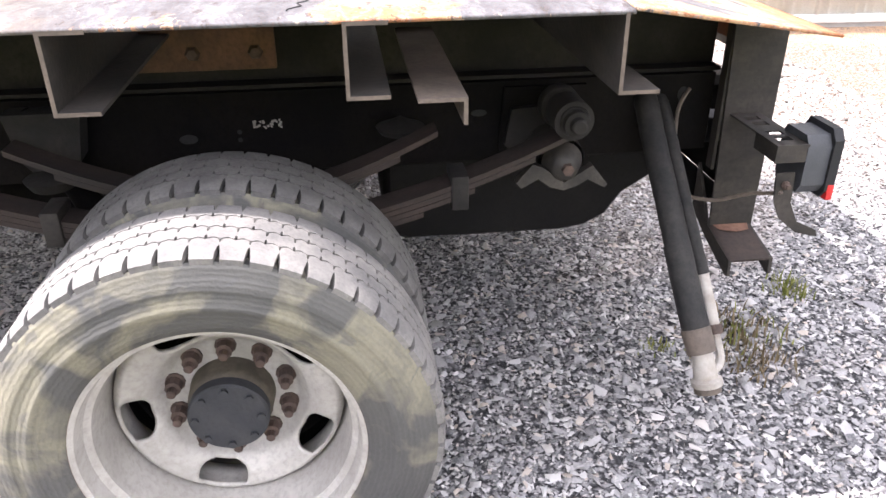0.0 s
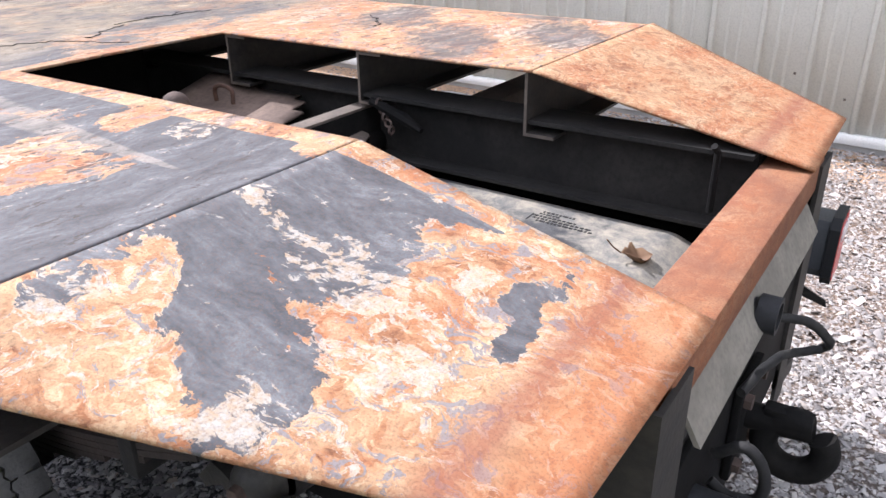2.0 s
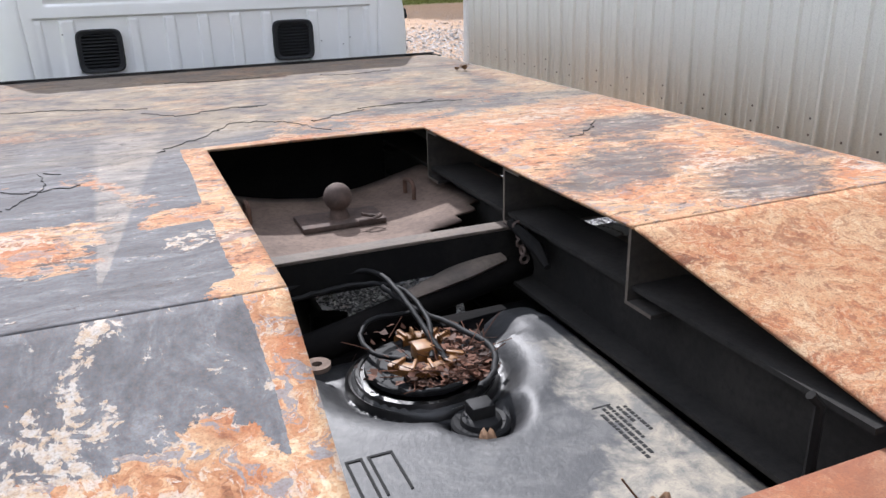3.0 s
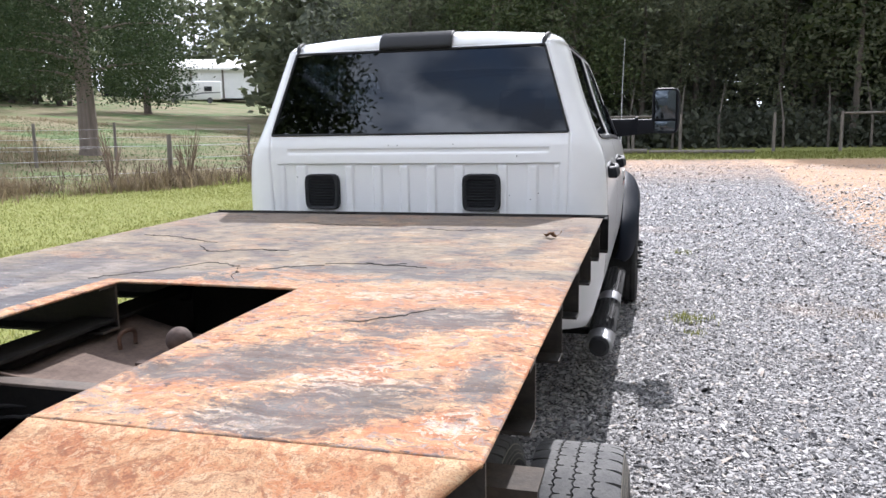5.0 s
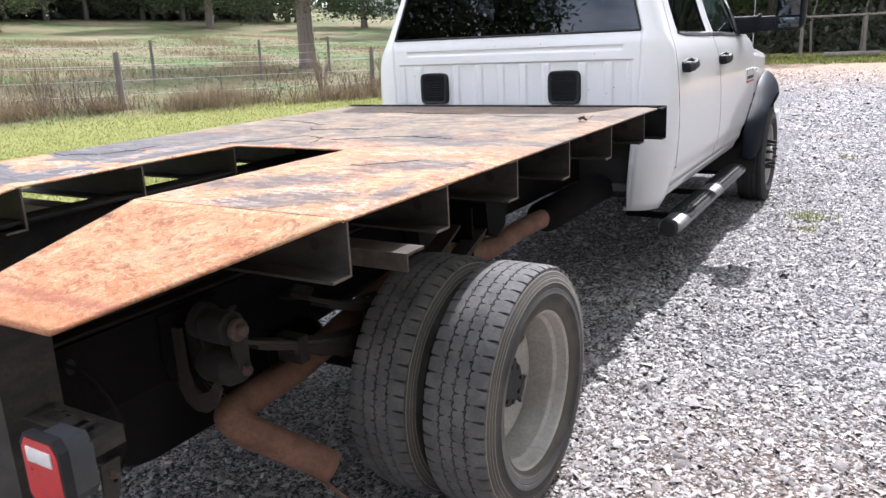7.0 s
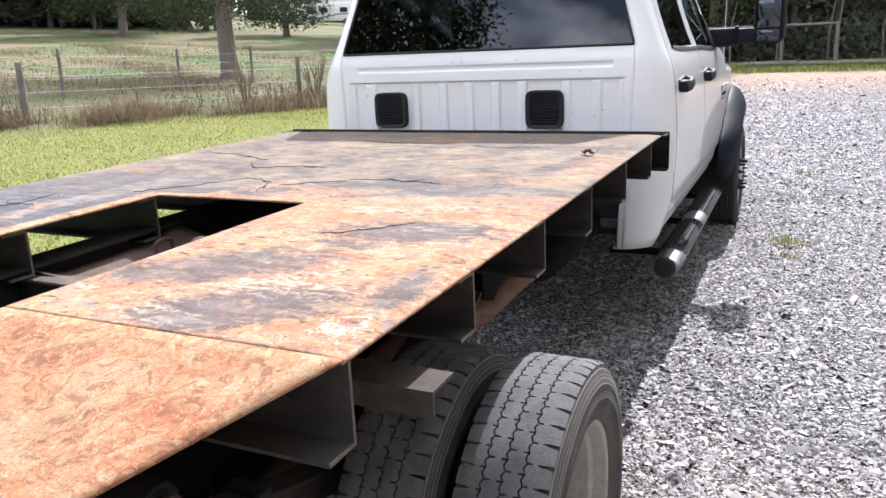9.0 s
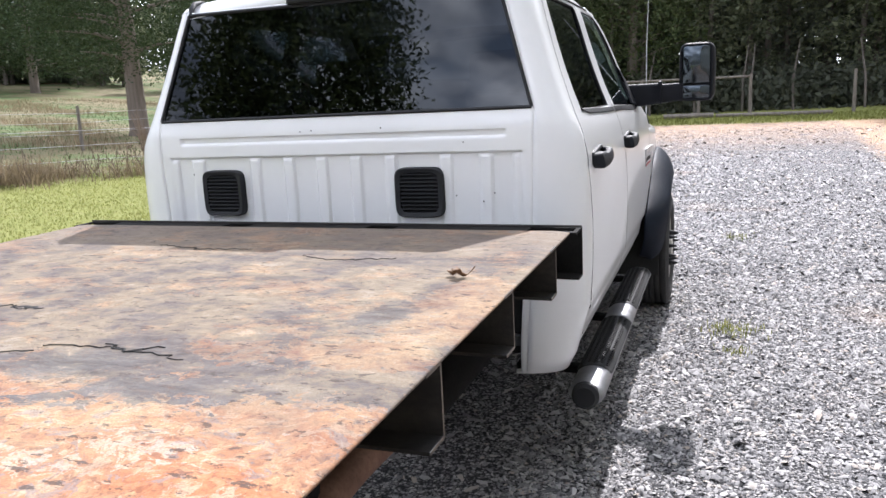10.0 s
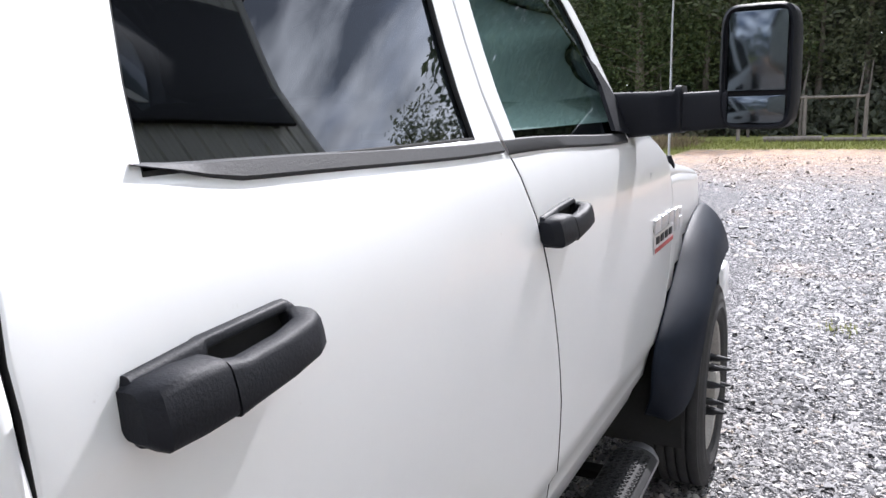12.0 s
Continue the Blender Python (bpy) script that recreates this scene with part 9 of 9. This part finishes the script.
# woods: one mass of many trees, with trunks of its own
protos = [make_tree(13, 2.2, 2.9, "pine", 31, 3600, 0.17), make_tree(15, 3.5, 3.3, "broad", 32, 3600, 0.175), make_tree(11, 1.2, 2.6, "cedar", 33, 3600, 0.155), make_tree(16, 4.5, 2.9, "pine", 34, 3400, 0.175)]
far_protos = [make_tree(13, 1.2, 3.4, "pine", 35, 1000, 0.41), make_tree(14, 1.2, 3.6, "broad", 36, 1000, 0.43)]
spots = []
rw_ = random.Random(77)
for i in range(46):      # along the north edge of the yard
    x = -14 + i * 1.25 + rw_.uniform(-0.5, 0.5)
    spots.append((x, 42.0 + rw_.uniform(0, 3.5), rw_.uniform(0.85, 1.1)))
for i in range(30):
    spots.append((-20 + i * 2.3 + rw_.uniform(-0.8, 0.8), 57.0 + rw_.uniform(0, 5), rw_.uniform(1.2, 1.45)))
for i in range(34):
    spots.append((-16 + i * 1.8 + rw_.uniform(-0.8, 0.8), 49.0 + rw_.uniform(0, 5), rw_.uniform(1.0, 1.3)))
for i in range(30):      # behind the pasture, to the north-west
    t = i / 29
    spots.append((-18 - 62 * t + rw_.uniform(-2, 2), 62 + 22 * math.sin(t * 2.2) + rw_.uniform(-3, 3) - 26 * t, rw_.uniform(1.1, 1.6)))
for i in range(34):
    t = i / 33
    spots.append((-22 - 75 * t + rw_.uniform(-2, 2), 72 + 18 * math.sin(t * 2.2) + rw_.uniform(-3, 3) - 30 * t, rw_.uniform(1.4, 2.0)))
for i in range(26):      # west side
    t = i / 25
    spots.append((-84 + rw_.uniform(-4, 4), 48 - 70 * t, rw_.uniform(1.3, 1.9)))
for i in range(18):      # south, closing the yard
    spots.append((-30 + i * 4.0, -44 + rw_.uniform(-4, 4), rw_.uniform(0.8, 1.2)))
for i in range(14):      # east behind the shed
    spots.append((28 + rw_.uniform(-3, 3), -20 + i * 5.0, rw_.uniform(0.9, 1.2)))
# the barn and its yard stand in a clearing
spots = [p for p in spots if not (28 < math.degrees(math.atan2(1.6 - p[0], p[1] + 0.9)) < 40 and p[1] > 20)]
for i in range(22):
    spots.append((-116 + i * 3.6, 150 - 4 * abs(i - 10) * 0.3 + rw_.uniform(-4, 4), rw_.uniform(1.5, 2.1)))
LV, LF, o = [], [], 0
tg = Geo()
for i, (x, y, k) in enumerate(spots):
    near = 30 < y < 56 and x > -20
    tr_, v, f = protos[rw_.randrange(4)] if near else far_protos[rw_.randrange(2)]
    a = rw_.uniform(0, 6.28)
    ca, sa = math.cos(a), math.sin(a)
    z = terrain(x, y)
    w = v * k
    w = np.stack([w[:, 0] * ca - w[:, 1] * sa + x, w[:, 0] * sa + w[:, 1] * ca + y, w[:, 2] + z], 1)
    LV.append(w)
    LF.append(f + o)
    o += len(w)
    tg.tube([(x, y, z - 0.3), (x + 0.1, y, z + 3 * k), (x + 0.2, y, z + 9 * k)], [0.24 * k, 0.17 * k, 0.06 * k], 7)
# bare stems at the wood's edge
stems = Geo()
for i in range(13):
    x = -5 + i * 2.1 + rw_.uniform(-1.0, 1.0)
    y = 40.3 + rw_.uniform(-0.6, 0.8)
    stems.tube([(x, y, -0.2), (x + rw_.uniform(-0.1, 0.1), y, 1.4), (x + rw_.uniform(-0.3, 0.3), y + 0.9, 3.2)], [0.07, 0.055, 0.02], 6)
woods = tagged(new("woods"), "dense dark green mixed woods around the yard and pasture", "woods", kind="stuff")
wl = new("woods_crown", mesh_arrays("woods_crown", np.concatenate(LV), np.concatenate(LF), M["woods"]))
wl.parent = woods
part("woods_trunk", tg, M["wood_bark"], woods, smooth=60)
part("woods_stem", stems, M["stem"], woods, "grey bare stems", 60)
# shrubby undergrowth closing the foot of the woods
V, F, o = [], [], 0
ru = np.random.RandomState(5)
for x0, y0, x1, y1, n, hh in ((-20, 43.5, 48, 43.5, 40000, 9.0), (-16, 40.9, 44, 40.9, 22000, 2.2), (-20, 48.0, 50, 48.0, 16000, 7.0), (-24, 54.0, 54, 54.0, 8000, 13.0), (-16, 58, -28, 64, 2500, 5.5), (-68, 74, -88, 44, 6000, 6.5), (-88, 44, -88, -20, 4000, 6.5), (-110, 140, -50, 146, 4000, 8.0)):
    t = ru.uniform(0, 1, n)
    p = np.stack([x0 + (x1 - x0) * t + ru.normal(0, 0.8, n), y0 + (y1 - y0) * t + ru.normal(0, 0.9, n) + 1.2, hh * ru.beta(1, 1.6, n)], 1)
    p[:, 2] += np.array([terrain(a, b) for a, b in p[:, :2]])
    s = ru.uniform(0.15, 0.42, n)[:, None] * (0.55 if y0 < 50 and x1 > 0 else 1.8)
    d1 = ru.normal(0, 1, (n, 3))
    d1 /= np.linalg.norm(d1, axis=1)[:, None]
    d2 = np.cross(d1, ru.normal(0, 1, (n, 3)))
    d2 /= np.linalg.norm(d2, axis=1)[:, None]
    V.append(np.stack([p - d1 * s, p + d2 * s * 0.5, p + d1 * s, p - d2 * s * 0.5], 1).reshape(-1, 3))
    F.append(np.arange(n * 4).reshape(n, 4) + o)
    o += n * 4
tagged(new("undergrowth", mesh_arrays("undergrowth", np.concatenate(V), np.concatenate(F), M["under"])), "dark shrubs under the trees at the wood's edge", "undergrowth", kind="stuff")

# ---- far things across the pasture ----
bx, by = -75.2, 110.2
bz = terrain(bx, by)
barn = tagged(new("barn"), "long white metal barn with open bay across the pasture", "barn")
barn.matrix_basis = pose(bx + 3, by, bz, 0, 0, 30)
part("wall", Geo().box(-9, 12, 0, 12, 0, 4.6), M["white_far"], barn)
part("roof", Geo().prism([(-0.8, 4.5), (6, 6.4), (12.6, 4.5), (12.6, 4.8), (6, 6.7), (-0.8, 4.8)], "x", -12.4, 12.4), M["wall_trim"], barn)
part("bay_opening", Geo().box(-12, -9.0, 2.0, 2.06, 0, 4.4), M["window_far"], barn, "dark open bay")
for x in (-12, -9, 1.5, 6.5):
    part("bay_post", Geo().box(x - 0.15, x + 0.15, -0.12, 0, 0, 4.6), M["post"], barn)
rx, ry = -63.4, 99.3
rvn = tagged(new("motorhome"), "white motorhome with dark stripes parked by the barn", "motorhome")
rvn.matrix_basis = pose(rx, ry, terrain(rx, ry), 0, 0, 36)
part("body", Geo().box(-4.2, 4.2, 0, 2.4, 0.55, 3.2, 0.18), M["white_far"], rvn)
for x in (-2.6, -0.6, 2.3):
    part("window", Geo().box(x - 0.55, x + 0.55, -0.02, 0.03, 1.75, 2.45, 0.01), M["window_far"], rvn)
part("stripe", Geo().prism([(-4.0, 1.1), (-1.0, 1.2), (1.5, 1.6), (4.0, 1.65), (4.0, 1.5), (1.5, 1.4), (-1.0, 0.95), (-4.0, 0.9)], "y", -0.02, 0.02), M["grey_roof"], rvn)
for x in (-2.4, 2.5):
    part("wheel", Geo().lathe([(0.0, 0.0001), (-0.03, 0.2), (-0.03, 0.42), (0.25, 0.45)], 20, "y", (x, 0.02, 0.45)), M["rubber"], rvn)
hx, hy = -96.0, 62.0
hs = tagged(new("house"), "white house with grey roof and porch beyond the pasture", "house")
hs.matrix_basis = pose(hx, hy, terrain(hx, hy), 0, 0, 55)
part("wall", Geo().box(-8, 8, 0, 8, 0, 3.2), M["white_far"], hs)
part("roof", Geo().prism([(-1.6, 2.9), (4, 6.4), (9.0, 2.9)], "x", -8.6, 8.6), M["grey_roof"], hs)
for x in (-6, -3.5, 0, 3, 6):
    part("window", Geo().box(x - 0.6, x + 0.6, -0.06, 0.02, 0.9, 2.4), M["window_far"], hs)
for x in (-7.6, -4, 0, 4, 7.6):
    part("porch_post", Geo().box(x - 0.1, x + 0.1, -1.5, -1.3, 0, 2.95), M["wall_trim"], hs)
cx0, cy0 = -84.0, 60.0
vc = tagged(new("parked_van"), "small white parked car far across the pasture", "car")
vc.matrix_basis = pose(cx0, cy0, terrain(cx0, cy0), 0, 0, 50)
part("body", Geo().prism([(-2.2, 0.35), (2.2, 0.35), (2.25, 0.9), (1.2, 1.05), (0.7, 1.6), (-1.6, 1.65), (-2.2, 1.0)], "y", 0, 1.8), M["white_far"], vc)
part("window", Geo().prism([(1.05, 1.08), (0.62, 1.52), (-1.5, 1.55), (-1.7, 1.08)], "y", -0.01, 1.81), M["window_far"], vc)
for x in (-1.4, 1.4):
    part("wheel", Geo().lathe([(-0.02, 0.0001), (-0.02, 0.33), (0.2, 0.33)], 16, "y", (x, 0, 0.33)), M["rubber"], vc)
